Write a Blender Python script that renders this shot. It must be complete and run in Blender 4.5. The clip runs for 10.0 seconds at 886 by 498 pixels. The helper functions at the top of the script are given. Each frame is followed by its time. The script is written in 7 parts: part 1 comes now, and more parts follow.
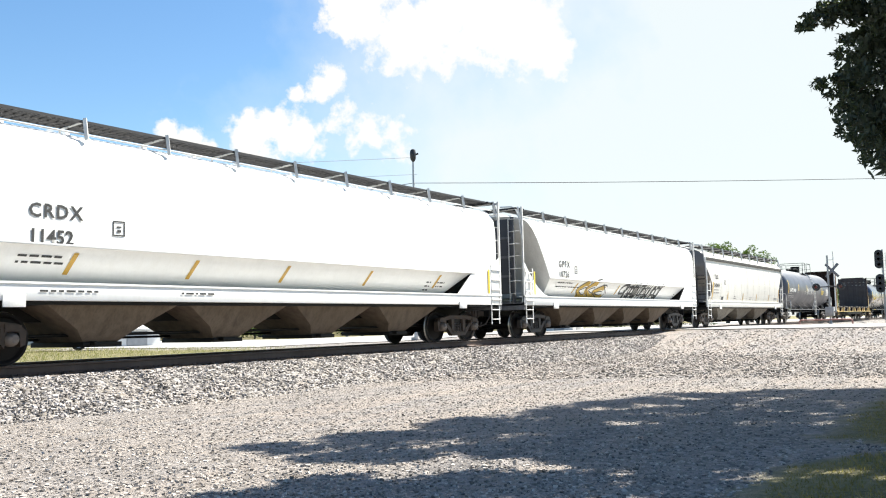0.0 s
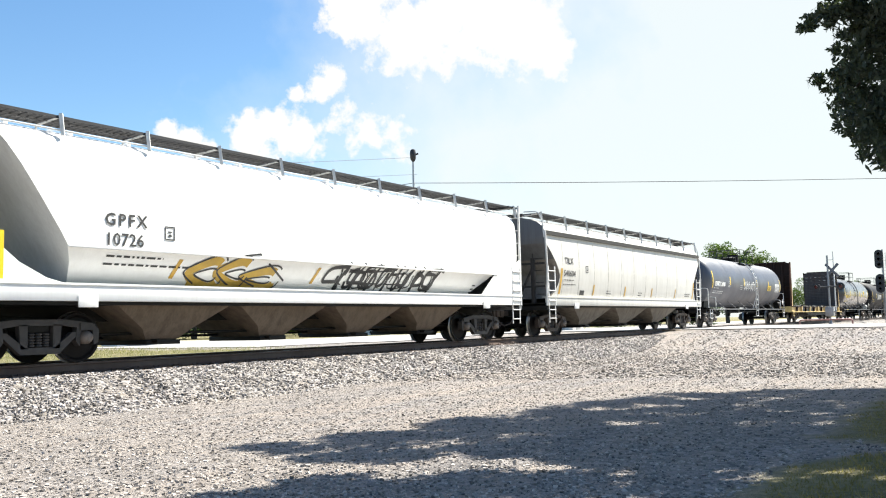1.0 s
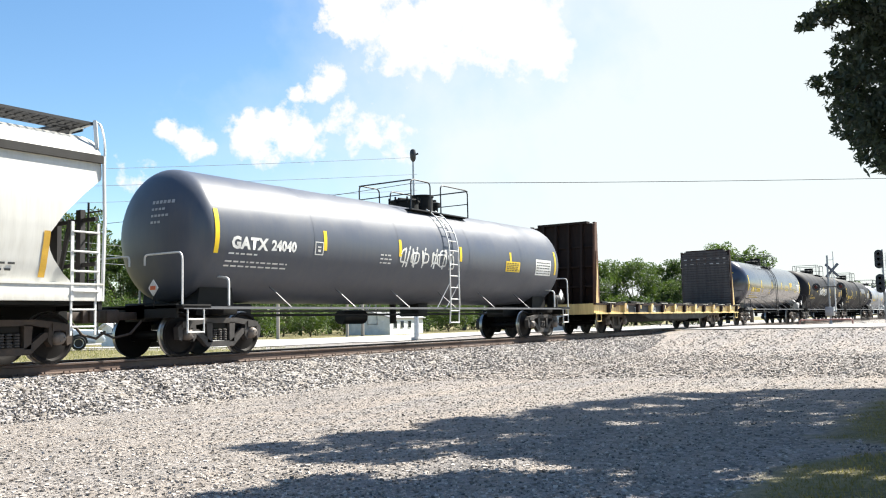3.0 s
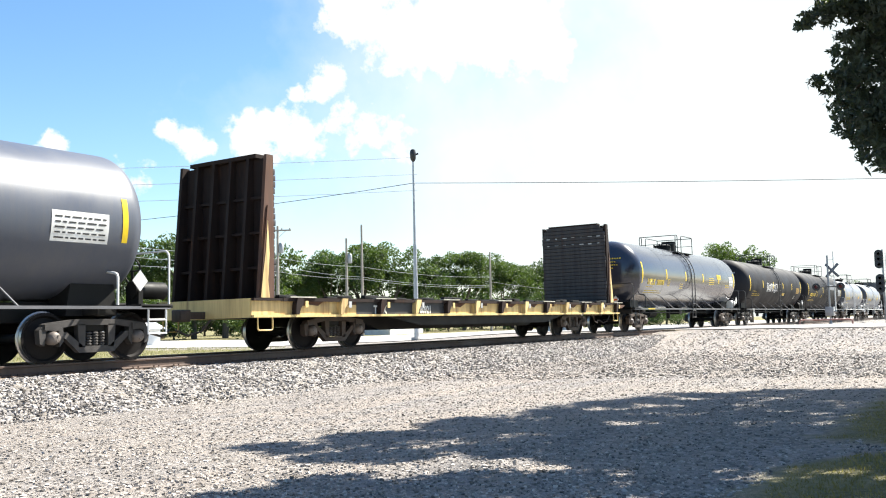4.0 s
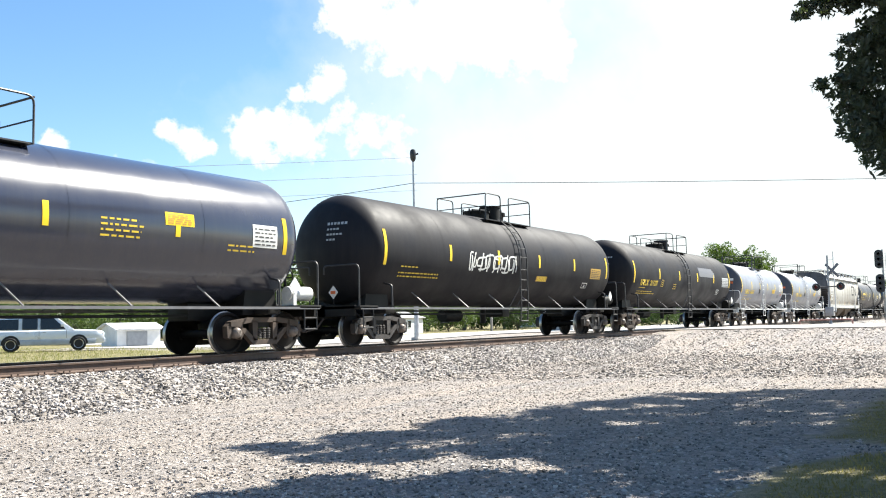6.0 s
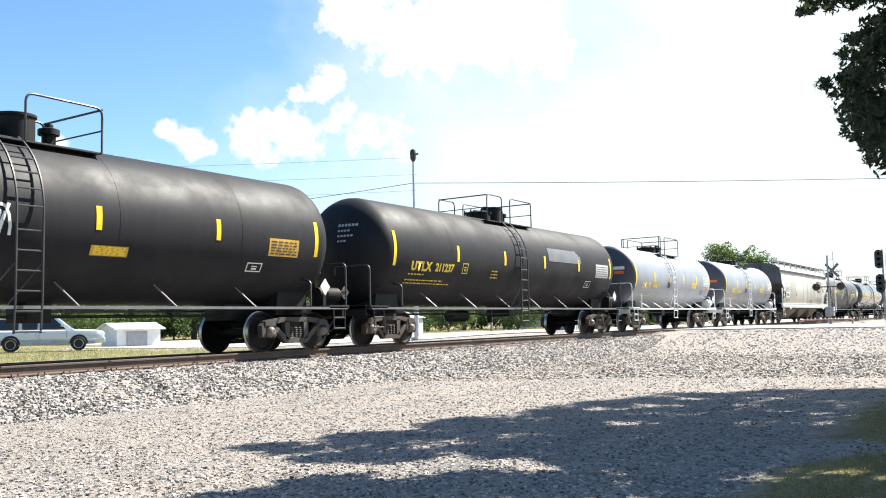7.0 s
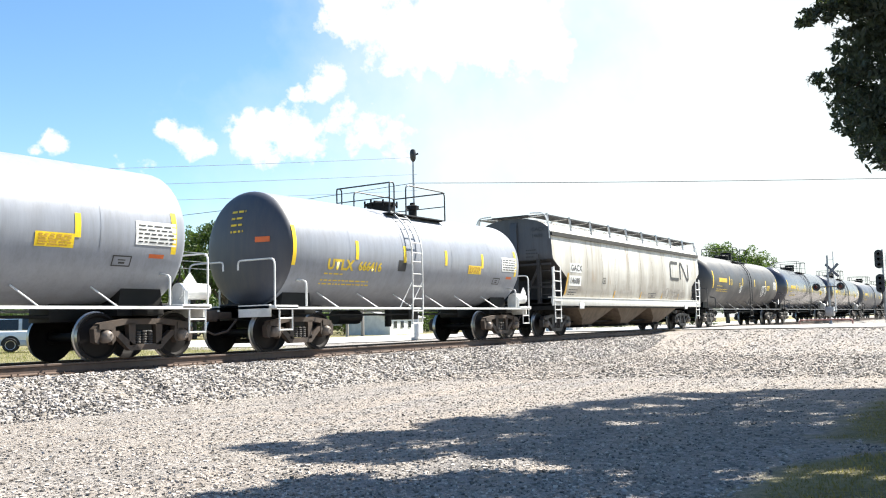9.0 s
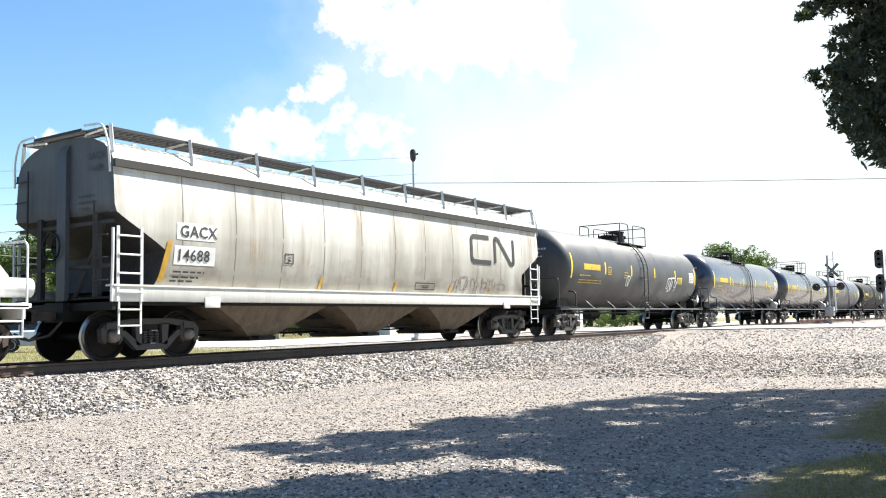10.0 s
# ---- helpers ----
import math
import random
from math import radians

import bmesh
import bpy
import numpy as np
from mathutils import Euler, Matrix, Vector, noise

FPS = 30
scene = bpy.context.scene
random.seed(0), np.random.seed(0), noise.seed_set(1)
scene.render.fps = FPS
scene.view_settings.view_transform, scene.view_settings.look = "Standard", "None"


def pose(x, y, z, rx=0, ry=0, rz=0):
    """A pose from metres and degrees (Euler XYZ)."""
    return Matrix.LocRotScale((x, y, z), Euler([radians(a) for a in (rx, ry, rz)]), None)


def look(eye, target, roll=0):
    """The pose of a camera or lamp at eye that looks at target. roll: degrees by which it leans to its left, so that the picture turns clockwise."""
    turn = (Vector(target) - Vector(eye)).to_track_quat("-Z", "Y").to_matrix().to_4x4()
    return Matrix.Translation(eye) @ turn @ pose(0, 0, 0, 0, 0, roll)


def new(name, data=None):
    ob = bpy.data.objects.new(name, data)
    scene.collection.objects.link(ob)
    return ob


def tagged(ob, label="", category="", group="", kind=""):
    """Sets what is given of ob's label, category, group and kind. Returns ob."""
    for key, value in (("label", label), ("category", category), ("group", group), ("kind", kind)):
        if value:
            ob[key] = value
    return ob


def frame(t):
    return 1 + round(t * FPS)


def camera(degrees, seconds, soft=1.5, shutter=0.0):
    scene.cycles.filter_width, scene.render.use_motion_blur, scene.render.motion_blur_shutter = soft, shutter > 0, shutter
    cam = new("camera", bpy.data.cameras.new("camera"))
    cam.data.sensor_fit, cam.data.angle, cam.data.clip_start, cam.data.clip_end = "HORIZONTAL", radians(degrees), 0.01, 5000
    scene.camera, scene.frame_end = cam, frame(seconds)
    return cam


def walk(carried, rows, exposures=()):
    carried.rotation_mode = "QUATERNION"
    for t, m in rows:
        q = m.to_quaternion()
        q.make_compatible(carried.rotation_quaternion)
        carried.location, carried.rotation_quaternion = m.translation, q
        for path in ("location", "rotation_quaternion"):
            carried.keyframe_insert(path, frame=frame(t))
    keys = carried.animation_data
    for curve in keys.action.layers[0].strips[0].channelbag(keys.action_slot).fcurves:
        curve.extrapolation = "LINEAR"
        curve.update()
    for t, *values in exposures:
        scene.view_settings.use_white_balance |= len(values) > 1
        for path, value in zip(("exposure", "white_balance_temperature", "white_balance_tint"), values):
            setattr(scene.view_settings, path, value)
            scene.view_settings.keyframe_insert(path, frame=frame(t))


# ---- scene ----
import itertools

# the camera stands still at the edge of a gravel lot; the railheads are at z = 0, the track runs along x
cam = camera(53.68, 10.0, 1.1)
EYE = Vector((0.0, -15.42, 0.56))
YAW, PITCH, ROLL = radians(56.73), radians(4.852), 1.339
AIM = EYE + 20 * Vector((math.sin(YAW) * math.cos(PITCH), math.cos(YAW) * math.cos(PITCH), math.sin(PITCH)))
STAND = look(EYE, AIM, -ROLL)
walk(cam, [(0.0, STAND), (10.0, STAND)], [(0.0, 1.52, 6800, 7), (2.7, 1.52, 6800, 7), (3.8, 1.70, 6800, 7), (10.0, 1.70, 6800, 7)])

# ---- daylight: a high sun behind and to one side, broken white cloud ----
SUN_DIR = Vector((0.58, -0.26, 0.77)).normalized()
world = bpy.data.worlds.new("sky")
scene.world = world
world.use_nodes = True
wt = world.node_tree
wt.nodes.clear()


def wnode(kind, **inputs):
    n = wt.nodes.new(kind)
    for k, v in inputs.items():
        n.inputs[int(k[1:])].default_value = v
    return n


def wmath(op, a, b=0.0, clamp=False):
    n = wt.nodes.new("ShaderNodeMath")
    n.operation, n.use_clamp = op, clamp
    for i, v in enumerate((a, b)):
        if isinstance(v, (int, float)):
            n.inputs[i].default_value = v
        else:
            wt.links.new(v, n.inputs[i])
    return n.outputs[0]


def sky_way(bearing, height):
    b, h = radians(bearing), radians(height)
    return Vector((math.sin(b) * math.cos(h), math.cos(b) * math.cos(h), math.sin(h)))


sky = wt.nodes.new("ShaderNodeTexSky")
sky.sky_type, sky.sun_disc = "NISHITA", False
sky.sun_elevation = math.asin(SUN_DIR.z)
sky.sun_rotation = math.atan2(SUN_DIR.x, SUN_DIR.y)
sky.air_density, sky.dust_density, sky.ozone_density = 1.0, 0.6, 2.0
way = wt.nodes.new("ShaderNodeTexCoord").outputs["Generated"]
puff = wnode("ShaderNodeTexNoise", i2=40.0, i3=8.0, i4=0.60)
wt.links.new(way, puff.inputs["Vector"])
broad = wnode("ShaderNodeTexNoise", i2=4.5, i3=6.0, i4=0.55)
wt.links.new(way, broad.inputs["Vector"])
# the clouds that stand in the sky: bearing, height, radius in degrees, thickness
CLOUDS = [(51.6, 20.1, 3.0, 1.00), (53.9, 18.9, 3.4, 1.00), (56.2, 18.7, 3.4, 1.00), (59.6, 19.5, 4.1, 1.00), (62.6, 18.8, 3.7, 1.00), (63.9, 17.5, 2.4, 1.00), (50.6, 19.2, 1.6, 1.00),
          (53.6, 22.8, 4.1, 1.00), (58.6, 23.4, 4.4, 1.00), (63.1, 23.2, 4.1, 1.00), (44.2, 12.4, 1.9, 1.00), (45.7, 12.9, 1.8, 1.00), (47.2, 12.2, 2.1, 1.00), (48.4, 11.5, 1.5, 0.60),
          (45.6, 11.2, 1.8, 0.50), (48.9, 15.1, 1.3, 0.90), (47.3, 15.1, 0.7, 0.70), (49.8, 16.2, 1.3, 0.70), (50.3, 13.4, 1.6, 0.45), (51.9, 12.6, 2.2, 0.50), (53.8, 12.1, 1.8, 0.45),
          (39.2, 12.4, 1.0, 0.90), (40.5, 11.9, 1.3, 0.90), (41.5, 11.4, 0.9, 0.70), (32.6, 11.3, 1.2, 0.90), (31.7, 10.7, 0.7, 0.70), (37.3, 9.5, 1.3, 0.40)]
mask = None
for b, h, r, thick in CLOUDS:
    d = wt.nodes.new("ShaderNodeVectorMath")
    d.operation = "DISTANCE"
    wt.links.new(way, d.inputs[0])
    d.inputs[1].default_value = sky_way(b, h)
    v = wmath("SUBTRACT", thick, wmath("DIVIDE", d.outputs["Value"], radians(r) / thick))
    mask = v if mask is None else wmath("MAXIMUM", mask, v)
mask = wmath("ADD", mask, wmath("MULTIPLY", wmath("SUBTRACT", puff.outputs[0], 0.52), 1.9))
mask = wmath("MULTIPLY", wmath("ADD", mask, -0.12), 3.2, True)
# thin haze, thicker towards the sun's side of the sky, and scattered cloud elsewhere
d = wt.nodes.new("ShaderNodeVectorMath")
d.operation = "DISTANCE"
wt.links.new(way, d.inputs[0])
d.inputs[1].default_value = sky_way(80, 9)
haze = wmath("SUBTRACT", 1.02, wmath("DIVIDE", d.outputs["Value"], radians(36)))
haze = wmath("ADD", haze, wmath("MULTIPLY", wmath("SUBTRACT", broad.outputs[0], 0.5), 1.1))
haze = wmath("MULTIPLY", haze, 1.7, True)
veil = wt.nodes.new("ShaderNodeMix")
veil.data_type = "RGBA"
wt.links.new(wmath("MULTIPLY", haze, 0.92), veil.inputs["Factor"])
veil.inputs["B"].default_value = (6.4, 6.9, 7.2, 1)
mix = wt.nodes.new("ShaderNodeMix")
mix.data_type = "RGBA"
wt.links.new(mask, mix.inputs["Factor"])
wt.links.new(veil.outputs["Result"], mix.inputs["A"])
deep = wt.nodes.new("ShaderNodeHueSaturation")
deep.inputs["Saturation"].default_value, deep.inputs["Value"].default_value = 1.22, 1.44
wt.links.new(sky.outputs[0], deep.inputs["Color"])
wt.links.new(deep.outputs[0], veil.inputs["A"])
mix.inputs["B"].default_value = (7.3, 7.3, 7.4, 1)
back = wt.nodes.new("ShaderNodeBackground")
back.inputs["Strength"].default_value = 0.05
wout = wt.nodes.new("ShaderNodeOutputWorld")
wt.links.new(mix.outputs["Result"], back.inputs[0])
wt.links.new(back.outputs[0], wout.inputs[0])
sun = new("sun", bpy.data.lights.new("sun", "SUN"))
sun.data.energy, sun.data.angle, sun.data.color = 5.0, radians(0.53), (1.0, 0.97, 0.92)
sun.matrix_world = look(SUN_DIR * 100, (0, 0, 0))


# ---- materials ----
class Nodes:
    def __init__(self, name):
        self.mat = bpy.data.materials.new(name)
        self.mat.use_nodes = True
        self.t = self.mat.node_tree
        self.b = self.t.nodes["Principled BSDF"]
        self.co = self.t.nodes.new("ShaderNodeTexCoord").outputs["Object"]

    def link(self, a, b):
        self.t.links.new(a, b)

    def noise(self, scale, detail=4.0, rough=0.55, stretch=None, kind="ShaderNodeTexNoise"):
        n = self.t.nodes.new(kind)
        n.inputs["Scale"].default_value = scale
        if kind == "ShaderNodeTexNoise":
            n.inputs["Detail"].default_value, n.inputs["Roughness"].default_value = detail, rough
        src = self.co
        if stretch:
            m = self.t.nodes.new("ShaderNodeMapping")
            m.inputs["Scale"].default_value = stretch
            self.link(self.co, m.inputs[0])
            src = m.outputs[0]
        self.link(src, n.inputs["Vector"])
        return n.outputs[0]

    def span(self, value, lo, hi, a=0.0, b=1.0):
        n = self.t.nodes.new("ShaderNodeMapRange")
        n.inputs[1].default_value, n.inputs[2].default_value, n.inputs[3].default_value, n.inputs[4].default_value = lo, hi, a, b
        self.link(value, n.inputs[0])
        return n.outputs[0]

    def mix(self, f, a, b, blend="MIX"):
        n = self.t.nodes.new("ShaderNodeMix")
        n.data_type, n.blend_type = "RGBA", blend
        for sock, v in ((n.inputs["Factor"], f), (n.inputs["A"], a), (n.inputs["B"], b)):
            if isinstance(v, tuple):
                sock.default_value = (*v, 1)
            elif isinstance(v, (int, float)):
                sock.default_value = v
            else:
                self.link(v, sock)
        return n.outputs["Result"]

    def calc(self, op, a, b, clamp=False):
        n = self.t.nodes.new("ShaderNodeMath")
        n.operation, n.use_clamp = op, clamp
        for i, v in enumerate((a, b)):
            if isinstance(v, (int, float)):
                n.inputs[i].default_value = v
            else:
                self.link(v, n.inputs[i])
        return n.outputs[0]

    def finish(self, color, rough=0.5, metal=0.0, bump=None, strength=0.2, depth=0.02):
        if isinstance(color, tuple):
            self.b.inputs["Base Color"].default_value = (*color, 1)
        else:
            self.link(color, self.b.inputs["Base Color"])
        if isinstance(rough, (int, float)):
            self.b.inputs["Roughness"].default_value = rough
        else:
            self.link(rough, self.b.inputs["Roughness"])
        self.b.inputs["Metallic"].default_value = metal
        if bump is not None:
            n = self.t.nodes.new("ShaderNodeBump")
            n.inputs["Strength"].default_value, n.inputs["Distance"].default_value = strength, depth
            self.link(bump, n.inputs["Height"])
            self.link(n.outputs[0], self.b.inputs["Normal"])
        return self.mat


def plain(name, base, rough=0.5, metal=0.0, vary=0.25, scale=3.0, bump=0.15):
    """Paint or metal with soft blotches, fine grain and slight relief."""
    n = Nodes(name)
    a = n.noise(scale, 5)
    f = n.noise(scale * 14, 3)
    dark = tuple(c * (1 - vary) for c in base)
    light = tuple(min(1, c * (1 + vary * 0.5)) for c in base)
    col = n.mix(n.span(a, 0.3, 0.7), dark, light)
    col = n.mix(n.span(f, 0.35, 0.65, 0.0, 0.35), col, dark)
    return n.finish(col, n.span(a, 0.3, 0.7, rough * 0.85, min(1, rough * 1.2)), metal, f, bump, 0.01)


def weathered(name, base, grime, rust=None, rough=0.5, streak=0.5, rust_at=0.66, coat=0.0):
    """Car paint with vertical dirt streaks and, if asked, rust runs."""
    n = Nodes(name)
    blot = n.noise(0.8, 5)
    run = n.noise(1.0, 5, 0.6, (5.5, 5.5, 0.35))
    fine = n.noise(1.0, 4, 0.6, (26, 26, 1.6))
    grain = n.noise(60, 2)
    col = n.mix(n.span(run, 0.42, 0.72, 0, streak), base, grime)
    col = n.mix(n.span(fine, 0.45, 0.8, 0, streak * 0.8), col, grime)
    col = n.mix(n.span(blot, 0.4, 0.75, 0, streak * 0.5), col, tuple(c * 0.8 for c in base))
    if rust:
        spot = n.calc("MULTIPLY", n.span(run, 0.5, 0.75), n.span(blot, rust_at - 0.12, rust_at + 0.05), True)
        col = n.mix(spot, col, rust)
    m = n.finish(col, n.span(blot, 0.3, 0.7, rough * 0.8, min(1, rough * 1.25)), 0.0, n.calc("ADD", n.calc("MULTIPLY", grain, 0.3), blot), 0.12, 0.02)
    return m


WHITE_CAR = weathered("white_car_paint", (0.78, 0.78, 0.77), (0.60, 0.59, 0.56), None, 0.45, 0.22)
CREAM_CAR = weathered("cream_car_paint", (0.602, 0.589, 0.552), (0.378, 0.353, 0.313), None, 0.5, 0.34)


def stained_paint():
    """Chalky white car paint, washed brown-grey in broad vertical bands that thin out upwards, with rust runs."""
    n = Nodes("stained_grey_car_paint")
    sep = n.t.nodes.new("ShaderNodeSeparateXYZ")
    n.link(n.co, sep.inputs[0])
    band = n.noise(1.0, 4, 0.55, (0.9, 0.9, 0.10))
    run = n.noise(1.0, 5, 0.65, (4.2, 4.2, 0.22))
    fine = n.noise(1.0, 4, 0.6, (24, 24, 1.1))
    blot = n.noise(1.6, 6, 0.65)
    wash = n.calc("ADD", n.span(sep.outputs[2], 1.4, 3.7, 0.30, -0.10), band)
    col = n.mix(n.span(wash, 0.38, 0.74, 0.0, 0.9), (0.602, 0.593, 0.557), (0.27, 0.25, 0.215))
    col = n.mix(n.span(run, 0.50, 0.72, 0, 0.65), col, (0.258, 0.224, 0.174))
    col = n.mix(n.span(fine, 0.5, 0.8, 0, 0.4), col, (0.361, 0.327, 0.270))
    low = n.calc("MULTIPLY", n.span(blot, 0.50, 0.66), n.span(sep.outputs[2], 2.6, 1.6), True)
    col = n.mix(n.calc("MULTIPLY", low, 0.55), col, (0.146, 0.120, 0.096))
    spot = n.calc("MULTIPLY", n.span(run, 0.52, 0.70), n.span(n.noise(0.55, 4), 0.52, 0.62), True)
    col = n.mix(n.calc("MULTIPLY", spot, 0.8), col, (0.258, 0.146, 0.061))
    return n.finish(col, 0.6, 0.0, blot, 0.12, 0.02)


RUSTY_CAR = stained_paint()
# Grey end paint, darkened in colour for the shade the car ends stand in
END_SHADE = weathered("shaded_grey_end_paint", (0.066, 0.071, 0.083), (0.042, 0.042, 0.044), None, 0.6, 0.5)
# Tan lower end sheet: light bouncing off the ground is put into the colour
END_BOUNCE = weathered("tan_bounce_end_paint", (0.24, 0.22, 0.20), (0.12, 0.105, 0.09), None, 0.7, 0.7)
# Near-black end steel; on the slope sheet it stands for the recess's shade
END_BLACK = weathered("near_black_recess_shade", (0.022, 0.021, 0.023), (0.045, 0.040, 0.036), None, 0.75, 0.6)
SLOPE_GREY = weathered("grey_white_slope_sheet_paint", (0.72, 0.72, 0.71), (0.48, 0.47, 0.45), None, 0.55, 0.4)
END_GREY = weathered("grey_end_paint", (0.14, 0.145, 0.16), (0.07, 0.07, 0.07), None, 0.6, 0.5)
TANK_BLACK = weathered("gloss_black_tank_paint", (0.026, 0.030, 0.049), (0.043, 0.045, 0.052), None, 0.22, 0.3)
TANK_MATT = weathered("matt_black_tank_paint", (0.013, 0.013, 0.017), (0.023, 0.022, 0.023), None, 0.6, 0.5)
TANK_MATT.node_tree.nodes["Principled BSDF"].inputs["Specular IOR Level"].default_value = 0.18
# Grey-black tank paint with the lit shell's grey sheen in its base colour
TANK_SHEEN = weathered("sheen_grey_black_tank_paint", (0.041, 0.043, 0.049), (0.065, 0.063, 0.061), None, 0.5, 0.5)
TANK_SLATE = weathered("slate_grey_tank_paint", (0.067, 0.077, 0.104), (0.099, 0.101, 0.106), None, 0.42, 0.4)
TANK_SILVER = weathered("silver_grey_tank_paint", (0.237, 0.254, 0.296), (0.146, 0.146, 0.152), None, 0.42, 0.45)
# Leading head of the silver tanks, its shade put into the base colour
TANK_HEAD_SHADE = weathered("shade_grey_head_paint", (0.045, 0.05, 0.068), (0.085, 0.08, 0.08), None, 0.5, 0.4)
BAY_BROWN = weathered("dusty_brown_hopper_paint", (0.15, 0.115, 0.085), (0.06, 0.045, 0.034), None, 0.8, 0.8)
BAY_GREY = weathered("dusty_grey_hopper_paint", (0.19, 0.17, 0.145), (0.07, 0.06, 0.048), None, 0.8, 0.8)
YELLOW_CAR = weathered("faded_yellow_car_paint", (0.722, 0.550, 0.235), (0.387, 0.224, 0.087), (0.138, 0.060, 0.030), 0.55, 0.5, 0.62)
DARK_RUST = weathered("dark_brown_rust", (0.030, 0.019, 0.016), (0.016, 0.012, 0.011), (0.075, 0.034, 0.020), 0.85, 0.8, 0.6)
RUST = weathered("brown_rust", (0.11, 0.050, 0.030), (0.045, 0.026, 0.020), (0.20, 0.09, 0.045), 0.8, 0.8, 0.55)
BULK_WOOD = weathered("weathered_bulkhead_boards", (0.075, 0.07, 0.072), (0.035, 0.032, 0.034), (0.12, 0.07, 0.05), 0.8, 0.7, 0.62)
FRAME_BLACK = plain("black_underframe", (0.013, 0.0125, 0.012), 0.6, 0, 0.4)
CAST = plain("dusty_cast_steel", (0.070, 0.050, 0.039), 0.7, 0.1, 0.5, 6, 0.4)
CAST_GREY = plain("grey_cast_steel", (0.058, 0.052, 0.050), 0.65, 0.1, 0.5, 6, 0.4)
WHEEL = plain("wheel_steel", (0.012, 0.010, 0.010), 0.65, 0.1, 0.4)
TREAD = plain("bright_worn_steel", (0.45, 0.43, 0.41), 0.32, 0.9, 0.2)
CAP = plain("bearing_cap_paint", (0.16, 0.135, 0.12), 0.5, 0.2)
RAIL_WHITE = plain("white_hand_rail_paint", (0.70, 0.70, 0.69), 0.5, 0, 0.3)
RAIL_BLACK = plain("black_hand_rail_paint", (0.03, 0.03, 0.033), 0.5)
GRATE = plain("dark_steel_grating", (0.022, 0.023, 0.027), 0.65, 0.1, 0.4)
MARK_BLACK = plain("black_lettering", (0.035, 0.035, 0.037), 0.6)
MARK_WHITE = plain("white_lettering", (0.72, 0.72, 0.70), 0.6)
MARK_YELLOW = plain("yellow_lettering", (0.72, 0.50, 0.035), 0.55)
REFLECT = plain("yellow_reflector", (0.80, 0.55, 0.02), 0.35, 0, 0.12)
REFLECT_OLD = plain("amber_reflector", (0.55, 0.32, 0.04), 0.45, 0, 0.3)
PLACARD_GREY = plain("grey_placard", (0.45, 0.46, 0.47), 0.5)
ORANGE = plain("orange_placard", (0.70, 0.14, 0.03), 0.5)
SEAM = plain("dirt_in_seam", (0.20, 0.18, 0.15), 0.8)
# Near-black eave plate: the overhang's shadow line is put into its colour
EAVE = plain("eave_plate_underside_shadow", (0.022, 0.020, 0.018), 0.7)
SPRAY_OCHRE = plain("ochre_spray_paint", (0.50, 0.32, 0.05), 0.6)

TANK_BLACK.node_tree.nodes["Principled BSDF"].inputs["Coat Weight"].default_value = 0.6
TANK_BLACK.node_tree.nodes["Principled BSDF"].inputs["Coat Roughness"].default_value = 0.16
for m in (WHEEL, FRAME_BLACK, DARK_RUST, BULK_WOOD):
    m.node_tree.nodes["Principled BSDF"].inputs["Specular IOR Level"].default_value = 0.2


# ---- mesh tools ----
def slab(bm, x0, x1, y0, y1, z0, z1, bevel=0.0):
    r = bmesh.ops.create_cube(bm, size=1, matrix=Matrix.LocRotScale(((x0 + x1) / 2, (y0 + y1) / 2, (z0 + z1) / 2), None, (abs(x1 - x0), abs(y1 - y0), abs(z1 - z0))))
    if bevel:
        vs = set(r["verts"])
        es = [e for e in bm.edges if e.verts[0] in vs and e.verts[1] in vs]
        bmesh.ops.bevel(bm, geom=es, offset=bevel, segments=2, affect="EDGES", profile=0.5)


def rod(bm, a, b, r, seg=6, r2=None):
    a, b = Vector(a), Vector(b)
    if (b - a).length < 1e-5:
        return
    m = Matrix.Translation((a + b) / 2) @ (b - a).to_track_quat("Z", "Y").to_matrix().to_4x4()
    bmesh.ops.create_cone(bm, cap_ends=True, segments=seg, radius1=r, radius2=r if r2 is None else r2, depth=(b - a).length, matrix=m)


def pipe(bm, pts, r, seg=6):
    """A bent round bar through the points."""
    pts = [Vector(p) for p in pts]
    rings = []
    for i, p in enumerate(pts):
        d = (pts[min(i + 1, len(pts) - 1)] - pts[max(i - 1, 0)]).normalized()
        q = d.to_track_quat("Z", "Y")
        rings.append([bm.verts.new(p + q @ Vector((r * math.cos(k * 2 * math.pi / seg), r * math.sin(k * 2 * math.pi / seg), 0))) for k in range(seg)])
    for u, v in zip(rings, rings[1:]):
        best = min(range(seg), key=lambda s: sum((u[k].co - v[(k + s) % seg].co).length for k in range(seg)))
        for k in range(seg):
            bm.faces.new((u[k], u[(k + 1) % seg], v[(k + 1 + best) % seg], v[(k + best) % seg]))
    bm.faces.new(rings[0])
    bm.faces.new(rings[-1])


def rounded(pts, r, n=4):
    """The corners of a path, rounded."""
    pts = [Vector(p) for p in pts]
    out = [pts[0]]
    for a, b, c in zip(pts, pts[1:], pts[2:]):
        u, v = (a - b), (c - b)
        k = min(r, u.length * 0.45, v.length * 0.45)
        p, q = b + u.normalized() * k, b + v.normalized() * k
        for i in range(n + 1):
            t = i / n
            out.append(p * (1 - t) ** 2 + b * 2 * t * (1 - t) + q * t * t)
    return out + [pts[-1]]


def prism(bm, outline, y0, y1):
    """An outline of (x, z) drawn out from y0 to y1."""
    a = [bm.verts.new((x, y0, z)) for x, z in outline]
    b = [bm.verts.new((x, y1, z)) for x, z in outline]
    bm.faces.new(a)
    bm.faces.new(b[::-1])
    for i in range(len(a)):
        j = (i + 1) % len(a)
        bm.faces.new((a[j], a[i], b[i], b[j]))


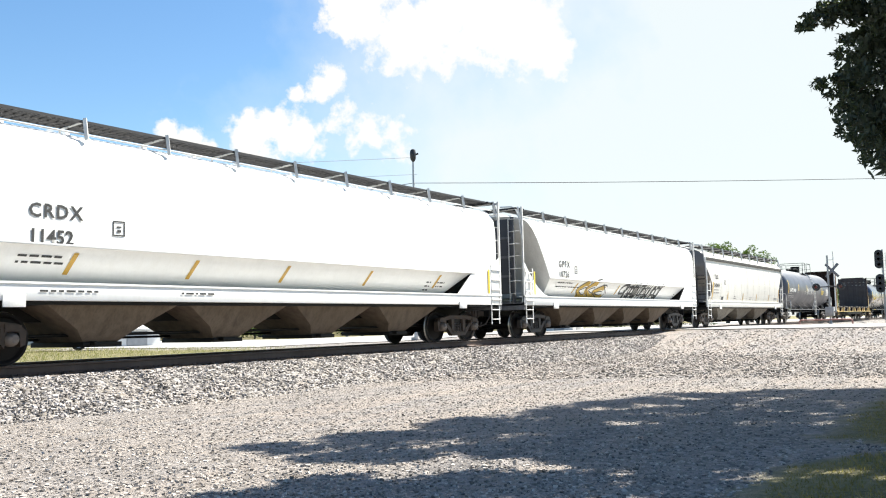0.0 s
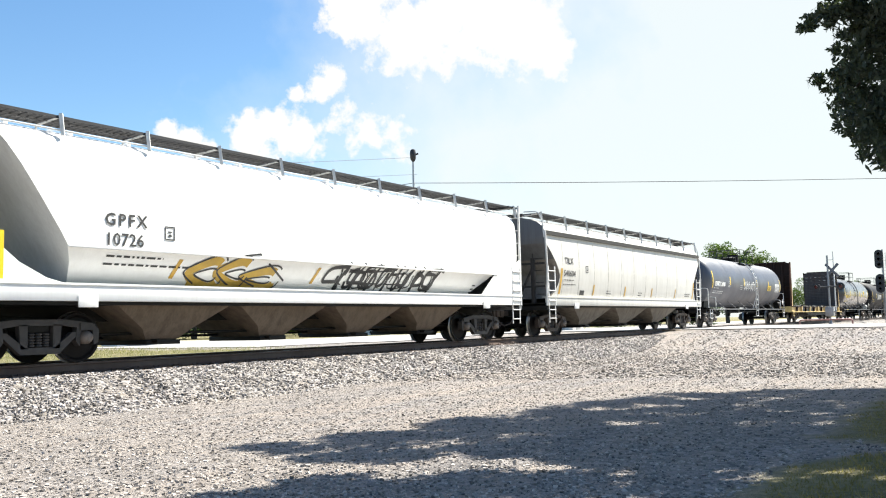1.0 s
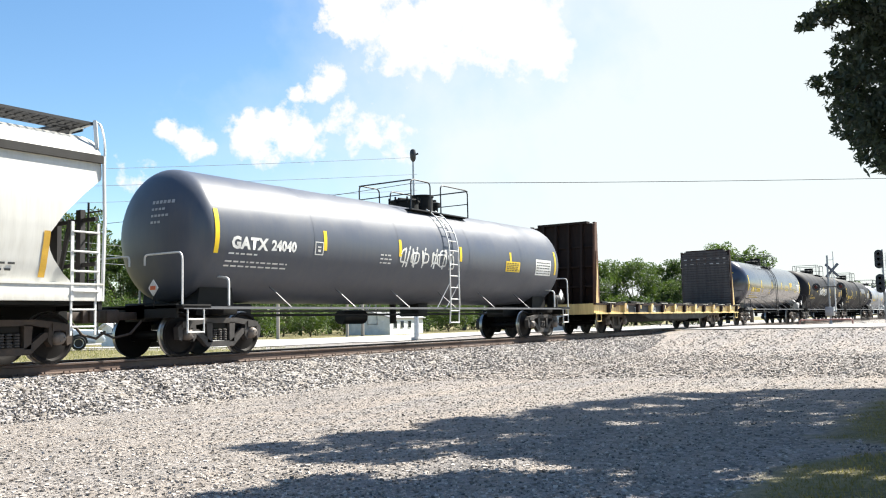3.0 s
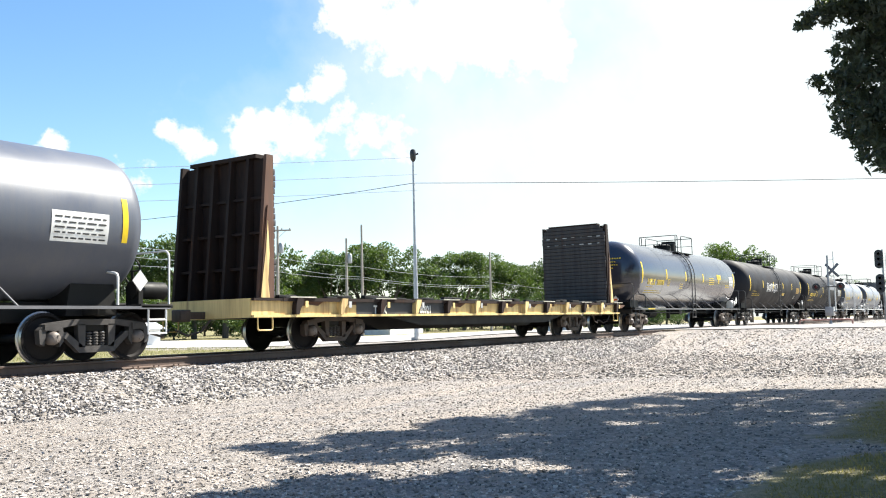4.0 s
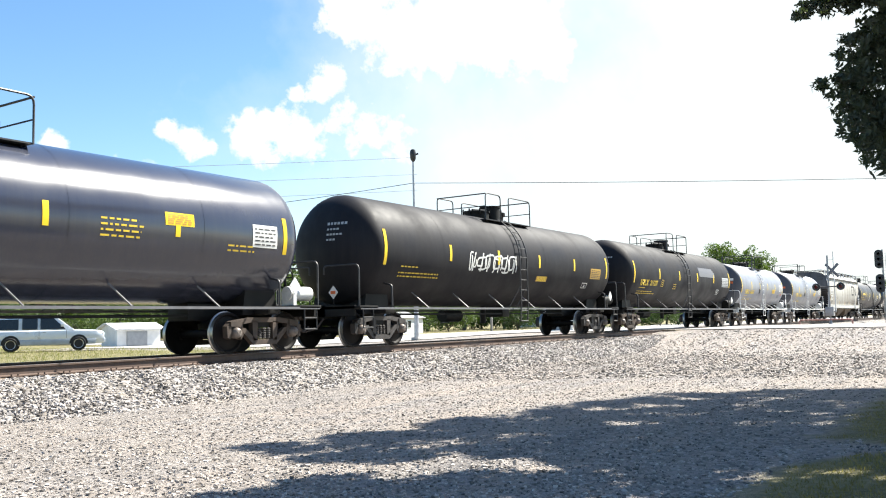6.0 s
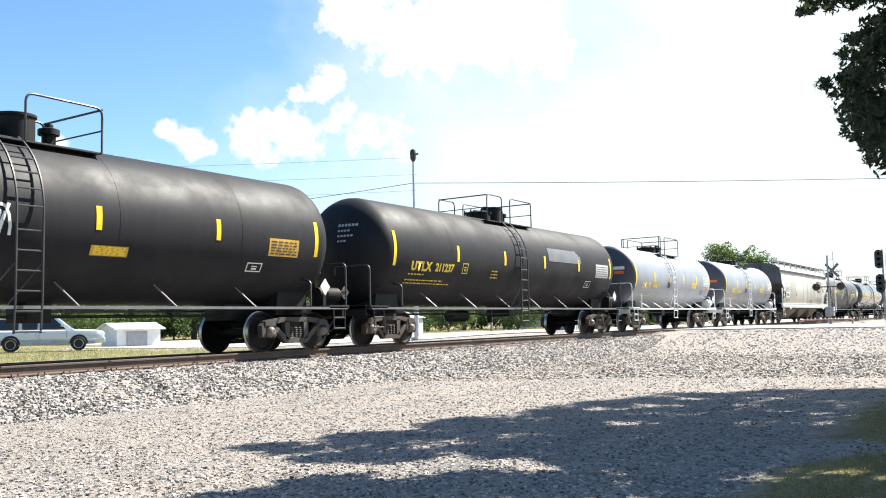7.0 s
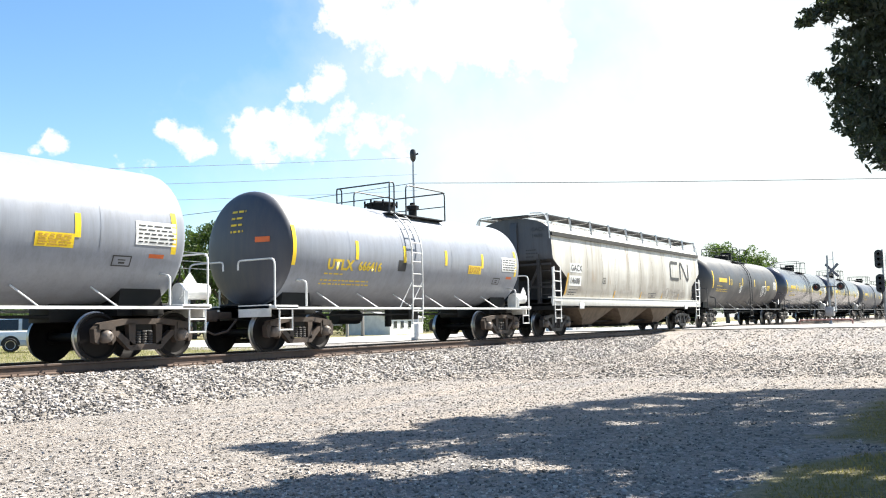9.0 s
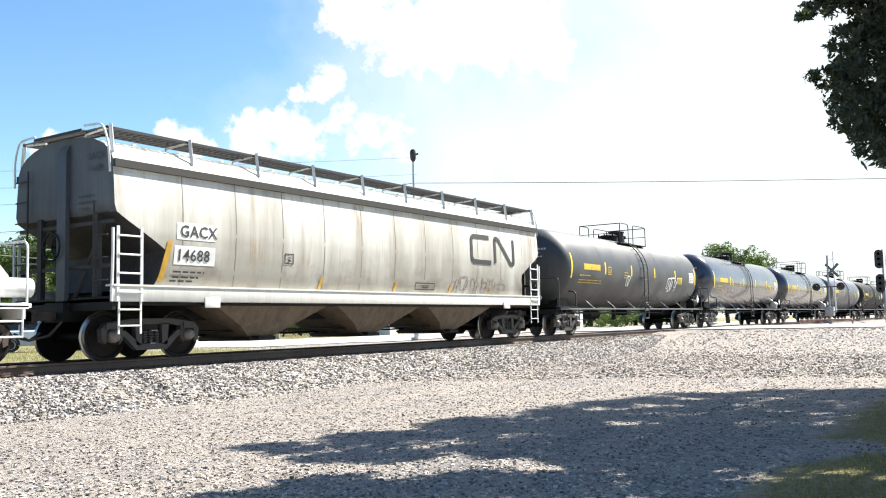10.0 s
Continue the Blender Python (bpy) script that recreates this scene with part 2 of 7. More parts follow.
def lathe(bm, profile, seg, at, axis="Y"):
    """A turned body: profile of (radius, place along the axis)."""
    rings = []
    for r, h in profile:
        ring = []
        for k in range(seg):
            c, s = r * math.cos(k * 2 * math.pi / seg), r * math.sin(k * 2 * math.pi / seg)
            v = {"Y": (c, h, s), "X": (h, c, s), "Z": (c, s, h)}[axis]
            ring.append(bm.verts.new(Vector(v) + Vector(at)))
        rings.append(ring)
    for u, v in zip(rings, rings[1:]):
        for k in range(seg):
            bm.faces.new((u[k], u[(k + 1) % seg], v[(k + 1) % seg], v[k]))
    for ring in (rings[0], rings[-1]):
        if profile[rings.index(ring)][0] > 1e-4:
            bm.faces.new(ring)


def mesh_of(name, bm, mat, smooth=35):
    bmesh.ops.recalc_face_normals(bm, faces=bm.faces)
    me = bpy.data.meshes.new(name)
    bm.to_mesh(me)
    bm.free()
    me.materials.append(mat)
    if smooth:
        for p in me.polygons:
            p.use_smooth = True
        me.set_sharp_from_angle(angle=radians(smooth))
    return me


def part(name, bm, mat, parent, label="", smooth=35):
    """One mesh object under a thing or a part; bm may be a ready mesh."""
    ob = new(name, bm if isinstance(bm, bpy.types.Mesh) else mesh_of(name, bm, mat, smooth))
    ob.parent = parent
    return tagged(ob, label)


def base(name, label, category, group="", kind=""):
    ob = new(name)
    ob.empty_display_size = 0.3
    return tagged(ob, label, category, group, kind)


# ---- lettering and marks that follow a car's skin ----
def words(text, size, spread=1.0, bold=0.0):
    cu = bpy.data.curves.new("words", "FONT")
    cu.body, cu.size, cu.space_character = text, size, spread
    cu.resolution_u = 2
    cu.offset = bold
    ob = bpy.data.objects.new("words", cu)
    me = bpy.data.meshes.new_from_object(ob)
    bpy.data.objects.remove(ob)
    bpy.data.curves.remove(cu)
    return me


def letter(name, text, size, x, s, skin, mat, parent, spread=1.0, bold=0.0, squeeze=1.0):
    me = words(text, size, spread, bold)
    for v in me.vertices:
        v.co = skin(x + v.co.x * squeeze, s + v.co.y)
        v.co.y -= 0.002
    me.materials.clear()
    me.materials.append(mat)
    return part(name, me, mat, parent)


def patch(bm, skin, x0, x1, s0, s1, lean=0.0, n=4):
    """A flat mark on the skin, with thickness 0."""
    rows = []
    for i in range(n + 1):
        s = s0 + (s1 - s0) * i / n
        k = lean * i / n
        rows.append((bm.verts.new(skin(x0 + k, s)), bm.verts.new(skin(x1 + k, s))))
    for (a, b), (c, d) in zip(rows, rows[1:]):
        bm.faces.new((a, b, d, c))


def stroke(bm, skin, pts, w):
    """A painted line of width w on the skin."""
    pts = [Vector((*p, 0)) for p in pts]
    rows = []
    for i, p in enumerate(pts):
        d = (pts[min(i + 1, len(pts) - 1)] - pts[max(i - 1, 0)]).normalized()
        q = Vector((-d.y, d.x, 0)) * w / 2
        rows.append((bm.verts.new(skin(p.x + q.x, p.y + q.y)), bm.verts.new(skin(p.x - q.x, p.y - q.y))))
    for (a, b), (c, e) in zip(rows, rows[1:]):
        bm.faces.new((a, b, e, c))


def bars(bm, skin, rng, x, s, width, rows, pitch, h):
    """Lines of small writing, as plain bars."""
    for i in range(rows):
        u = x
        end = x + width * rng.uniform(0.75, 1.0)
        while u < end:
            w = rng.uniform(0.05, 0.2)
            patch(bm, skin, u, min(u + w, end), s - i * pitch, s - i * pitch + h, 0, 1)
            u += w + 0.05


# ---- railway trucks: built once as meshes, shared by all cars ----
def truck_meshes():
    out = {}
    for key, mat in (("brown", CAST), ("grey", CAST_GREY)):
        for side in (-1, 1):
            bm = bmesh.new()
            y0, y1 = side * 0.93, side * 1.06
            prism(bm, [(-1.16, 0.60), (-1.02, 0.72), (-0.45, 0.79), (0.45, 0.79), (1.02, 0.72), (1.16, 0.60), (1.12, 0.52), (0.95, 0.60), (0.45, 0.68), (-0.45, 0.68), (-0.95, 0.60), (-1.12, 0.52)], y0, y1)
            prism(bm, [(-0.78, 0.56), (-0.62, 0.56), (-0.28, 0.30), (0.28, 0.30), (0.62, 0.56), (0.78, 0.56), (0.36, 0.18), (-0.36, 0.18)], y0, y1)
            for s in (-1, 1):
                prism(bm, [(s * 0.24, 0.28), (s * 0.37, 0.28), (s * 0.40, 0.70), (s * 0.24, 0.70)], y0, y1)
                prism(bm, [(s * 0.68, 0.40), (s * 0.76, 0.30), (s * 0.80, 0.62), (s * 0.70, 0.66)], y0 - side * 0.01, y1 + side * 0.01)
                prism(bm, [(s * 1.02, 0.62), (s * 1.16, 0.60), (s * 1.14, 0.36), (s * 1.05, 0.32)], y0 - side * 0.01, y1 + side * 0.01)
                prism(bm, [(s * 0.76, 0.58), (s * 1.06, 0.60), (s * 1.06, 0.70), (s * 0.76, 0.72)], y0 - side * 0.03, y1 + side * 0.03)
            out[key, "side_frame", side] = mesh_of("side_frame", bm, mat)
    bm = bmesh.new()
    slab(bm, -0.2, 0.2, -1.0, 1.0, 0.56, 0.78, 0.02)
    slab(bm, -0.32, 0.32, -0.32, 0.32, 0.76, 0.86, 0.02)
    out["bolster"] = mesh_of("bolster", bm, FRAME_BLACK)
    bm = bmesh.new()
    for x in (-0.14, 0.0, 0.14):
        for k in range(5):
            lathe(bm, [(0.045, 0.31 + k * 0.05), (0.062, 0.322 + k * 0.05), (0.062, 0.343 + k * 0.05), (0.045, 0.355 + k * 0.05)], 8, (x, 0, 0), "Z")
    out["spring_nest"] = mesh_of("spring_nest", bm, CAST_GREY)
    bm = bmesh.new()
    lathe(bm, [(0.0, -0.10), (0.06, -0.10), (0.09, -0.085), (0.115, -0.04), (0.125, 0.0), (0.125, 0.09)], 14, (0, 0, 0))
    for k in range(3):
        a = k * 2.094 + 0.5
        lathe(bm, [(0.0, -0.105), (0.018, -0.105), (0.018, -0.07)], 6, (0.055 * math.cos(a), -0.005, 0.055 * math.sin(a)))
    out["bearing_cap"] = mesh_of("bearing_cap", bm, CAP)
    bm = bmesh.new()
    for s in (-1, 1):
        prof = [(0.08, 0.66), (0.13, 0.66), (0.14, 0.71), (0.24, 0.735), (0.36, 0.705), (0.40, 0.685), (0.485, 0.69), (0.487, 0.715), (0.462, 0.73), (0.457, 0.815), (0.41, 0.82), (0.37, 0.775), (0.24, 0.79), (0.13, 0.83), (0.08, 0.86)]
        lathe(bm, [(r, s * h) for r, h in prof], 32, (0, 0, 0))
    lathe(bm, [(0.085, -0.95), (0.085, 0.95)], 12, (0, 0, 0))
    me = mesh_of("wheelset", bm, WHEEL)
    me.materials.append(TREAD)
    for p in me.polygons:
        r = math.hypot(p.center.x, p.center.z)
        if r > 0.45:
            p.material_index = 1
    out["wheelset"] = me
    bm = bmesh.new()
    rod(bm, (-0.42, -0.88, 0.40), (0.42, -0.88, 0.40), 0.025)
    rod(bm, (-0.42, 0.88, 0.40), (0.42, 0.88, 0.40), 0.025)
    for s in (-0.36, 0.36):
        slab(bm, s - 0.05, s + 0.05, -0.86, 0.86, 0.36, 0.46)
        for y in (-0.75, 0.75):
            slab(bm, s - 0.07, s + 0.07, y - 0.07, y + 0.07, 0.30, 0.55)
    out["brake_beam"] = mesh_of("brake_beam", bm, FRAME_BLACK)
    return out


TRUCK = truck_meshes()
WHEELSETS = []


def truck(car, x, tone):
    t = part("truck", TRUCK["bolster"], None, car)
    t.location = (x, 0, 0)
    for s in (-1, 1):
        part("side_frame", TRUCK[tone, "side_frame", s], None, t)
        n = part("spring_nest", TRUCK["spring_nest"], None, t)
        n.location = (0, s * 0.99, 0)
        for a in (-0.889, 0.889):
            c = part("bearing_cap", TRUCK["bearing_cap"], None, t)
            c.location, c.rotation_euler = (a, s * 1.07, 0.457), (0, 0.4 * a, 0 if s < 0 else math.pi)
    for a in (-0.889, 0.889):
        w = part("wheelset", TRUCK["wheelset"], None, t, "dark steel wheels with bright worn treads")
        w.location = (a, 0, 0.457)
        WHEELSETS.append((w, a))
    part("brake_beam", TRUCK["brake_beam"], None, t)
    return t


def coupler(car, x, out):
    bm = bmesh.new()
    slab(bm, x, x + out * 0.55, -0.09, 0.09, 0.78, 0.94, 0.015)
    slab(bm, x + out * 0.48, x + out * 0.78, -0.16, 0.15, 0.72, 0.99, 0.03)
    slab(bm, x + out * 0.60, x + out * 0.82, -0.22, -0.10, 0.74, 0.97, 0.03)
    pipe(bm, [(x + out * 0.1, -0.35, 0.75), (x + out * 0.35, -0.33, 0.5), (x + out * 0.7, -0.28, 0.42), (x + out * 0.95, -0.2, 0.55)], 0.025)
    return part("coupler", bm, CAST, car)


def ladder(name, car, x0, x1, y, z0, z1, mat, n, r=0.018, posts=0.028):
    bm = bmesh.new()
    for x in (x0, x1):
        slab(bm, x - posts, x + posts, y - 0.012, y + 0.012, z0, z1)
    for i in range(n):
        z = z0 + (i + 0.5) * (z1 - z0) / n
        rod(bm, (x0, y - 0.02, z), (x1, y - 0.02, z), r)
    return part(name, bm, mat, car)


# ---- covered hoppers ----
PROFILES = {
    "bulged": [(1.10, 1.42), (1.32, 1.72), (1.55, 2.03), (1.595, 2.07), (1.60, 2.4), (1.60, 2.9), (1.585, 3.4), (1.53, 3.75), (1.42, 3.98), (1.22, 4.12), (0.8, 4.2), (0.0, 4.24)],
    "curved": [(1.45, 1.36), (1.53, 1.7), (1.58, 2.1), (1.605, 2.5), (1.60, 2.9), (1.575, 3.3), (1.54, 3.64), (1.54, 3.76), (1.46, 3.92), (1.28, 4.07), (1.0, 4.19), (0.6, 4.28), (0.0, 4.32)],
}


def hopper(label, style, half, tr, body_mat, bay_mat, bays, tone, rng, cut, group, end_mats=None, corner=None):
    car = base("covered_hopper_car", label, "hopper car", group)
    prof = PROFILES[style]

    def side_y(z):
        for (y0, z0), (y1, z1) in zip(prof, prof[1:]):
            if z <= z1:
                return y0 + (y1 - y0) * max(0, (z - z0)) / (z1 - z0)
        return 0.0

    def reach(z, cut=cut):
        for (a, d0), (b, d1) in zip(cut, cut[1:]):
            if z <= b:
                k = (z - a) / (b - a)
                return half - (d0 + (d1 - d0) * max(0, min(1, k)))
        return half - cut[-1][1]

    def skin(x, z, lift=0.009):
        return Vector((x, -side_y(z) - lift, z))

    # shell, with sloping end sheets
    bm = bmesh.new()
    half_ring = []
    for (y0, z0), (y1, z1) in zip(prof, prof[1:]):
        for k in range(3):
            half_ring.append((y0 + (y1 - y0) * k / 3, z0 + (z1 - z0) * k / 3))
    half_ring.append(prof[-1])
    rows = []
    for y, z in half_ring:
        L = reach(z)
        T = reach(z, TAIL_CUT) if style == "bulged" else L
        rows.append([[bm.verts.new((x, s * y, z)) for x in (-L, -L / 2, 0, L / 2, T)] for s in ((-1, 1) if y > 0 else (1,))])
    for a, b in zip(rows, rows[1:]):
        for s in (0, 1):
            u, v = a[s], b[min(s, len(b) - 1)]
            for i in range(4):
                bm.faces.new((u[i], u[i + 1], v[i + 1], v[i]))
        for i in (0, 4):
            vs = [a[0][i], a[1][i], b[-1][i]] + ([b[0][i]] if len(b) > 1 else [])
            bm.faces.new(vs)
    me = mesh_of("shell", bm, body_mat, 28)
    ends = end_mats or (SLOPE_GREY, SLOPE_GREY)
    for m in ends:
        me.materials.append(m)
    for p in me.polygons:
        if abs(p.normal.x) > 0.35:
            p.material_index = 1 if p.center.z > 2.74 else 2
    part("shell", me, None, car)
    # side sills, eaves, centre sill
    for s in (-1, 1):
        if style == "bulged":
            bm = bmesh.new()
            slab(bm, -half + 1.95, half - 1.6, s * 1.585, s * 1.622, 2.045, 2.085, 0.008)
            part("belt_strake", bm, WHITE_CAR, car)
        bm = bmesh.new()
        slab(bm, -half, half, s * 1.50, s * 1.60, 1.10, 1.40, 0.012)
        slab(bm, -half, half, s * 1.38, s * 1.62, 1.385, 1.42)
        part("side_sill", bm, WHITE_CAR if style == "bulged" else CREAM_CAR, car)
        if style == "curved":
            bm = bmesh.new()
            slab(bm, -half + 0.02, half - 0.02, s * 1.535, s * 1.612, 3.61, 3.755)
            part("eave_plate", bm, EAVE, car)
    bm = bmesh.new()
    slab(bm, -half - 0.15, half + 0.15, -0.3, 0.3, 0.75, 1.12)
    slab(bm, -half + 0.1, half - 0.1, -1.5, 1.5, 1.04, 1.10)
    part("centre_sill", bm, FRAME_BLACK, car)
    # end frames: platform, posts, wall, ladders, braces
    for e in (-1, 1):
        bm = bmesh.new()
        slab(bm, e * (half - 1.6), e * half, -1.58, 1.58, 1.10, 1.16)
        slab(bm, e * (half - 0.08), e * half, -1.58, 1.58, 0.95, 1.2)
        part("end_platform", bm, FRAME_BLACK if style == "curved" else END_GREY, car)
        if style == "bulged":
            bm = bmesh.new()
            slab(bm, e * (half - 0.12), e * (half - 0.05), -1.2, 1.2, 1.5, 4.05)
            part("end_wall", bm, END_SHADE, car)
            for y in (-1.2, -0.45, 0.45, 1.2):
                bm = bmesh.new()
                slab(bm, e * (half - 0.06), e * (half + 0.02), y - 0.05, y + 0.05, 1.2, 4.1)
                part("end_post", bm, END_SHADE, car)
            for z in (2.1, 2.75, 3.4):
                bm = bmesh.new()
                slab(bm, e * (half - 0.052), e * (half - 0.02), -1.14, 1.14, z - 0.04, z + 0.04)
                part("cross_bar", bm, END_GREY, car)
            for s in (-1, 1):
                bm = bmesh.new()
                g = [(e * (half - 0.1), 1.4), (e * (half - 2.0), 1.4), (e * (half - 1.6), 1.5), (e * (half - 1.1), 1.75), (e * (half - 0.6), 2.15), (e * (half - 0.25), 2.5), (e * (half - 0.1), 2.6)]
                if e > 0:
                    g = [(half - 0.1, 1.4), (half - 2.62, 1.4), (half - 1.78, 2.05), (half - 1.1, 2.06), (half - 0.1, 2.6)]
                    prism(bm, g, s * 1.575, s * 1.603)
                else:
                    prism(bm, g, s * 1.50, s * 1.53)
                part("gusset", bm, WHITE_CAR, car)
        else:
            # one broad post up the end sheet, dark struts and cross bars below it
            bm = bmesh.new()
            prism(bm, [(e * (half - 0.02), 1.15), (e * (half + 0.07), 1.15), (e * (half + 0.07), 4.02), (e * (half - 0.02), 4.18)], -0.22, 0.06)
            part("end_post", bm, ends[0] if corner is None else END_BLACK, car)
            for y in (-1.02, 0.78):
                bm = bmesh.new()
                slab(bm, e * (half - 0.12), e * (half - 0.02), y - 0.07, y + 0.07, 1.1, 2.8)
                part("end_post", bm, END_BLACK, car)
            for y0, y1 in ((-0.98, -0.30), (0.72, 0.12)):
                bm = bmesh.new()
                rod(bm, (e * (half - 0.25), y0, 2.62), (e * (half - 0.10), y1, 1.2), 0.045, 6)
                part("end_strut", bm, END_BLACK, car)
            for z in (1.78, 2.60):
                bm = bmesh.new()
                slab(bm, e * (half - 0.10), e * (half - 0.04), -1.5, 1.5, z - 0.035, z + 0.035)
                part("cross_bar", bm, END_BLACK, car)
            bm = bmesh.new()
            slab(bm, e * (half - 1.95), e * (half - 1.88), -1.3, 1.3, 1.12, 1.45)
            part("slope_stop", bm, END_BLACK, car)
        for s in (-1, 1):
            lo = 0.42
            ladder("ladder", car, e * (half - 0.10), e * (half - 0.62), s * 1.60, 1.1, 2.5 if style == "curved" else 2.35, RAIL_WHITE, 4)
            ladder("step", car, e * (half - 0.14), e * (half - 0.62), s * 1.58, lo + 0.08, 1.1, RAIL_WHITE, 2, 0.016, 0.018)
            bm = bmesh.new()
            if style == "bulged":
                slab(bm, e * (half - 0.06), e * half, s * 1.54, s * 1.60, 1.1, 4.42)
            elif corner is not None:
                pipe(bm, [(e * (half + 0.01), s * 1.57, 1.1), (e * (half + 0.01), s * 1.62, 2.5), (e * (half + 0.01), s * 1.58, 3.74)], 0.035, 6)
            else:
                pipe(bm, [(e * (half + 0.01), s * 1.57, 1.1), (e * (half + 0.01), s * 1.60, 2.0), (e * (half + 0.01), s * 1.60, 2.46)], 0.03, 6)
            part("corner_post", bm, RAIL_WHITE, car)
            bm = bmesh.new()
            top = 4.1 if style == "bulged" else 2.95 if s < 0 else 3.8
            for z in [1.5 + 0.42 * k for k in range(7) if 1.5 + 0.42 * k < top]:
                rod(bm, (e * (half + 0.05), s * 1.5, z), (e * (half + 0.05), s * 1.08, z), 0.015)
            rod(bm, (e * (half + 0.05), s * 1.08, 1.2), (e * (half + 0.05), s * 1.08, top), 0.02)
            part("end_ladder", bm, RAIL_WHITE if style == "bulged" else END_BLACK, car)
        coupler(car, e * (half + 0.1), e)
    # brake wheel at the leading end
    bm = bmesh.new()
    pipe(bm, [(-half - 0.12, 0.15 + 0.27 * math.cos(a), 2.2 + 0.27 * math.sin(a)) for a in np.linspace(0, 6.2832, 19)], 0.02, 5)
    rod(bm, (-half - 0.12, 0.15, 2.2), (-half + 0.1, 0.15, 2.2), 0.03)
    for k in range(3):
        a = k * 2.094
        rod(bm, (-half - 0.12, 0.15, 2.2), (-half - 0.12, 0.15 + 0.27 * math.cos(a), 2.2 + 0.27 * math.sin(a)), 0.016)
    part("brake_wheel", bm, FRAME_BLACK, car)
    # running boards on brackets, hatches
    zb = 4.40
    for s in (-1, 1):
        bm = bmesh.new()
        yo, yi = s * 1.36, s * 0.66
        n = int(half * 2 / 0.16)
        for y in (yo, yi, (yo + yi) / 2):
            slab(bm, -half, half, y - 0.012, y + 0.012, zb - 0.05, zb)
        for k in range(n):
            x = -half + (k + 0.5) * 2 * half / n
            slab(bm, x - 0.012, x + 0.012, min(yo, yi), max(yo, yi), zb - 0.028, zb - 0.008)
        for y in np.linspace(yo, yi, 21):
            slab(bm, -half, half, y - 0.006, y + 0.006, zb - 0.026, zb - 0.004)
        part("running_board", bm, GRATE, car, "dark steel grating walkway", 0)
        k = int(round(half * 2 / 1.86))
        for i in range(k + 1):
            x = -half + 0.06 + i * (2 * half - 0.12) / k
            bm = bmesh.new()
            pipe(bm, [(x, s * 1.40, zb - 0.02), (x, s * 0.66, zb - 0.07), (x, s * 0.6, 4.2)], 0.025, 4)
            pipe(bm, [(x, s * 1.47, 3.90 if style == "curved" else 4.02), (x, s * 1.40, zb + 0.03)], 0.045, 4)
            part("bracket", bm, RAIL_WHITE, car)
        if style == "bulged":
            bm = bmesh.new()
            rod(bm, (-half, s * 1.40, 4.13), (half, s * 1.40, 4.13), 0.018, 5)
            part("roof_edge_bar", bm, RAIL_WHITE, car)
    for e in (-1, 1):
        wide = 1.4 if style == "bulged" else 0.72
        bm = bmesh.new()
        for y in np.linspace(-wide, wide, 24):
            slab(bm, e * (half - 0.42), e * (half + 0.12), y - 0.01, y + 0.01, zb - 0.035, zb - 0.005)
        for x in (half - 0.42, half - 0.15, half + 0.12):
            slab(bm, e * x - 0.012, e * x + 0.012, -wide - 0.05, wide + 0.05, zb - 0.05, zb)
        part("end_board", bm, GRATE, car, "", 0)
        for s in (-1, 1):
            bm = bmesh.new()
            pipe(bm, rounded([(e * (half + 0.05), s * 1.55, 3.5), (e * (half + 0.07), s * 1.52, 4.05), (e * (half + 0.08), s * 1.36, zb + 0.03), (e * (half + 0.08), s * 0.8, zb + 0.06)], 0.15), 0.022)
            part("grab_iron", bm, RAIL_WHITE, car)
    n = 4
    for i in range(n):
        x = (i - (n - 1) / 2) * half * 0.47
        bm = bmesh.new()
        slab(bm, x - half * 0.22, x + half * 0.22, -0.35, 0.35, 4.2, 4.33, 0.03)
        for k in (-0.7, 0, 0.7):
            slab(bm, x + k * half * 0.2 - 0.04, x + k * half * 0.2 + 0.04, -0.45, 0.45, 4.31, 4.37)
        part("roof_hatch", bm, body_mat, car)
    # discharge bays under the shell
    span = 2 * (tr - 1.25)
    for i in range(bays):
        x = -span / 2 + (i + 0.5) * span / bays
        w = span / bays / 2 * 0.98
        bm = bmesh.new()
        lo = 0.34
        ring = [[(x - w, y0 * 1.30, 1.12), (x + w, y0 * 1.30, 1.12)] for y0 in (-1, 1)]
        a = [bm.verts.new(p) for p in (ring[0][0], ring[0][1], ring[1][1], ring[1][0])]
        m_ = [bm.verts.new(p) for p in ((x - w * 0.42, -1.0, 0.6), (x + w * 0.42, -1.0, 0.6), (x + w * 0.42, 1.0, 0.6), (x - w * 0.42, 1.0, 0.6))]
        b = [bm.verts.new(p) for p in ((x - 0.35, -0.75, lo), (x + 0.35, -0.75, lo), (x + 0.35, 0.75, lo), (x - 0.35, 0.75, lo))]
        for u, v in ((a, m_), (m_, b)):
            for k in range(4):
                bm.faces.new((u[k], u[(k + 1) % 4], v[(k + 1) % 4], v[k]))
        bm.faces.new(b)
        bm.faces.new(a)
        bay = part("discharge_bay", bm, bay_mat, car)
        bm = bmesh.new()
        slab(bm, x - 0.42, x + 0.42, -0.85, 0.85, lo - 0.07, lo + 0.02, 0.01)
        rod(bm, (x - 0.25, -1.0, lo), (x - 0.25, 1.0, lo), 0.04)
        part("outlet_gate", bm, FRAME_BLACK, bay)
    bm = bmesh.new()
    rod(bm, (-tr + 1, -0.5, 0.5), (tr - 1, -0.5, 0.5), 0.03)
    rod(bm, (-tr + 1, 0.55, 0.42), (tr - 1, 0.55, 0.42), 0.025)
    part("train_pipe", bm, FRAME_BLACK, car)
    # placard boards hung on the sill by the trucks
    for x in (-half + 2.35, half - 2.35):
        bm = bmesh.new()
        slab(bm, x - 0.2, x + 0.2, -1.625, -1.605, 0.99, 1.2, 0.004)
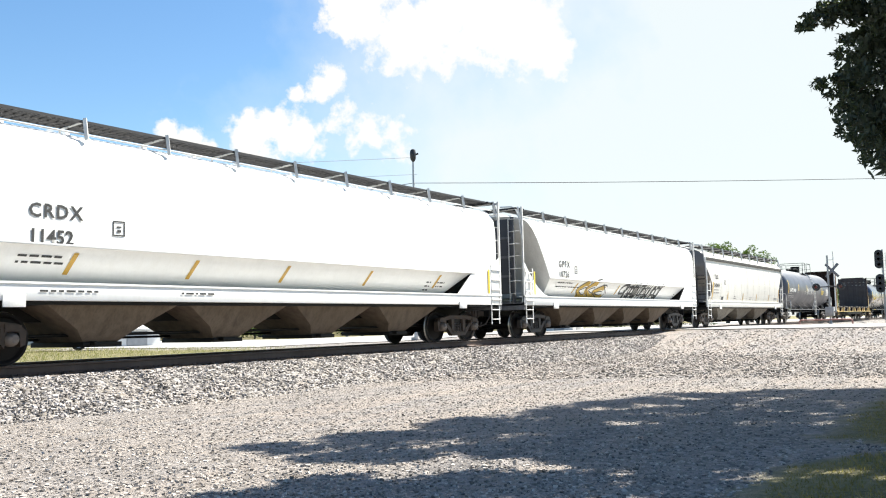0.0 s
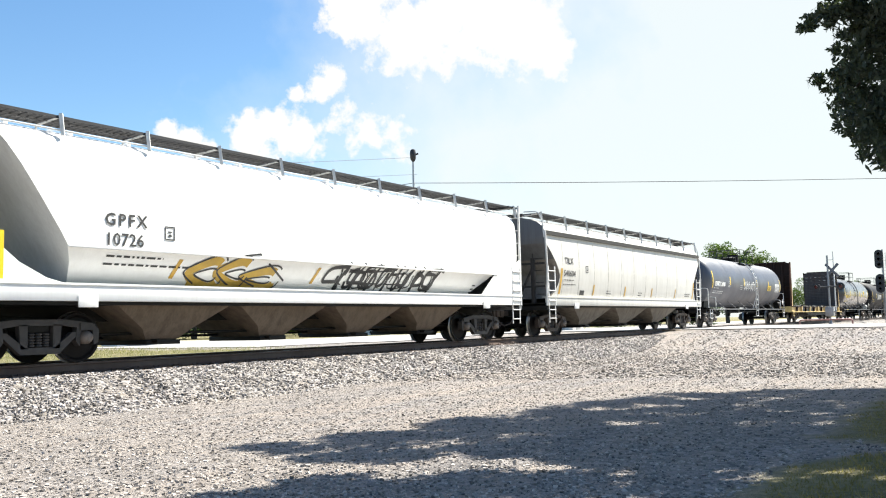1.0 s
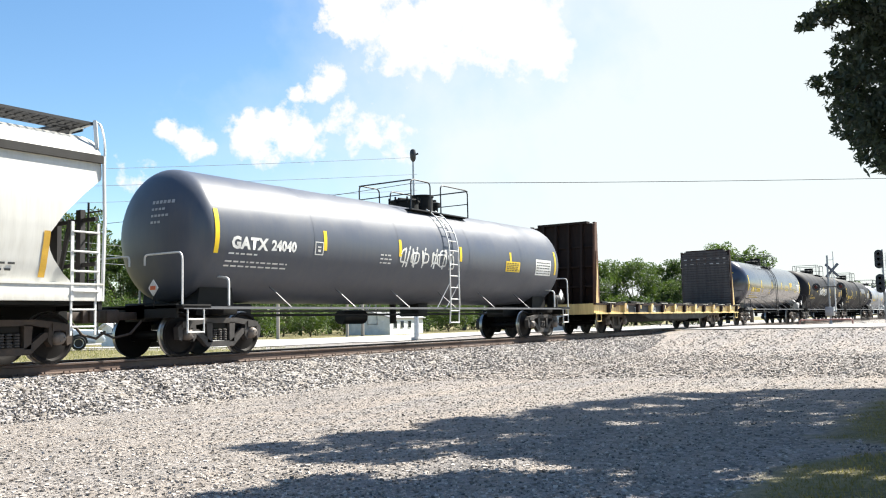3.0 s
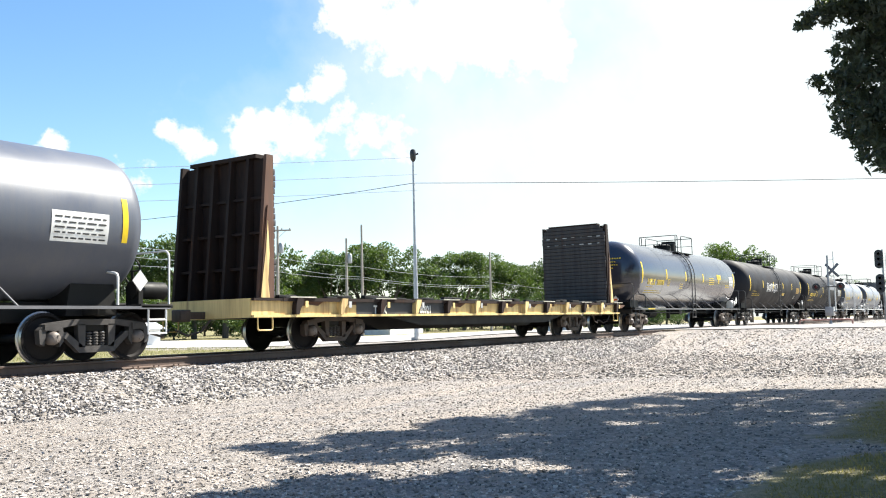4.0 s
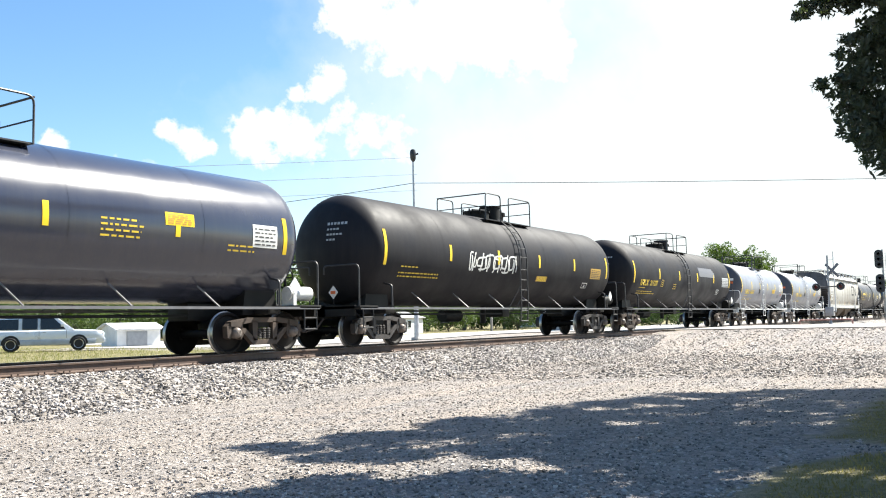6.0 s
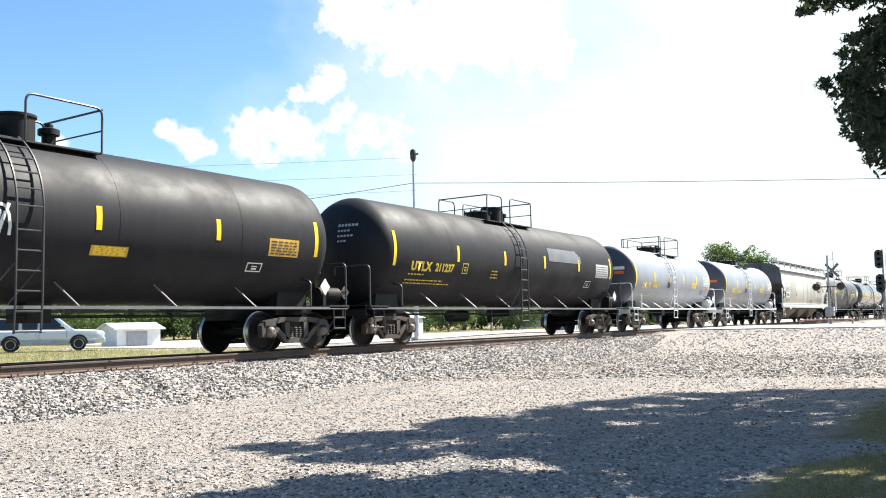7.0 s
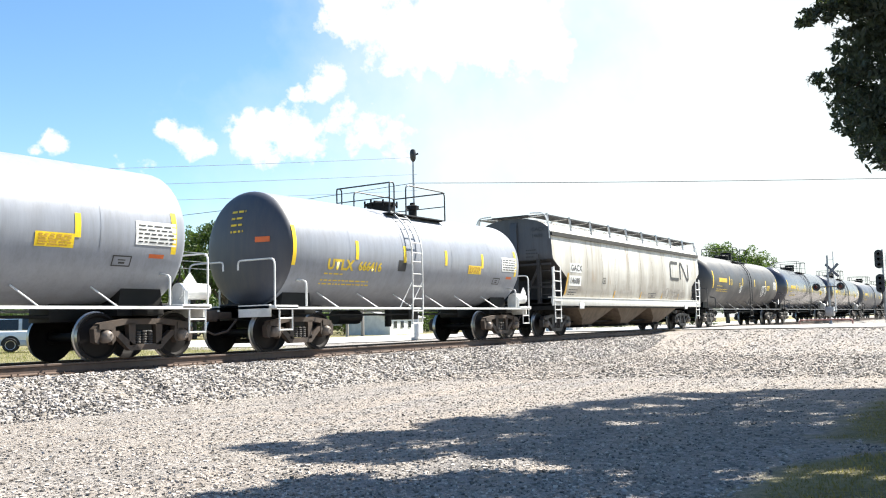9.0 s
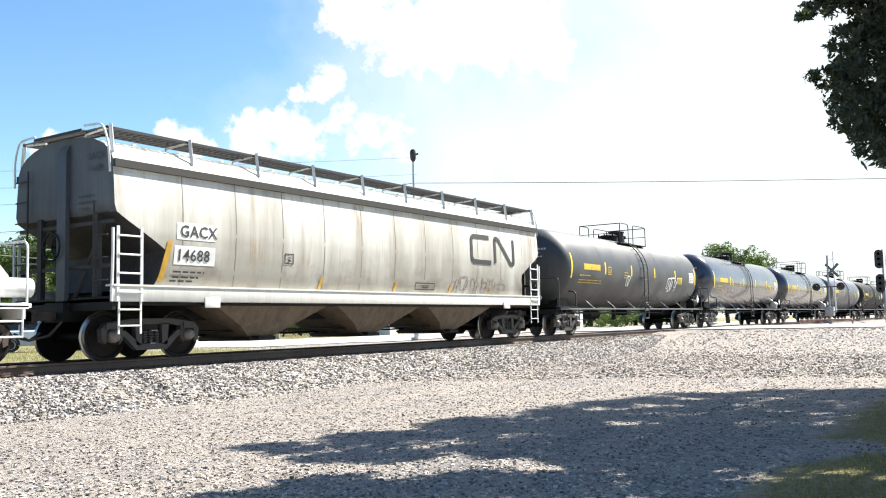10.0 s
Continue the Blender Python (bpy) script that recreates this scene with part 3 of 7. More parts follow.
        part("placard_board", bm, RAIL_WHITE, car)
    truck(car, -tr, tone)
    truck(car, tr, tone)
    return car, skin


def seams(car, skin, xs, z0, z1, w=0.022):
    for x in xs:
        bm = bmesh.new()
        patch(bm, lambda u, z: skin(u, z, 0.003), x - w / 2, x + w / 2, z0, z1, 0, 9)
        part("weld_seam", bm, SEAM, car)


def strips(car, skin, xs, z0, z1, mat=REFLECT, w=0.1, lean=0.0):
    for x in xs:
        bm = bmesh.new()
        patch(bm, skin, x, x + w, z0, z1, lean)
        part("reflector_strip", bm, mat, car)


def small_print(car, skin, rng, spots, mat):
    for x, z, width, rows in spots:
        bm = bmesh.new()
        bars(bm, skin, rng, x, z, width, rows, 0.105, 0.036)
        part("small_print", bm, mat, car)


def box_mark(car, skin, x, z, w, h, mat):
    bm = bmesh.new()
    t = 0.025
    patch(bm, skin, x, x + w, z, z + t, 0, 1)
    patch(bm, skin, x, x + w, z + h - t, z + h, 0, 1)
    patch(bm, skin, x, x + t, z + t, z + h - t, 0, 2)
    patch(bm, skin, x + w - t, x + w, z + t, z + h - t, 0, 2)
    patch(bm, skin, x + w * 0.35, x + w * 0.68, z + h * 0.25, z + h * 0.42, 0, 1)
    patch(bm, skin, x + w * 0.3, x + w * 0.7, z + h * 0.55, z + h * 0.65, 0, 1)
    part("inspection_box", bm, mat, car)


def scrawl(car, skin, rng, x0, x1, z0, z1, n, w, mat, name="graffiti"):
    """Looping spray-painted letters that spell nothing."""
    step = (x1 - x0) / n
    for i in range(n):
        bm = bmesh.new()
        cx = x0 + (i + 0.5) * step
        pts = []
        a0, turns = rng.uniform(0, 6.28), rng.choice((1.0, 1.4, 1.8))
        sx, sz = step * rng.uniform(0.42, 0.68), (z1 - z0) * rng.uniform(0.34, 0.5)
        ph = rng.uniform(0, 6.28)
        for k in range(26):
            t = k / 25
            a = a0 + t * turns * 6.28
            pts.append((cx + sx * math.cos(a) * (0.6 + 0.4 * math.sin(3 * t + ph)) + 0.2 * step * math.sin(5 * t + ph),
                        (z0 + z1) / 2 + sz * math.sin(a + 0.5 * math.sin(2 * a)) * (0.75 + 0.25 * math.cos(4 * t))))
        stroke(bm, skin, pts, w)
        u = cx + rng.uniform(-0.3, 0.3) * step
        stroke(bm, skin, [(u, z0 + 0.02), (u + 0.1 * step, (z0 + z1) / 2), (u + 0.32 * step, z1)], w * 1.2)
        part(name, bm, mat, car)


TRAIN = []
rng = random.Random(5)
SLOPE = [(1.42, 2.25), (1.8, 2.12), (2.3, 1.82), (2.9, 1.42), (3.4, 1.08), (3.8, 0.80), (4.0, 0.66), (4.3, 0.55)]
TAIL_CUT = [(1.42, 2.7), (2.03, 1.85), (2.08, 0.45), (2.6, 0.3), (4.3, 0.25)]
NOTCH_ROUND = [(1.36, 0.45), (1.6, 0.75), (1.9, 1.0), (2.2, 1.08), (2.6, 0.8), (3.0, 0.4), (3.3, 0.05), (3.4, 0.02), (4.3, 0.02)]
NOTCH = [(1.36, 0.95), (1.5, 1.05), (2.05, 1.22), (2.12, 1.2), (2.72, 0.12), (2.8, 0.02), (4.3, 0.02)]

car, skin = hopper("white four-bay covered hopper car with dusty brown bays", "bulged", 9.3, 7.55, WHITE_CAR, BAY_BROWN, 4, "brown", rng, SLOPE, "freight cars")
letter("lettering", "CRDX", 0.33, -6.72, 2.53, skin, MARK_BLACK, car, 1.2, 0.008)
letter("lettering", "11452", 0.34, -6.72, 2.08, skin, MARK_BLACK, car, 1.0, 0.008)
box_mark(car, skin, -5.08, 2.30, 0.26, 0.28, MARK_BLACK)
small_print(car, skin, rng, [(-6.8, 1.85, 0.9, 2), (5.45, 1.72, 0.3, 3), (6.0, 1.72, 0.4, 2), (8.3, 1.9, 0.5, 5)], MARK_BLACK)
small_print(car, lambda x, z: Vector((x, -1.614, z)), rng, [(-6.5, 1.25, 1.5, 1), (-3.5, 1.25, 0.9, 1)], MARK_BLACK)
strips(car, skin, [-5.85, -3.1, -0.42, 2.65, 5.85], 1.58, 1.95, REFLECT_OLD, 0.10, 0.07)
strips(car, lambda x, z: Vector((x, -1.62, z)), [8.45], 1.45, 2.2, REFLECT)
TRAIN.append((car, -75.75))

car, skin = hopper("white four-bay covered hopper car sprayed with graffiti", "bulged", 9.3, 7.5, WHITE_CAR, BAY_BROWN, 4, "grey", rng, SLOPE, "freight cars")
letter("lettering", "GPFX", 0.32, -6.62, 2.5, skin, MARK_BLACK, car, 1.3, 0.006)
letter("lettering", "10726", 0.33, -6.62, 2.13, skin, MARK_BLACK, car, 1.05, 0.004)
box_mark(car, skin, -5.28, 2.3, 0.24, 0.27, MARK_BLACK)
small_print(car, skin, rng, [(-6.5, 1.92, 1.7, 1), (-6.5, 1.78, 2.3, 1), (6.6, 1.68, 0.2, 3)], MARK_BLACK)
strips(car, skin, [-4.9, -0.75], 1.58, 1.95, REFLECT_OLD, 0.10, 0.07)
strips(car, lambda x, z: Vector((x, -1.62, z)), [-8.62], 1.45, 2.25, REFLECT)
gr = random.Random(31)
OVER = lambda x, z: skin(x, z, 0.014)
bm = bmesh.new()
for cx, cz, sx, sz in ((-4.05, 1.70, 0.42, 0.26), (-3.3, 1.74, 0.45, 0.24), (-2.45, 1.64, 0.52, 0.18)):
    pts = [(cx + sx * math.cos(a), cz + sz * math.sin(a + 0.6 * math.sin(a))) for a in np.linspace(0.6, 5.9, 22)]
    stroke(bm, lambda x, z: skin(x, z, 0.010), pts, 0.17)
stroke(bm, lambda x, z: skin(x, z, 0.010), [(-4.4, 1.48), (-3.15, 1.44), (-1.9, 1.5)], 0.12)
part("graffiti", bm, SPRAY_OCHRE, car, "ochre spray-painted loops")
bm = bmesh.new()
for cx, cz, sx, sz in ((-4.05, 1.72, 0.54, 0.36), (-4.0, 1.68, 0.3, 0.13), (-3.28, 1.77, 0.46, 0.34), (-3.2, 1.72, 0.28, 0.1), (-2.43, 1.68, 0.64, 0.26), (-2.45, 1.62, 0.37, 0.07)):
    pts = [(cx + sx * math.cos(a), cz + sz * math.sin(a + 0.6 * math.sin(a))) for a in np.linspace(0.5, 6.1, 26)]
    stroke(bm, OVER, pts, 0.035)
stroke(bm, OVER, [(-3.15, 2.1), (-2.7, 2.16), (-2.25, 1.92), (-1.65, 1.62)], 0.04)
part("graffiti", bm, MARK_BLACK, car, "black outline of sprayed loops")
scrawl(car, OVER, gr, -0.3, 4.5, 1.42, 2.12, 7, 0.085, MARK_BLACK)
scrawl(car, OVER, gr, -0.1, 4.4, 1.45, 2.05, 6, 0.035, MARK_BLACK)
TRAIN.append((car, -55.6))

car, skin = hopper("cream three-bay covered hopper car with curved sides", "curved", 8.8, 7.4, CREAM_CAR, BAY_GREY, 3, "brown", rng, NOTCH_ROUND, "freight cars", (END_GREY, END_BOUNCE), RAIL_WHITE)
letter("lettering", "TILX", 0.32, -7.32, 2.64, skin, MARK_BLACK, car, 1.1, 0.008)
letter("lettering", "540604", 0.31, -7.42, 2.18, skin, MARK_BLACK, car, 1.1, 0.006)
box_mark(car, skin, -5.5, 2.36, 0.24, 0.26, MARK_BLACK)
small_print(car, skin, rng, [(-7.42, 2.02, 1.1, 1), (-7.46, 1.86, 1.1, 1), (-3.4, 1.68, 0.5, 2), (0.1, 1.66, 0.5, 2), (6.4, 1.7, 0.8, 2)], MARK_BLACK)
bm = bmesh.new()
patch(bm, skin, -5.95, -5.55, 1.50, 1.68, 0, 2)
part("plate", bm, MARK_BLACK, car)
strips(car, skin, [-7.78], 1.52, 2.45, REFLECT_OLD, 0.15, 0.12)
strips(car, skin, [-4.75, -1.5, 1.7, 4.9], 1.52, 1.92, REFLECT_OLD, 0.12, 0.03)
strips(car, skin, [7.6], 1.5, 2.3, REFLECT_OLD, 0.12, 0.05)
seams(car, skin, [-7.5 + 1.41 * k for k in range(11)], 1.5, 3.5)
TRAIN.append((car, -35.6))

hop_cn, skin = hopper("light grey covered hopper car streaked with rust", "curved", 8.5, 7.2, RUSTY_CAR, BAY_BROWN, 3, "grey", rng, NOTCH, "freight cars", (END_SHADE, END_BLACK))
car = hop_cn
bm = bmesh.new()
patch(bm, lambda x, z: skin(x, z, 0.006), -7.05, -6.05, 2.34, 2.68)
patch(bm, lambda x, z: skin(x, z, 0.006), -7.1, -6.05, 1.84, 2.22)
part("repainted_patch", bm, MARK_WHITE, car, "fresh light grey paint patch")
letter("lettering", "GACX", 0.33, -6.98, 2.4, lambda x, z: skin(x, z, 0.012), MARK_BLACK, car, 1.05, 0.004)
letter("lettering", "14688", 0.33, -7.05, 1.92, lambda x, z: skin(x, z, 0.012), MARK_BLACK, car, 1.05, 0.004)
small_print(car, skin, rng, [(-7.1, 1.68, 0.8, 2), (-7.15, 1.5, 0.6, 1)], MARK_BLACK)
box_mark(car, skin, -4.0, 1.98, 0.3, 0.24, MARK_BLACK)
box_mark(car, skin, 1.2, 1.50, 0.95, 0.2, MARK_BLACK)
strips(car, skin, [-7.45], 1.5, 2.3, REFLECT_OLD, 0.13, 0.18)
strips(car, skin, [-2.8, 0.2, 2.9, 5.2], 1.42, 1.72, REFLECT_OLD, 0.1, 0.08)
seams(car, skin, [-6.9 + 1.42 * k for k in range(11)], 1.4, 3.6)
bm = bmesh.new()
def bent_line(points):
    """A rounded line with many short steps, so that it follows the bulged side."""
    path = rounded(points, 0.2)
    return [tuple(a.lerp(b, k / 6).xy) for a, b in zip(path, path[1:]) for k in range(6)] + [tuple(path[-1].xy)]


FACE = lambda x, z: skin(x, z, 0.013)
stroke(bm, FACE, bent_line([(5.15, 3.2, 0), (4.08, 3.2, 0), (4.08, 2.42, 0), (5.25, 2.42, 0)]), 0.14)
stroke(bm, FACE, bent_line([(5.5, 2.42, 0), (5.5, 3.2, 0), (5.7, 3.2, 0), (6.5, 2.42, 0), (6.7, 2.42, 0), (6.7, 3.23, 0)]), 0.14)
part("emblem", bm, MARK_BLACK, car, "dark bent-line emblem")
scrawl(car, skin, gr, 2.9, 6.2, 1.42, 1.95, 6, 0.045, plain("faded_spray_paint", (0.30, 0.27, 0.24), 0.8), "graffiti")
end = lambda x, z: Vector((-8.5 - 0.012, -x, z))
for i, w in enumerate((0.42, 0.5, 0.3, 0.36)):
    bm = bmesh.new()
    for k in range(5):
        patch(bm, end, 0.55 + k * w / 5, 0.55 + (k + 0.75) * w / 5, 3.10 - i * 0.12, 3.14 - i * 0.12, 0, 1)
    part("small_print", bm, MARK_BLACK, car)
letter("lettering", "GACX", 0.19, 0.80, 3.80, end, MARK_BLACK, car, 1.0)
letter("lettering", "14688", 0.18, 0.80, 3.57, end, MARK_BLACK, car, 1.0)


# ---- tank cars ----
def tank_car(label, cyl, R, zc, tr, mat, head_mat, rail_mat, tone, strip_mat, group, reservoir=True, lad=0.15, dish=0.62, offset=-0.28, deck=1.55):
    """cyl: half the straight length of the shell. Everything is symmetric about the car's middle but for the ladder."""
    car = base("tank_car", label, "tank car", group)
    tail = cyl + dish
    end = tail + 0.28
    step_x = lad + offset

    def skin(x, s, lift=0.006):
        a = (s - zc) / R
        return Vector((x, -(R + lift) * math.cos(a), zc + (R + lift) * math.sin(a)))

    bm = bmesh.new()
    prof = [(R * math.sin(a), -cyl - dish * math.cos(a) ** 1.0) for a in np.linspace(0.0, math.pi / 2, 12)]
    prof[0] = (0.02, prof[0][1])
    mid = [(R, x) for x in np.linspace(-cyl, cyl, 7)[1:-1]]
    lathe(bm, prof + mid + [(r, -h) for r, h in reversed(prof)], 56, (0, 0, zc), "X")
    me = mesh_of("shell", bm, mat, 30)
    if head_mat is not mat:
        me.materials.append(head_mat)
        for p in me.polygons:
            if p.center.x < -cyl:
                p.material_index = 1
    part("shell", me, None, car)
    for x in (-cyl * 0.62, -cyl * 0.2, cyl * 0.25, cyl * 0.66):
        bm = bmesh.new()
        for k in range(56):
            a, b = k * 2 * math.pi / 56, (k + 1) * 2 * math.pi / 56
            q = [(x + dx, (R + 0.004) * math.cos(t), zc + (R + 0.004) * math.sin(t)) for dx, t in ((-0.014, a), (0.014, a), (0.014, b), (-0.014, b))]
            bm.faces.new([bm.verts.new(p) for p in q])
        bmesh.ops.remove_doubles(bm, verts=bm.verts, dist=1e-4)
        part("weld_seam", bm, mat, car)
    # underframe: stub sills, saddles, side bars
    for e in (-1, 1):
        bm = bmesh.new()
        slab(bm, e * (tr - 1.6), e * end, -0.33, 0.33, 0.74, 1.12, 0.02)
        prism(bm, [(e * (tr - 0.55), 0.85), (e * (tr + 0.55), 0.85), (e * (tr + 0.45), 1.5), (e * (tr - 0.45), 1.5)], -0.9, 0.9)
        slab(bm, e * (tr - 0.2), e * (tr + 0.2), -1.35, 1.35, 0.86, 1.02, 0.02)
        part("saddle", bm, FRAME_BLACK, car)
        bm = bmesh.new()
        slab(bm, e * (end - 0.75), e * end, -1.48, 1.48, 0.98, 1.06, 0.01)
        slab(bm, e * (end - 0.06), e * end, -1.3, 1.3, 0.8, 1.08)
        part("end_platform", bm, rail_mat if mat in (TANK_SILVER,) else FRAME_BLACK, car)
        bm = bmesh.new()
        for s in (-1, 1):
            x = e * (end - 0.05)
            pipe(bm, rounded([(x, s * 1.42, 1.05), (x, s * 1.42, 2.12), (x, s * 0.25, 2.12), (x, s * 0.25, 1.9)], 0.16), 0.022)
        part("end_handrail", bm, rail_mat, car)
        for s in (-1, 1):
            bm = bmesh.new()
            x = e * (end - 0.15)
            for dx in (0, -0.42 * e):
                rod(bm, (x + dx, s * 1.46, 1.0), (x + dx, s * 1.46, 0.48), 0.018)
            rod(bm, (x, s * 1.46, 0.5), (x - 0.42 * e, s * 1.46, 0.5), 0.018)
            rod(bm, (x, s * 1.46, 0.76), (x - 0.42 * e, s * 1.46, 0.76), 0.018)
            part("step", bm, rail_mat, car)
            bm = bmesh.new()
            x = e * (cyl - 0.35)
            pipe(bm, rounded([(x, s * 1.46, 1.04), (x, s * 1.46, 1.62), (x + 0.02, s * (R * 0.72), 1.68)], 0.1), 0.026)
            part("grab_post", bm, rail_mat, car)
        coupler(car, e * end, e)
    for s in (-1, 1):
        bm = bmesh.new()
        slab(bm, -end + 0.05, end - 0.05, s * 1.45 - 0.03, s * 1.45 + 0.03, 0.965, 1.02)
        part("side_bar", bm, rail_mat if mat is TANK_SILVER else plain_bar, car)
        n = 6
        for k in range(n):
            x = -cyl * 0.72 + k * cyl * 1.44 / (n - 1)
            bm = bmesh.new()
            a = -0.85
            rod(bm, (x, s * 1.45, 1.0), (x - 0.22, s * (R + 0.01) * math.cos(a), zc + (R + 0.01) * math.sin(a)), 0.018)
            part("strut", bm, rail_mat if mat is TANK_SILVER else plain_bar, car)
    bm = bmesh.new()
    rod(bm, (-tr, -0.3, 0.85), (tr, -0.3, 0.85), 0.03)
    slab(bm, cyl * 0.1, cyl * 0.1 + 0.5, -0.35, 0.35, zc - R - 0.35, zc - R + 0.05, 0.03)
    lathe(bm, [(0.1, zc - R - 0.55), (0.1, zc - R + 0.05)], 12, (0, 0, 0), "Z")
    rod(bm, (-1.8, 0.5, 0.8), (-0.8, 0.5, 0.8), 0.2, 12)
    part("bottom_outlet", bm, FRAME_BLACK, car)
    # top platform with rails, manway and valve box
    zt = zc + R
    zp = zt - 0.2
    p0, p1 = -deck + lad, deck + lad
    for s in (-1, 1):
        bm = bmesh.new()
        slab(bm, p0, p1, s * 0.42, s * 0.95, zp, zp + 0.03)
        for x in (p0 + 0.1, lad, p1 - 0.1):
            rod(bm, (x, s * 0.9, zp), (x, s * 0.75, zt - 0.2), 0.025)
        part("top_walkway", bm, GRATE, car)
        for a, b in ((p0, step_x - 0.28), (step_x + 0.28, p1)):
            bm = bmesh.new()
            h = zp + 0.88
            pipe(bm, rounded([(a, s * 0.95, zp), (a, s * 0.95, h), (b, s * 0.95, h), (b, s * 0.95, zp)], 0.16), 0.022)
            part("top_rail", bm, RAIL_BLACK, car)
    for x in (p0, p1):
        bm = bmesh.new()
        pipe(bm, [(x, -0.95, zp + 0.86), (x, 0.95, zp + 0.86)], 0.022)
        pipe(bm, [(x, -0.95, zp + 0.45), (x, 0.95, zp + 0.45)], 0.016)
        part("top_rail", bm, RAIL_BLACK, car)
    bm = bmesh.new()
    lathe(bm, [(0.42, zt - 0.1), (0.42, zt + 0.16), (0.46, zt + 0.17), (0.46, zt + 0.22), (0.3, zt + 0.27), (0.02, zt + 0.28)], 20, (lad - 0.55, 0, 0), "Z")
    for k in range(8):
        a = k * 0.785
        rod(bm, (lad - 0.55 + 0.47 * math.cos(a), 0.47 * math.sin(a), zt + 0.1), (lad - 0.55 + 0.47 * math.cos(a), 0.47 * math.sin(a), zt + 0.3), 0.03)
    rod(bm, (lad - 1.0, -0.1, zt + 0.25), (lad - 0.1, -0.1, zt + 0.3), 0.03)
    part("manway", bm, FRAME_BLACK, car)
    if mat is not TANK_SILVER:
        bm = bmesh.new()
        lathe(bm, [(0.34, zt - 0.05), (0.34, zt + 0.42), (0.37, zt + 0.43), (0.37, zt + 0.48), (0.02, zt + 0.5)], 18, (lad + 0.38, 0, 0), "Z")
        part("valve_box", bm, FRAME_BLACK, car)
    bm = bmesh.new()
    lathe(bm, [(0.13, zt - 0.05), (0.13, zt + 0.2), (0.2, zt + 0.21), (0.2, zt + 0.32), (0.08, zt + 0.36), (0.08, zt + 0.42), (0.02, zt + 0.42)], 12, (lad + 1.05, 0, 0), "Z")
    part("safety_valve", bm, FRAME_BLACK, car)
    # ladder bent over the shell
    for s in (-1, 1):
        bm = bmesh.new()
        for x in (step_x - 0.24, step_x + 0.24):
            pts = [(x, s * (R + 0.1) * math.cos(a), zc + (R + 0.1) * math.sin(a)) for a in np.linspace(1.05, 0.0, 9)] + [(x, s * (R + 0.1), 1.1), (x, s * (R + 0.06), 0.55)]
            pipe(bm, pts, 0.022)
        for a in np.linspace(1.0, 0.05, 6):
            rod(bm, (step_x - 0.24, s * (R + 0.1) * math.cos(a), zc + (R + 0.1) * math.sin(a)), (step_x + 0.24, s * (R + 0.1) * math.cos(a), zc + (R + 0.1) * math.sin(a)), 0.016)
        for z in (0.58, 0.92, 1.26, 1.6, 1.94, 2.28):
            if z < zc - 0.1:
                rod(bm, (step_x - 0.24, s * (R + 0.09), z), (step_x + 0.24, s * (R + 0.09), z), 0.016)
        for x in (step_x - 0.24, step_x + 0.24):
            rod(bm, (x, s * (R + 0.1), 1.75), (x - 0.55, s * 1.45, 1.0), 0.014)
        part("ladder", bm, rail_mat, car)
    if reservoir:
        bm = bmesh.new()
        rod(bm, (cyl + dish * 0.4, -1.05, 1.34), (cyl + dish * 0.4 + 0.75, -1.05, 1.34), 0.17, 14)
        slab(bm, cyl + dish * 0.45, cyl + dish * 0.45 + 0.1, -1.24, -0.85, 1.05, 1.35)
        part("air_reservoir", bm, RAIL_WHITE if mat in (TANK_SILVER, TANK_BLACK) else FRAME_BLACK, car)
        bm = bmesh.new()
        q = cyl + 0.1
        o = [bm.verts.new((q + dx, -1.52, 1.5 + dz)) for dx, dz in ((-0.17, 0), (0, -0.2), (0.17, 0), (0, 0.2))]
        f = bm.faces.new(o)
        g = bmesh.ops.extrude_face_region(bm, geom=[f])
        bmesh.ops.translate(bm, verts=[v for v in g["geom"] if isinstance(v, bmesh.types.BMVert)], vec=(0, 0.02, 0))
        part("diamond_placard", bm, MARK_WHITE, car)
    if mat is not TANK_SILVER:
        dome = lambda a, b: Vector((-cyl - dish * math.sqrt(max(0, 1 - (a * a + (b - zc) ** 2) / R ** 2)) - 0.02, -a, b))
        for i, (w, n) in enumerate(((0.62, 6), (0.4, 4), (0.5, 5), (0.3, 3))):
            bm = bmesh.new()
            for k in range(n):
                patch(bm, dome, 0.15 + k * w / n, 0.15 + (k + 0.7) * w / n, zc + 0.62 - 0.14 * i, zc + 0.69 - 0.14 * i - 0.02 * (i > 0), 0, 1)
            part("small_print", bm, MARK_YELLOW if mat is TANK_BLACK else PLACARD_GREY, car)
        bm = bmesh.new()
        o = [bm.verts.new((-end - 0.03, -0.62 + dy, 1.42 + dz)) for dy, dz in ((-0.15, 0), (0, -0.17), (0.15, 0), (0, 0.17))]
        f = bm.faces.new(o)
        g = bmesh.ops.extrude_face_region(bm, geom=[f])
        bmesh.ops.translate(bm, verts=[v for v in g["geom"] if isinstance(v, bmesh.types.BMVert)], vec=(0.02, 0, 0))
        sign = part("diamond_placard", bm, MARK_WHITE, car)
        bm = bmesh.new()
        slab(bm, -end - 0.038, -end - 0.031, -0.70, -0.54, 1.38, 1.46)
        part("red_panel", bm, ORANGE, sign)
        bm = bmesh.new()
        rod(bm, (-end - 0.005, -0.62, 1.02), (-end - 0.005, -0.62, 1.4), 0.015)
        part("placard_stand", bm, FRAME_BLACK, car)
    bm = bmesh.new()
    pipe(bm, [(end - 0.25, -0.55 + 0.25 * math.cos(a), 1.75 + 0.25 * math.sin(a)) for a in np.linspace(0, 6.2832, 19)], 0.02, 5)
    rod(bm, (end - 0.25, -0.80, 1.75), (end - 0.25, -0.30, 1.75), 0.016)
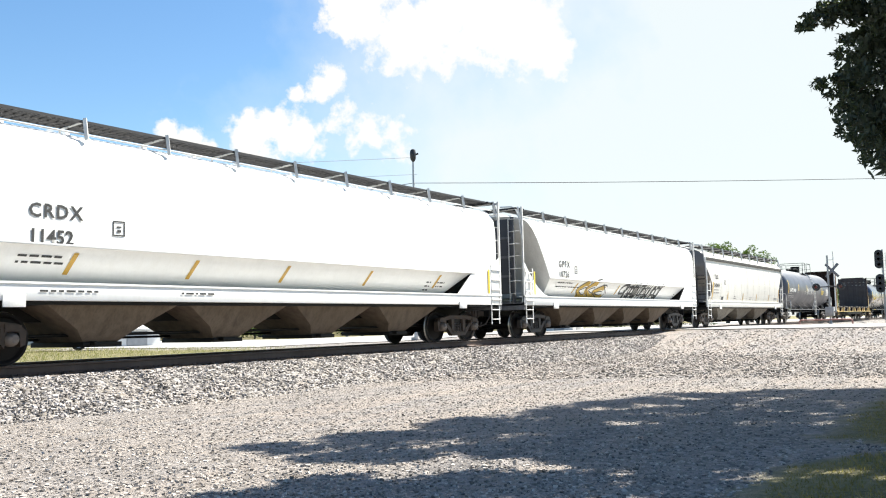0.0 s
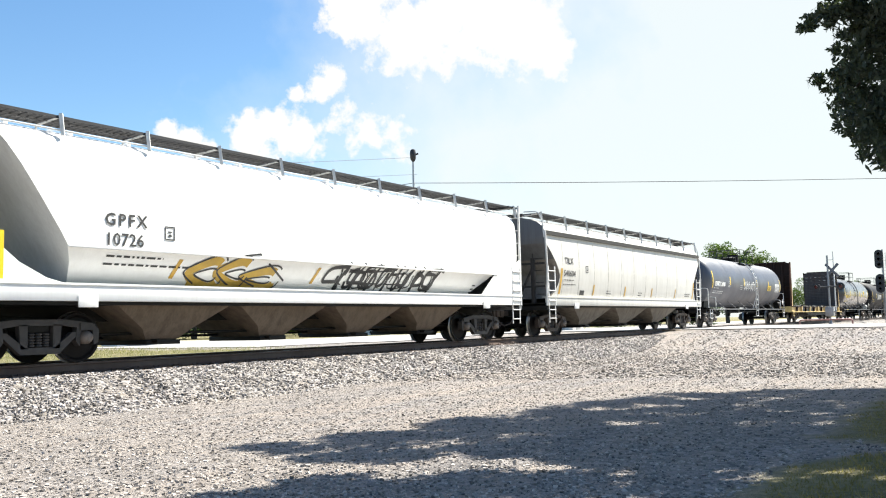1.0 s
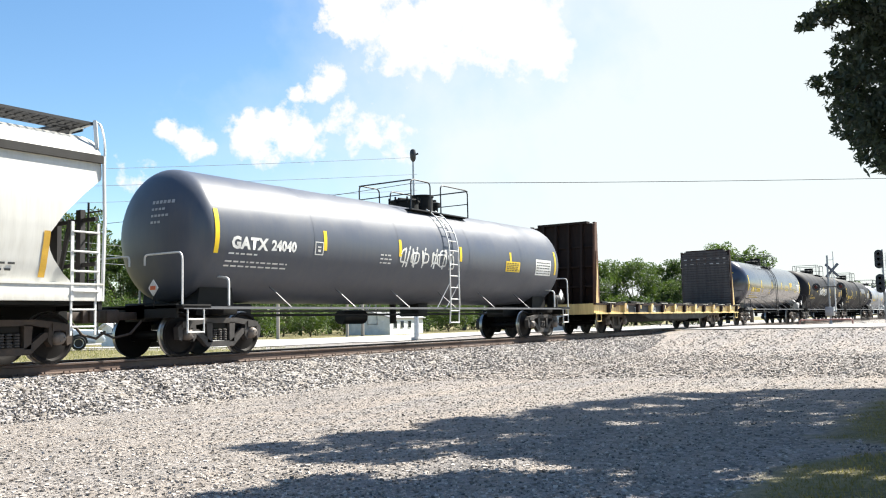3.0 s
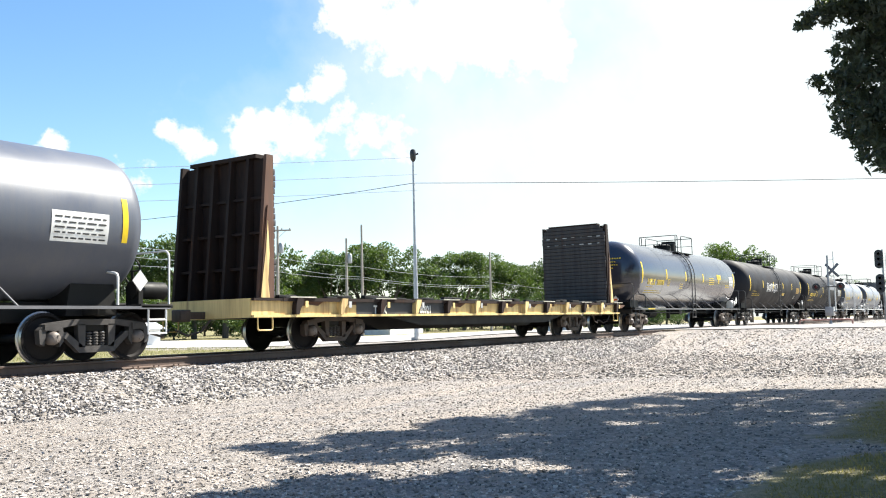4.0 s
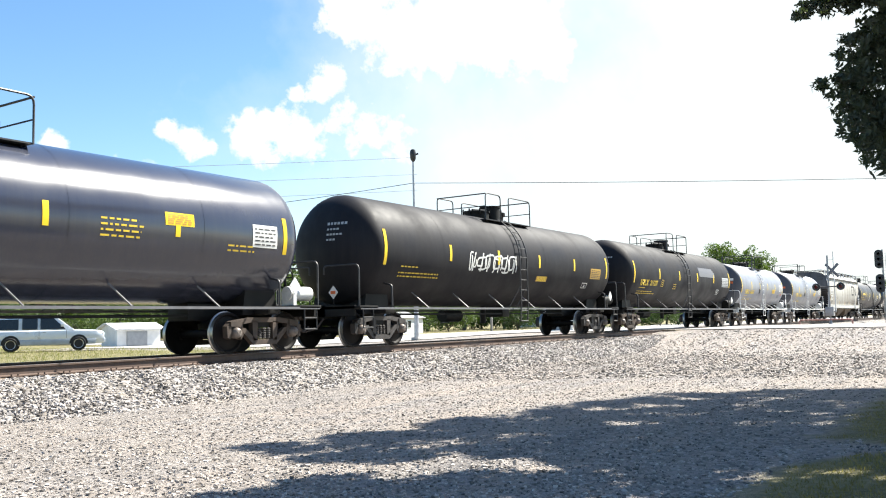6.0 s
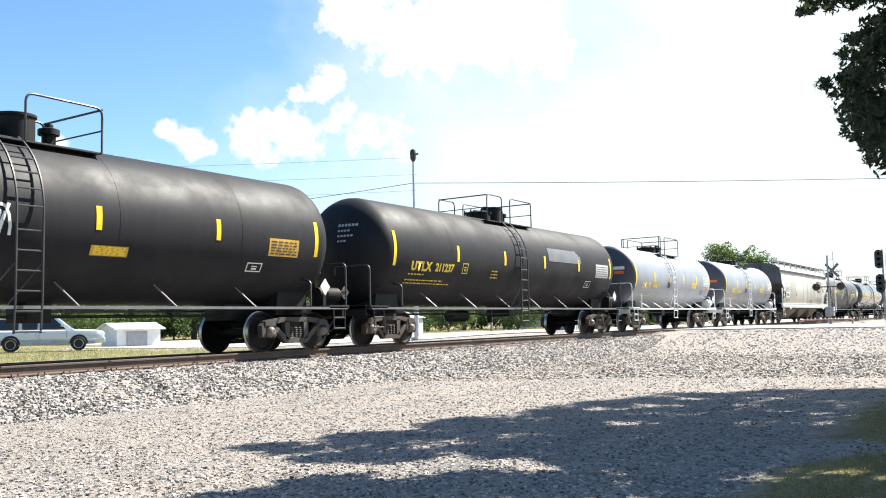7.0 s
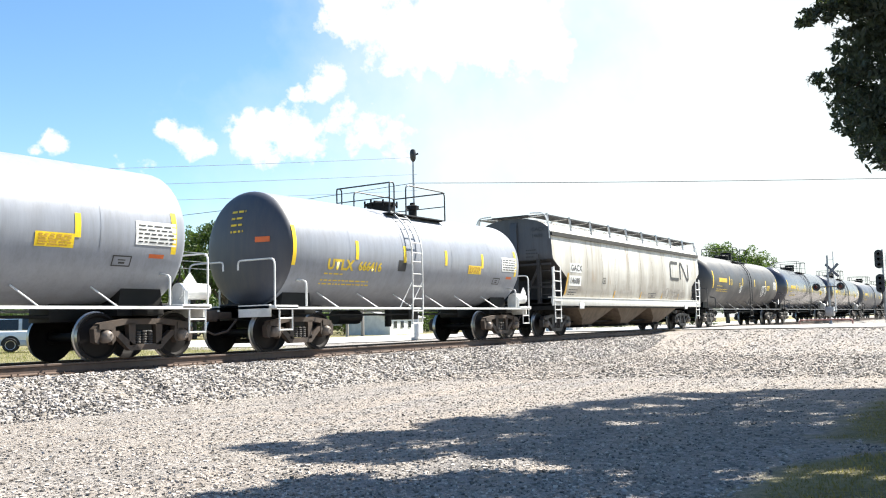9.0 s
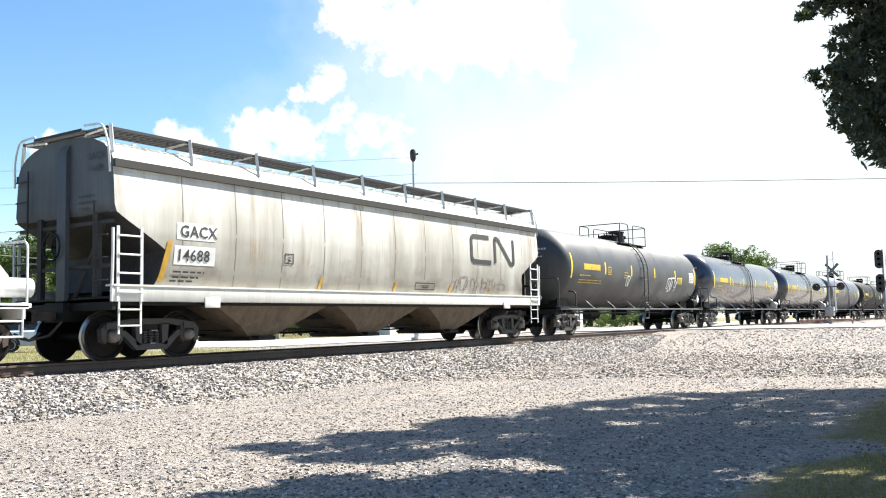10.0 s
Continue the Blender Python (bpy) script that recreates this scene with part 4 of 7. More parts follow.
    rod(bm, (end - 0.25, -0.55, 1.5), (end - 0.25, -0.55, 2.0), 0.016)
    rod(bm, (end - 0.25, -0.55, 1.75), (end - 0.25, -0.55, 1.0), 0.03)
    part("brake_wheel", bm, FRAME_BLACK, car)
    truck(car, -tr, tone)
    truck(car, tr, tone)
    return car, skin


plain_bar = plain("grey_side_bar", (0.13, 0.13, 0.14), 0.5)


def tank_marks(car, skin, cyl, zc, rng, mark, number, y_mat, strip_mat, level, placards=True, x_text=None):
    """level: height of the reporting mark above the shell's middle."""
    x = -cyl + 0.85 if x_text is None else x_text
    if mark:
        letter("lettering", mark, 0.35, x, zc + level, skin, y_mat, car, 1.1, 0.018, 1.05)
        letter("lettering", number, 0.32, x + 1.2, zc + level + 0.01, skin, y_mat, car, 1.0, 0.014)
    small_print(car, skin, rng, [(x - 0.05, zc + level - 0.14, 1.0, 1), (x - 0.1, zc + level - 0.32, 2.3, 2)], y_mat)
    if placards:
        small_print(car, skin, rng, [(-cyl * 0.3, zc + level + 0.1, 0.5, 3)], y_mat)
        box_mark(car, skin, x + 2.65, zc + level - 0.02, 0.3, 0.32, y_mat)
    for u, h in ((-cyl - 0.02, 0.48), (-cyl * 0.58, 0.24), (-cyl * 0.2, 0.23), (cyl * 0.18, 0.22), (cyl * 0.56, 0.22), (cyl - 0.25, 0.42)):
        bm = bmesh.new()
        patch(bm, skin, u, u + 0.12, zc + 0.02 - h, zc + 0.02 + h, 0, 8)
        part("reflector_strip", bm, strip_mat, car)


def placard_sheet(car, skin, x, s, w, h, mat, ink, rng):
    bm = bmesh.new()
    patch(bm, skin, x, x + w, s, s + h, 0, 5)
    sheet = part("placard", bm, mat, car)
    bm = bmesh.new()
    for i in range(5):
        u = x + 0.06
        while u < x + w - 0.12:
            k = rng.uniform(0.06, 0.2)
            patch(bm, lambda a, b: skin(a, b, 0.010), u, min(u + k, x + w - 0.06), s + h * (0.1 + 0.17 * i), s + h * (0.1 + 0.17 * i) + 0.03, 0, 1)
            u += k + 0.04
    part("small_print", bm, ink, car)
    return sheet


TANKS = "freight cars"
# slate grey tank car behind the hoppers
car, skin = tank_car("slate grey tank car with white lettering and graffiti", 8.1, 1.46, 2.60, 7.6, TANK_SLATE, TANK_SLATE, RAIL_WHITE, "grey", REFLECT, TANKS, lad=1.25)
tank_marks(car, skin, 8.1, 2.60, rng, "GATX", "24040", MARK_WHITE, REFLECT, -0.32, True, -7.65)
scrawl(car, skin, gr, -1.6, 1.2, 2.1, 2.7, 6, 0.05, MARK_WHITE)
placard_sheet(car, skin, 4.3, 2.2, 0.95, 0.34, REFLECT, MARK_BLACK, rng)
placard_sheet(car, skin, 6.4, 2.15, 1.15, 0.55, MARK_WHITE, MARK_BLACK, rng)
TRAIN.append((car, -15.9))

# black tank cars behind the flat car
car, skin = tank_car("gloss black tank car with yellow lettering", 7.5, 1.50, 2.60, 7.1, TANK_BLACK, TANK_BLACK, RAIL_BLACK, "brown", REFLECT, TANKS, lad=0.15, dish=0.76, offset=-0.75, deck=1.35)
tank_marks(car, skin, 7.5, 2.60, rng, "UTLX", "203378", MARK_YELLOW, REFLECT, -0.5, True, -6.75)
small_print(car, skin, rng, [(2.5, 2.62, 1.0, 4), (5.6, 2.3, 0.9, 2)], MARK_YELLOW)
placard_sheet(car, skin, 3.95, 2.62, 0.72, 0.26, REFLECT, REFLECT_OLD, rng)
placard_sheet(car, skin, 6.3, 2.32, 0.75, 0.5, MARK_WHITE, MARK_BLACK, rng)
strips(car, lambda x, z: Vector((x, -1.485, z)), [-6.9], 0.975, 1.01, REFLECT, 0.9)
TRAIN.append((car, 26.4))

car, skin = tank_car("matt black tank car with a white spray-painted tag", 7.5, 1.52, 2.61, 7.1, TANK_MATT, TANK_MATT, RAIL_BLACK, "grey", REFLECT, TANKS, lad=0.3, dish=0.76)
tank_marks(car, skin, 7.5, 2.60, rng, "", "", MARK_YELLOW, REFLECT, -0.35, False)
scrawl(car, skin, random.Random(3), -3.3, -0.3, 2.12, 2.72, 6, 0.055, MARK_WHITE)
placard_sheet(car, skin, 1.3, 1.92, 0.8, 0.2, REFLECT_OLD, REFLECT, rng)
placard_sheet(car, skin, 5.75, 2.15, 0.95, 0.4, REFLECT_OLD, MARK_BLACK, rng)
box_mark(car, skin, 5.2, 1.75, 0.45, 0.22, MARK_WHITE)
TRAIN.append((car, 44.95))

car, skin = tank_car("matt black tank car with a pale repainted patch", 7.5, 1.50, 2.60, 7.1, TANK_MATT, TANK_MATT, RAIL_BLACK, "brown", REFLECT, TANKS, lad=-0.05, dish=0.76)
tank_marks(car, skin, 7.5, 2.60, rng, "UTLX", "211237", MARK_YELLOW, REFLECT, -0.55)
bm = bmesh.new()
patch(bm, skin, 1.75, 4.15, 2.68, 3.17, 0, 6)
patch(bm, skin, 4.15, 4.3, 2.68, 3.06, 0, 6)
patch(bm, skin, 4.3, 4.45, 2.68, 2.97, 0, 6)
part("repainted_patch", bm, plain("pale_patch_paint", (0.13, 0.13, 0.14), 0.45), car, "rolled-on paler grey paint")
placard_sheet(car, skin, 5.85, 2.22, 1.2, 0.52, PLACARD_GREY, MARK_BLACK, rng)
box_mark(car, skin, 5.0, 1.78, 0.5, 0.27, MARK_WHITE)
TRAIN.append((car, 62.9))

# two short silver tank cars
for x, mark, num in ((78.8, "UTLX", "666417"), (92.95, "UTLX", "666416")):
    car, skin = tank_car("short silver-grey tank car, leading head coloured dark as in shade", 5.45, 1.40, 2.45, 4.85, TANK_SILVER, TANK_HEAD_SHADE, RAIL_WHITE, "brown", REFLECT, TANKS, lad=0.3, dish=0.42, offset=-0.9, deck=1.4)
    tank_marks(car, skin, 5.45, 2.45, rng, mark, num, MARK_YELLOW, REFLECT, -0.5, False, -4.6 if num.endswith("7") else -4.2)
    placard_sheet(car, skin, 2.3, 2.05, 0.75, 0.26, REFLECT, REFLECT_OLD, rng)
    placard_sheet(car, skin, 4.35, 2.2, 0.95, 0.46, MARK_WHITE, MARK_BLACK, rng)
    box_mark(car, skin, 3.9, 1.75, 0.42, 0.22, MARK_BLACK)
    bm = bmesh.new()
    patch(bm, skin, -1.3, -0.95, 2.0, 2.3, 0, 3)
    part("plate", bm, MARK_BLACK, car)
    bm = bmesh.new()
    patch(bm, skin, 4.7, 5.05, 1.95, 2.03, 0, 1)
    part("orange_mark", bm, ORANGE, car)
    # marks on the shade-coloured head
    head = lambda a, b: Vector((-5.45 - 0.42 * math.sqrt(max(0, 1 - ((a * a + (b - 2.45) ** 2) / 1.96))) - 0.02, -a, b))
    bm = bmesh.new()
    patch(bm, head, 0.55, 0.95, 2.55, 2.68, 0, 1)
    part("orange_mark", bm, ORANGE, car)
    if num.endswith("7"):
        bm = bmesh.new()
        patch(bm, head, 0.5, 0.98, 2.74, 2.88, 0, 1)
        part("plate", bm, MARK_WHITE, car)
    bm = bmesh.new()
    for i in range(4):
        bars(bm, head, rng, -0.25, 3.3 - 0.16 * i, 0.5, 1, 0.1, 0.05)
    part("small_print", bm, MARK_YELLOW if num.endswith("6") else PLACARD_GREY, car)
    TRAIN.append((car, x))

TRAIN.append((hop_cn, 109.1))
# tank cars that follow, still far off
for k, (mat, rail) in enumerate(((TANK_SHEEN, RAIL_BLACK), (TANK_BLACK, RAIL_BLACK), (TANK_BLACK, RAIL_BLACK), (TANK_SLATE, RAIL_BLACK), (TANK_MATT, RAIL_BLACK), (TANK_SLATE, RAIL_BLACK))):
    car, skin = tank_car("dark tank car far down the train" if k > 1 else "black tank car with yellow lettering and reflectors", 7.5, 1.50, 2.60, 7.1, mat, mat, rail, "grey", REFLECT, TANKS, lad=0.3, dish=0.76)
    tank_marks(car, skin, 7.5, 2.60, rng, "", "", MARK_YELLOW, REFLECT, -0.2)
    placard_sheet(car, skin, -6.4, 2.5, 1.6, 0.24, REFLECT_OLD, REFLECT, rng)
    placard_sheet(car, skin, 4.6, 2.2, 0.7, 0.32, REFLECT, MARK_BLACK, rng)
    placard_sheet(car, skin, 6.4, 2.3, 0.7, 0.5, MARK_WHITE, MARK_BLACK, rng)
    if k == 0:
        scrawl(car, skin, gr, 3.2, 4.6, 1.8, 2.5, 3, 0.06, MARK_WHITE)
        scrawl(car, skin, gr, -2.0, -1.5, 1.9, 2.4, 1, 0.06, MARK_WHITE)
    TRAIN.append((car, 128.0 + 18.3 * k))


# ---- bulkhead flat car ----
YELLOW_SILL = weathered("rust_bitten_yellow_sill", (0.722, 0.550, 0.252), (0.292, 0.155, 0.061), (0.103, 0.043, 0.026), 0.6, 0.7, 0.56)
CAP_PALE = plain("worn_pale_steel_cap", (0.50, 0.47, 0.40), 0.5, 0.2, 0.5)
def flat_car():
    car = base("bulkhead_flat_car", "rusty yellow bulkhead flat car, empty, with dark boarded bulkheads", "flat car", TANKS)
    H, tr = 10.33, 7.0
    bm = bmesh.new()
    slab(bm, -H, H, -1.5, 1.5, 1.14, 1.19)
    part("deck", bm, BULK_WOOD, car)
    for k in range(36):
        bm = bmesh.new()
        x = -H + 1.1 + k * (2 * H - 2.2) / 36
        w = (2 * H - 2.2) / 36
        slab(bm, x + 0.01, x + w - 0.01, -1.42, 1.42, 1.19, 1.235 + 0.012 * math.sin(k * 2.3))
        part("plank", bm, BULK_WOOD, car)
    for s in (-1, 1):
        bm = bmesh.new()
        slab(bm, -H, H, s * 1.46, s * 1.52, 0.80, 1.17)
        sill = part("side_sill", bm, YELLOW_SILL, car)
        for z0, z1, nm in ((0.78, 0.835, "bottom_flange"), (1.15, 1.205, "top_flange")):
            bm = bmesh.new()
            slab(bm, -H, H, s * 1.44, s * 1.60, z0, z1)
            part(nm, bm, YELLOW_CAR if z0 < 1 else DARK_RUST, sill)
        for k in range(13):
            x = min(-H + 1.35 + k * 1.578, H - 0.35)
            bm = bmesh.new()
            prism(bm, [(x - 0.09, 0.84), (x + 0.01, 0.84), (x + 0.07, 0.98), (x + 0.16, 1.08), (x + 0.18, 1.22), (x - 0.03, 1.22), (x - 0.08, 1.06)], s * 1.52, s * 1.66)
            pocket = part("stake_pocket", bm, YELLOW_SILL if k % 2 else DARK_RUST, car)
            bm = bmesh.new()
            slab(bm, x + 0.26, x + 0.36, s * 1.60, s * 1.625, 1.0, 1.15)
            part("tag_plate", bm, PLACARD_GREY if k % 2 else YELLOW_CAR, pocket)
            if k % 2 == 0:
                bm = bmesh.new()
                slab(bm, x - 0.25, x + 0.62, s * 1.50, s * 1.64, 1.222, 1.25)
                part("rail_cap", bm, CAP_PALE, pocket)
            bm = bmesh.new()
            prism(bm, [(x + 0.22, 1.03 + 0.04 * math.sin(k * 1.9)), (x + 0.45 + 0.2 * math.sin(k), 1.07), (x + 0.8, 1.04 + 0.03 * math.sin(k * 4.1)), (x + 1.0 + 0.2 * math.sin(k * 2.2), 1.145), (x + 0.22, 1.145)], s * 1.52, s * 1.524)
            part("rust_scale", bm, RUST, sill)
        for k in range(26):
            x = -H + 1.2 + k * (2 * H - 2.4) / 25 + 0.2 * math.sin(k * 3.7)
            bm = bmesh.new()
            slab(bm, x - 0.32, x + 0.25, s * 1.36, s * 1.5, 1.2, 1.29 + 0.03 * math.sin(k * 5.1), 0.015)
            part("tie_down_winch", bm, FRAME_BLACK, car)
        bm = bmesh.new()
        slab(bm, -H + 0.9, H - 0.9, s * 1.50, s * 1.61, 1.14, 1.22)
        part("rub_rail", bm, DARK_RUST, car)
    bm = bmesh.new()
    prism(bm, [(-H + 0.1, 0.78), (-tr + 1.4, 0.78), (-tr + 2.6, 0.42), (tr - 2.6, 0.42), (tr - 1.4, 0.78), (H - 0.1, 0.78), (H - 0.1, 1.13), (-H + 0.1, 1.13)], -0.42, 0.42)
    prism(bm, [(-tr + 1.5, 0.8), (-tr + 3.2, 0.52), (tr - 3.2, 0.52), (tr - 1.5, 0.8)], -1.46, -1.40)
    prism(bm, [(-tr + 1.5, 0.8), (-tr + 3.2, 0.52), (tr - 3.2, 0.52), (tr - 1.5, 0.8)], 1.40, 1.46)
    part("centre_sill", bm, FRAME_BLACK, car)
    # lettered dark panels on the sill
    sk = lambda x, z: Vector((x, -1.532, z))
    bm = bmesh.new()
    patch(bm, lambda x, z: Vector((x, -1.526, z)), -6.75, -2.75, 0.84, 1.145, 0, 1)
    part("repainted_patch", bm, plain("dark_grey_patch", (0.032, 0.034, 0.040), 0.6), car, "dark grey repainted sill panel")
    letter("lettering", "TTPX", 0.28, -6.05, 0.86, sk, MARK_WHITE, car, 1.0, 0.012, 0.8)
    letter("lettering", "80921", 0.28, -3.98, 0.86, sk, MARK_WHITE, car, 1.0, 0.012, 0.8)
    # bulkheads
    for e in (-1, 1):
        x_in, x_foot = e * (H - 0.86), e * (H - 0.30)
        top = 4.46
        for k in range(22):
            z0 = 1.24 + k * (top - 1.24) / 22
            z1 = z0 + (top - 1.24) / 22 - 0.014
            bm = bmesh.new()
            hw = 1.40 - (0.0, 0.05, 0.18)[max(0, k - 19)] + 0.016 * math.sin(k * 5.3)
            slab(bm, x_in - e * 0.012 * abs(math.sin(k * 2.7)), x_in + e * 0.09, -hw, hw, z0, z1, 0.008)
            board = part("board", bm, BULK_WOOD, car)
            # pale slabs in place of the daylight that shows through slots between boards
            if k in (16, 18):
                for q in range(-3, 4):
                    wide = 0.03 + 0.08 * abs(math.sin(q * 2.1 + k))
                    bm = bmesh.new()
                    slab(bm, x_in - e * 0.024, x_in - e * 0.012, q * 0.38 - wide, q * 0.38 + wide * 0.7, z1 - 0.035 - 0.02 * math.sin(q + k), z1 - 0.004)
                    part("slot_light", bm, PLACARD_GREY, board)
        for y in (-1.40, -0.85, -0.28, 0.28, 0.85, 1.40):
            bm = bmesh.new()
            prism(bm, [(x_in + e * 0.09, 1.2), (x_foot, 1.2), (x_in + e * 0.30, top), (x_in + e * 0.09, top)], y - 0.045, y + 0.045)
            part("post", bm, RUST if y < -1.3 and e < 0 else DARK_RUST, car)
        bm = bmesh.new()
        slab(bm, x_in + e * 0.10, x_in + e * 0.16, -1.38, 1.38, 1.2, top - 0.05)
        part("back_plate", bm, DARK_RUST, car)
        bm = bmesh.new()
        prism(bm, [(x_in, top - 0.04), (x_in + e * 0.30, top - 0.04), (x_in + e * 0.30, top + 0.05), (x_in, top + 0.05)], -1.1, 1.1)
        for z in (1.9, 2.7, 3.5):
            slab(bm, x_in + e * 0.16, x_in + e * 0.5 - e * 0.07 * z, -1.38, 1.38, z - 0.03, z + 0.03)
        part("cross_brace", bm, DARK_RUST, car)
        bm = bmesh.new()
        prism(bm, [(x_in + e * 0.20, 1.22), (x_in + e * 0.54, 1.22), (x_in + e * 0.42, 2.35), (x_in + e * 0.30, 3.3), (x_in + e * 0.22, 2.9), (x_in + e * 0.18, 1.6)], -1.475, -1.446)
        part("gusset", bm, RUST, car)
        bm = bmesh.new()
        prism(bm, [(x_in + e * 0.26, 1.22), (x_in + e * 0.53, 1.22), (x_in + e * 0.46, 1.75), (x_in + e * 0.37, 2.3), (x_in + e * 0.31, 2.95), (x_in + e * 0.26, 2.2), (x_in + e * 0.31, 1.60)], -1.485, -1.474)
        part("gusset_plate", bm, YELLOW_SILL, car)
        bm = bmesh.new()
        slab(bm, e * (H - 0.1), e * (H + 0.02), -1.5, 1.5, 0.78, 1.2)
        for s in (-1, 1):
            pipe(bm, rounded([(e * (H - 0.15), s * 1.56, 0.8), (e * (H - 0.15), s * 1.56, 0.5), (e * (H - 0.6), s * 1.56, 0.5), (e * (H - 0.6), s * 1.56, 0.8)], 0.06), 0.018)
        part("end_sill", bm, YELLOW_CAR, car)
        coupler(car, e * H, e)
        truck(car, e * tr, "brown")
    return car


TRAIN.append((flat_car(), 5.5))


# ---- ground ----
def smooth(a, b, x):
    t = min(1.0, max(0.0, (x - a) / (b - a)))
    return t * t * (3 - 2 * t)


def ground_z(x, y):
    near = -0.75 + 0.70 * smooth(31, 43, x) * (1 - smooth(60, 75, x))
    far = -0.5 + 0.45 * smooth(33, 43, x) * (1 - smooth(60, 80, x)) * (1 - smooth(6, 18, y))
    z = near + (far - near) * smooth(-1.0, 3.0, y)
    z += 0.025 * noise.noise((x * 0.35, y * 0.35, 0)) * (1 - smooth(38, 44, x))
    if y < -12.8:
        z += 0.10 * smooth(-13.2, -14.6, y)
    return z


def ground_material():
    n = Nodes("gravel_and_grass")
    sep = n.t.nodes.new("ShaderNodeSeparateXYZ")
    n.link(n.co, sep.inputs[0])
    X, Y = sep.outputs[0], sep.outputs[1]
    # gravel: three sizes of stone, dust in between
    stone = n.noise(16, kind="ShaderNodeTexVoronoi")
    v = n.t.nodes.new("ShaderNodeTexVoronoi")
    v.inputs["Scale"].default_value = 17
    n.link(n.co, v.inputs["Vector"])
    tone = n.t.nodes.new("ShaderNodeSeparateColor")
    n.link(v.outputs["Color"], tone.inputs[0])
    blot = n.noise(0.35, 5)
    mid = n.noise(2.2, 5)
    grit = n.noise(70, 3, 0.7)
    g = n.mix(n.span(tone.outputs[0], 0.0, 1.0), (0.095, 0.083, 0.076), (0.408, 0.375, 0.356))
    g = n.mix(n.span(grit, 0.35, 0.65, 0, 0.6), g, (0.204, 0.189, 0.182))
    dust = n.mix(n.span(mid, 0.35, 0.65), (0.353, 0.303, 0.261), (0.286, 0.251, 0.224))
    g = n.mix(n.span(blot, 0.4, 0.68, 0.0, 0.5), g, dust)
    lane = n.noise(1.0, 6, 0.7, (0.12, 1.4, 1))
    g = n.mix(n.span(lane, 0.45, 0.62, 0, 0.6), g, (0.340, 0.282, 0.235))
    g = n.mix(n.span(lane, 0.42, 0.3, 0, 0.6), g, (0.115, 0.107, 0.106))
    patchy = n.noise(3.0, 7, 0.75)
    g = n.mix(n.span(patchy, 0.53, 0.68, 0, 0.75), g, (0.089, 0.083, 0.084))
    # grass
    gn = n.noise(9, 5, 0.7)
    gr_c = n.mix(n.span(gn, 0.3, 0.7), (0.07, 0.07, 0.024), (0.22, 0.185, 0.08))
    gr_c = n.mix(n.span(n.noise(1.2, 4), 0.4, 0.7, 0, 0.7), gr_c, (0.25, 0.22, 0.10))
    inlet = n.calc("MULTIPLY", n.calc("SUBTRACT", 1.0, n.calc("ABSOLUTE", n.calc("SUBTRACT", X, 8.9), 0.0), True), 1.0)
    edge = n.calc("ADD", n.calc("ADD", Y, inlet), n.calc("MULTIPLY", n.calc("SUBTRACT", n.noise(1.6, 5, 0.65), 0.5), 1.1))
    m_near = n.span(edge, -13.35, -13.8)
    edge2 = n.calc("ADD", Y, n.calc("MULTIPLY", n.calc("SUBTRACT", n.noise(0.5, 4), 0.5), 3.0))
    m_far = n.calc("MULTIPLY", n.span(edge2, 2.5, 4.0), n.calc("MAXIMUM", n.span(n.calc("ADD", X, n.calc("MULTIPLY", n.noise(0.6, 3), 3.0)), 33.5, 31.5), n.span(edge2, 36, 38)))
    mask = n.calc("MAXIMUM", m_near, m_far, True)
    col = n.mix(mask, g, gr_c)
    height = n.calc("ADD", n.calc("MULTIPLY", n.calc("SUBTRACT", 1.0, v.outputs["Distance"]), 0.7), n.calc("MULTIPLY", grit, 0.5))
    return n.finish(col, 0.92, 0, height, 1.0, 0.06)


def sheet(name, xs, ys, f, mat):
    verts = [(x, y, f(x, y)) for y in ys for x in xs]
    w = len(xs)
    faces = [(j * w + i, j * w + i + 1, (j + 1) * w + i + 1, (j + 1) * w + i) for j in range(len(ys) - 1) for i in range(w - 1)]
    me = bpy.data.meshes.new(name)
    me.from_pydata(verts, [], faces)
    me.materials.append(mat)
    for p in me.polygons:
        p.use_smooth = True
    return new(name, me)


def steps(stops):
    out = []
    for (a, d), (b, _) in zip(stops, stops[1:]):
        out += list(np.arange(a, b - 1e-6, d))
    return [float(v) for v in out + [stops[-1][0]]]


GROUND = ground_material()
ground = sheet("ground", steps([(-600, 100), (-100, 20), (-20, 4), (0, 0.6), (30, 1.0), (90, 4), (150, 50), (1500, 1)]), steps([(-700, 100), (-100, 15), (-40, 4), (-20, 0.6), (4, 1.5), (44, 6), (110, 40), (1500, 1)]), ground_z, GROUND)
tagged(ground, "pale gravel lot with dry grass along its edges", "ground", kind="structure")

# ballast bed
def ballast_material():
    n = Nodes("ballast_stone")
    v = n.t.nodes.new("ShaderNodeTexVoronoi")
    v.inputs["Scale"].default_value = 15
    n.link(n.co, v.inputs["Vector"])
    tone = n.t.nodes.new("ShaderNodeSeparateColor")
    n.link(v.outputs["Color"], tone.inputs[0])
    c = n.mix(n.span(tone.outputs[0], 0, 1), (0.047, 0.043, 0.039), (0.353, 0.330, 0.318))
    c = n.mix(n.span(n.noise(1.5, 4), 0.4, 0.7, 0, 0.5), c, (0.25, 0.21, 0.17))
    return n.finish(c, 0.9, 0, n.calc("SUBTRACT", 1.0, v.outputs["Distance"]), 1.0, 0.05)


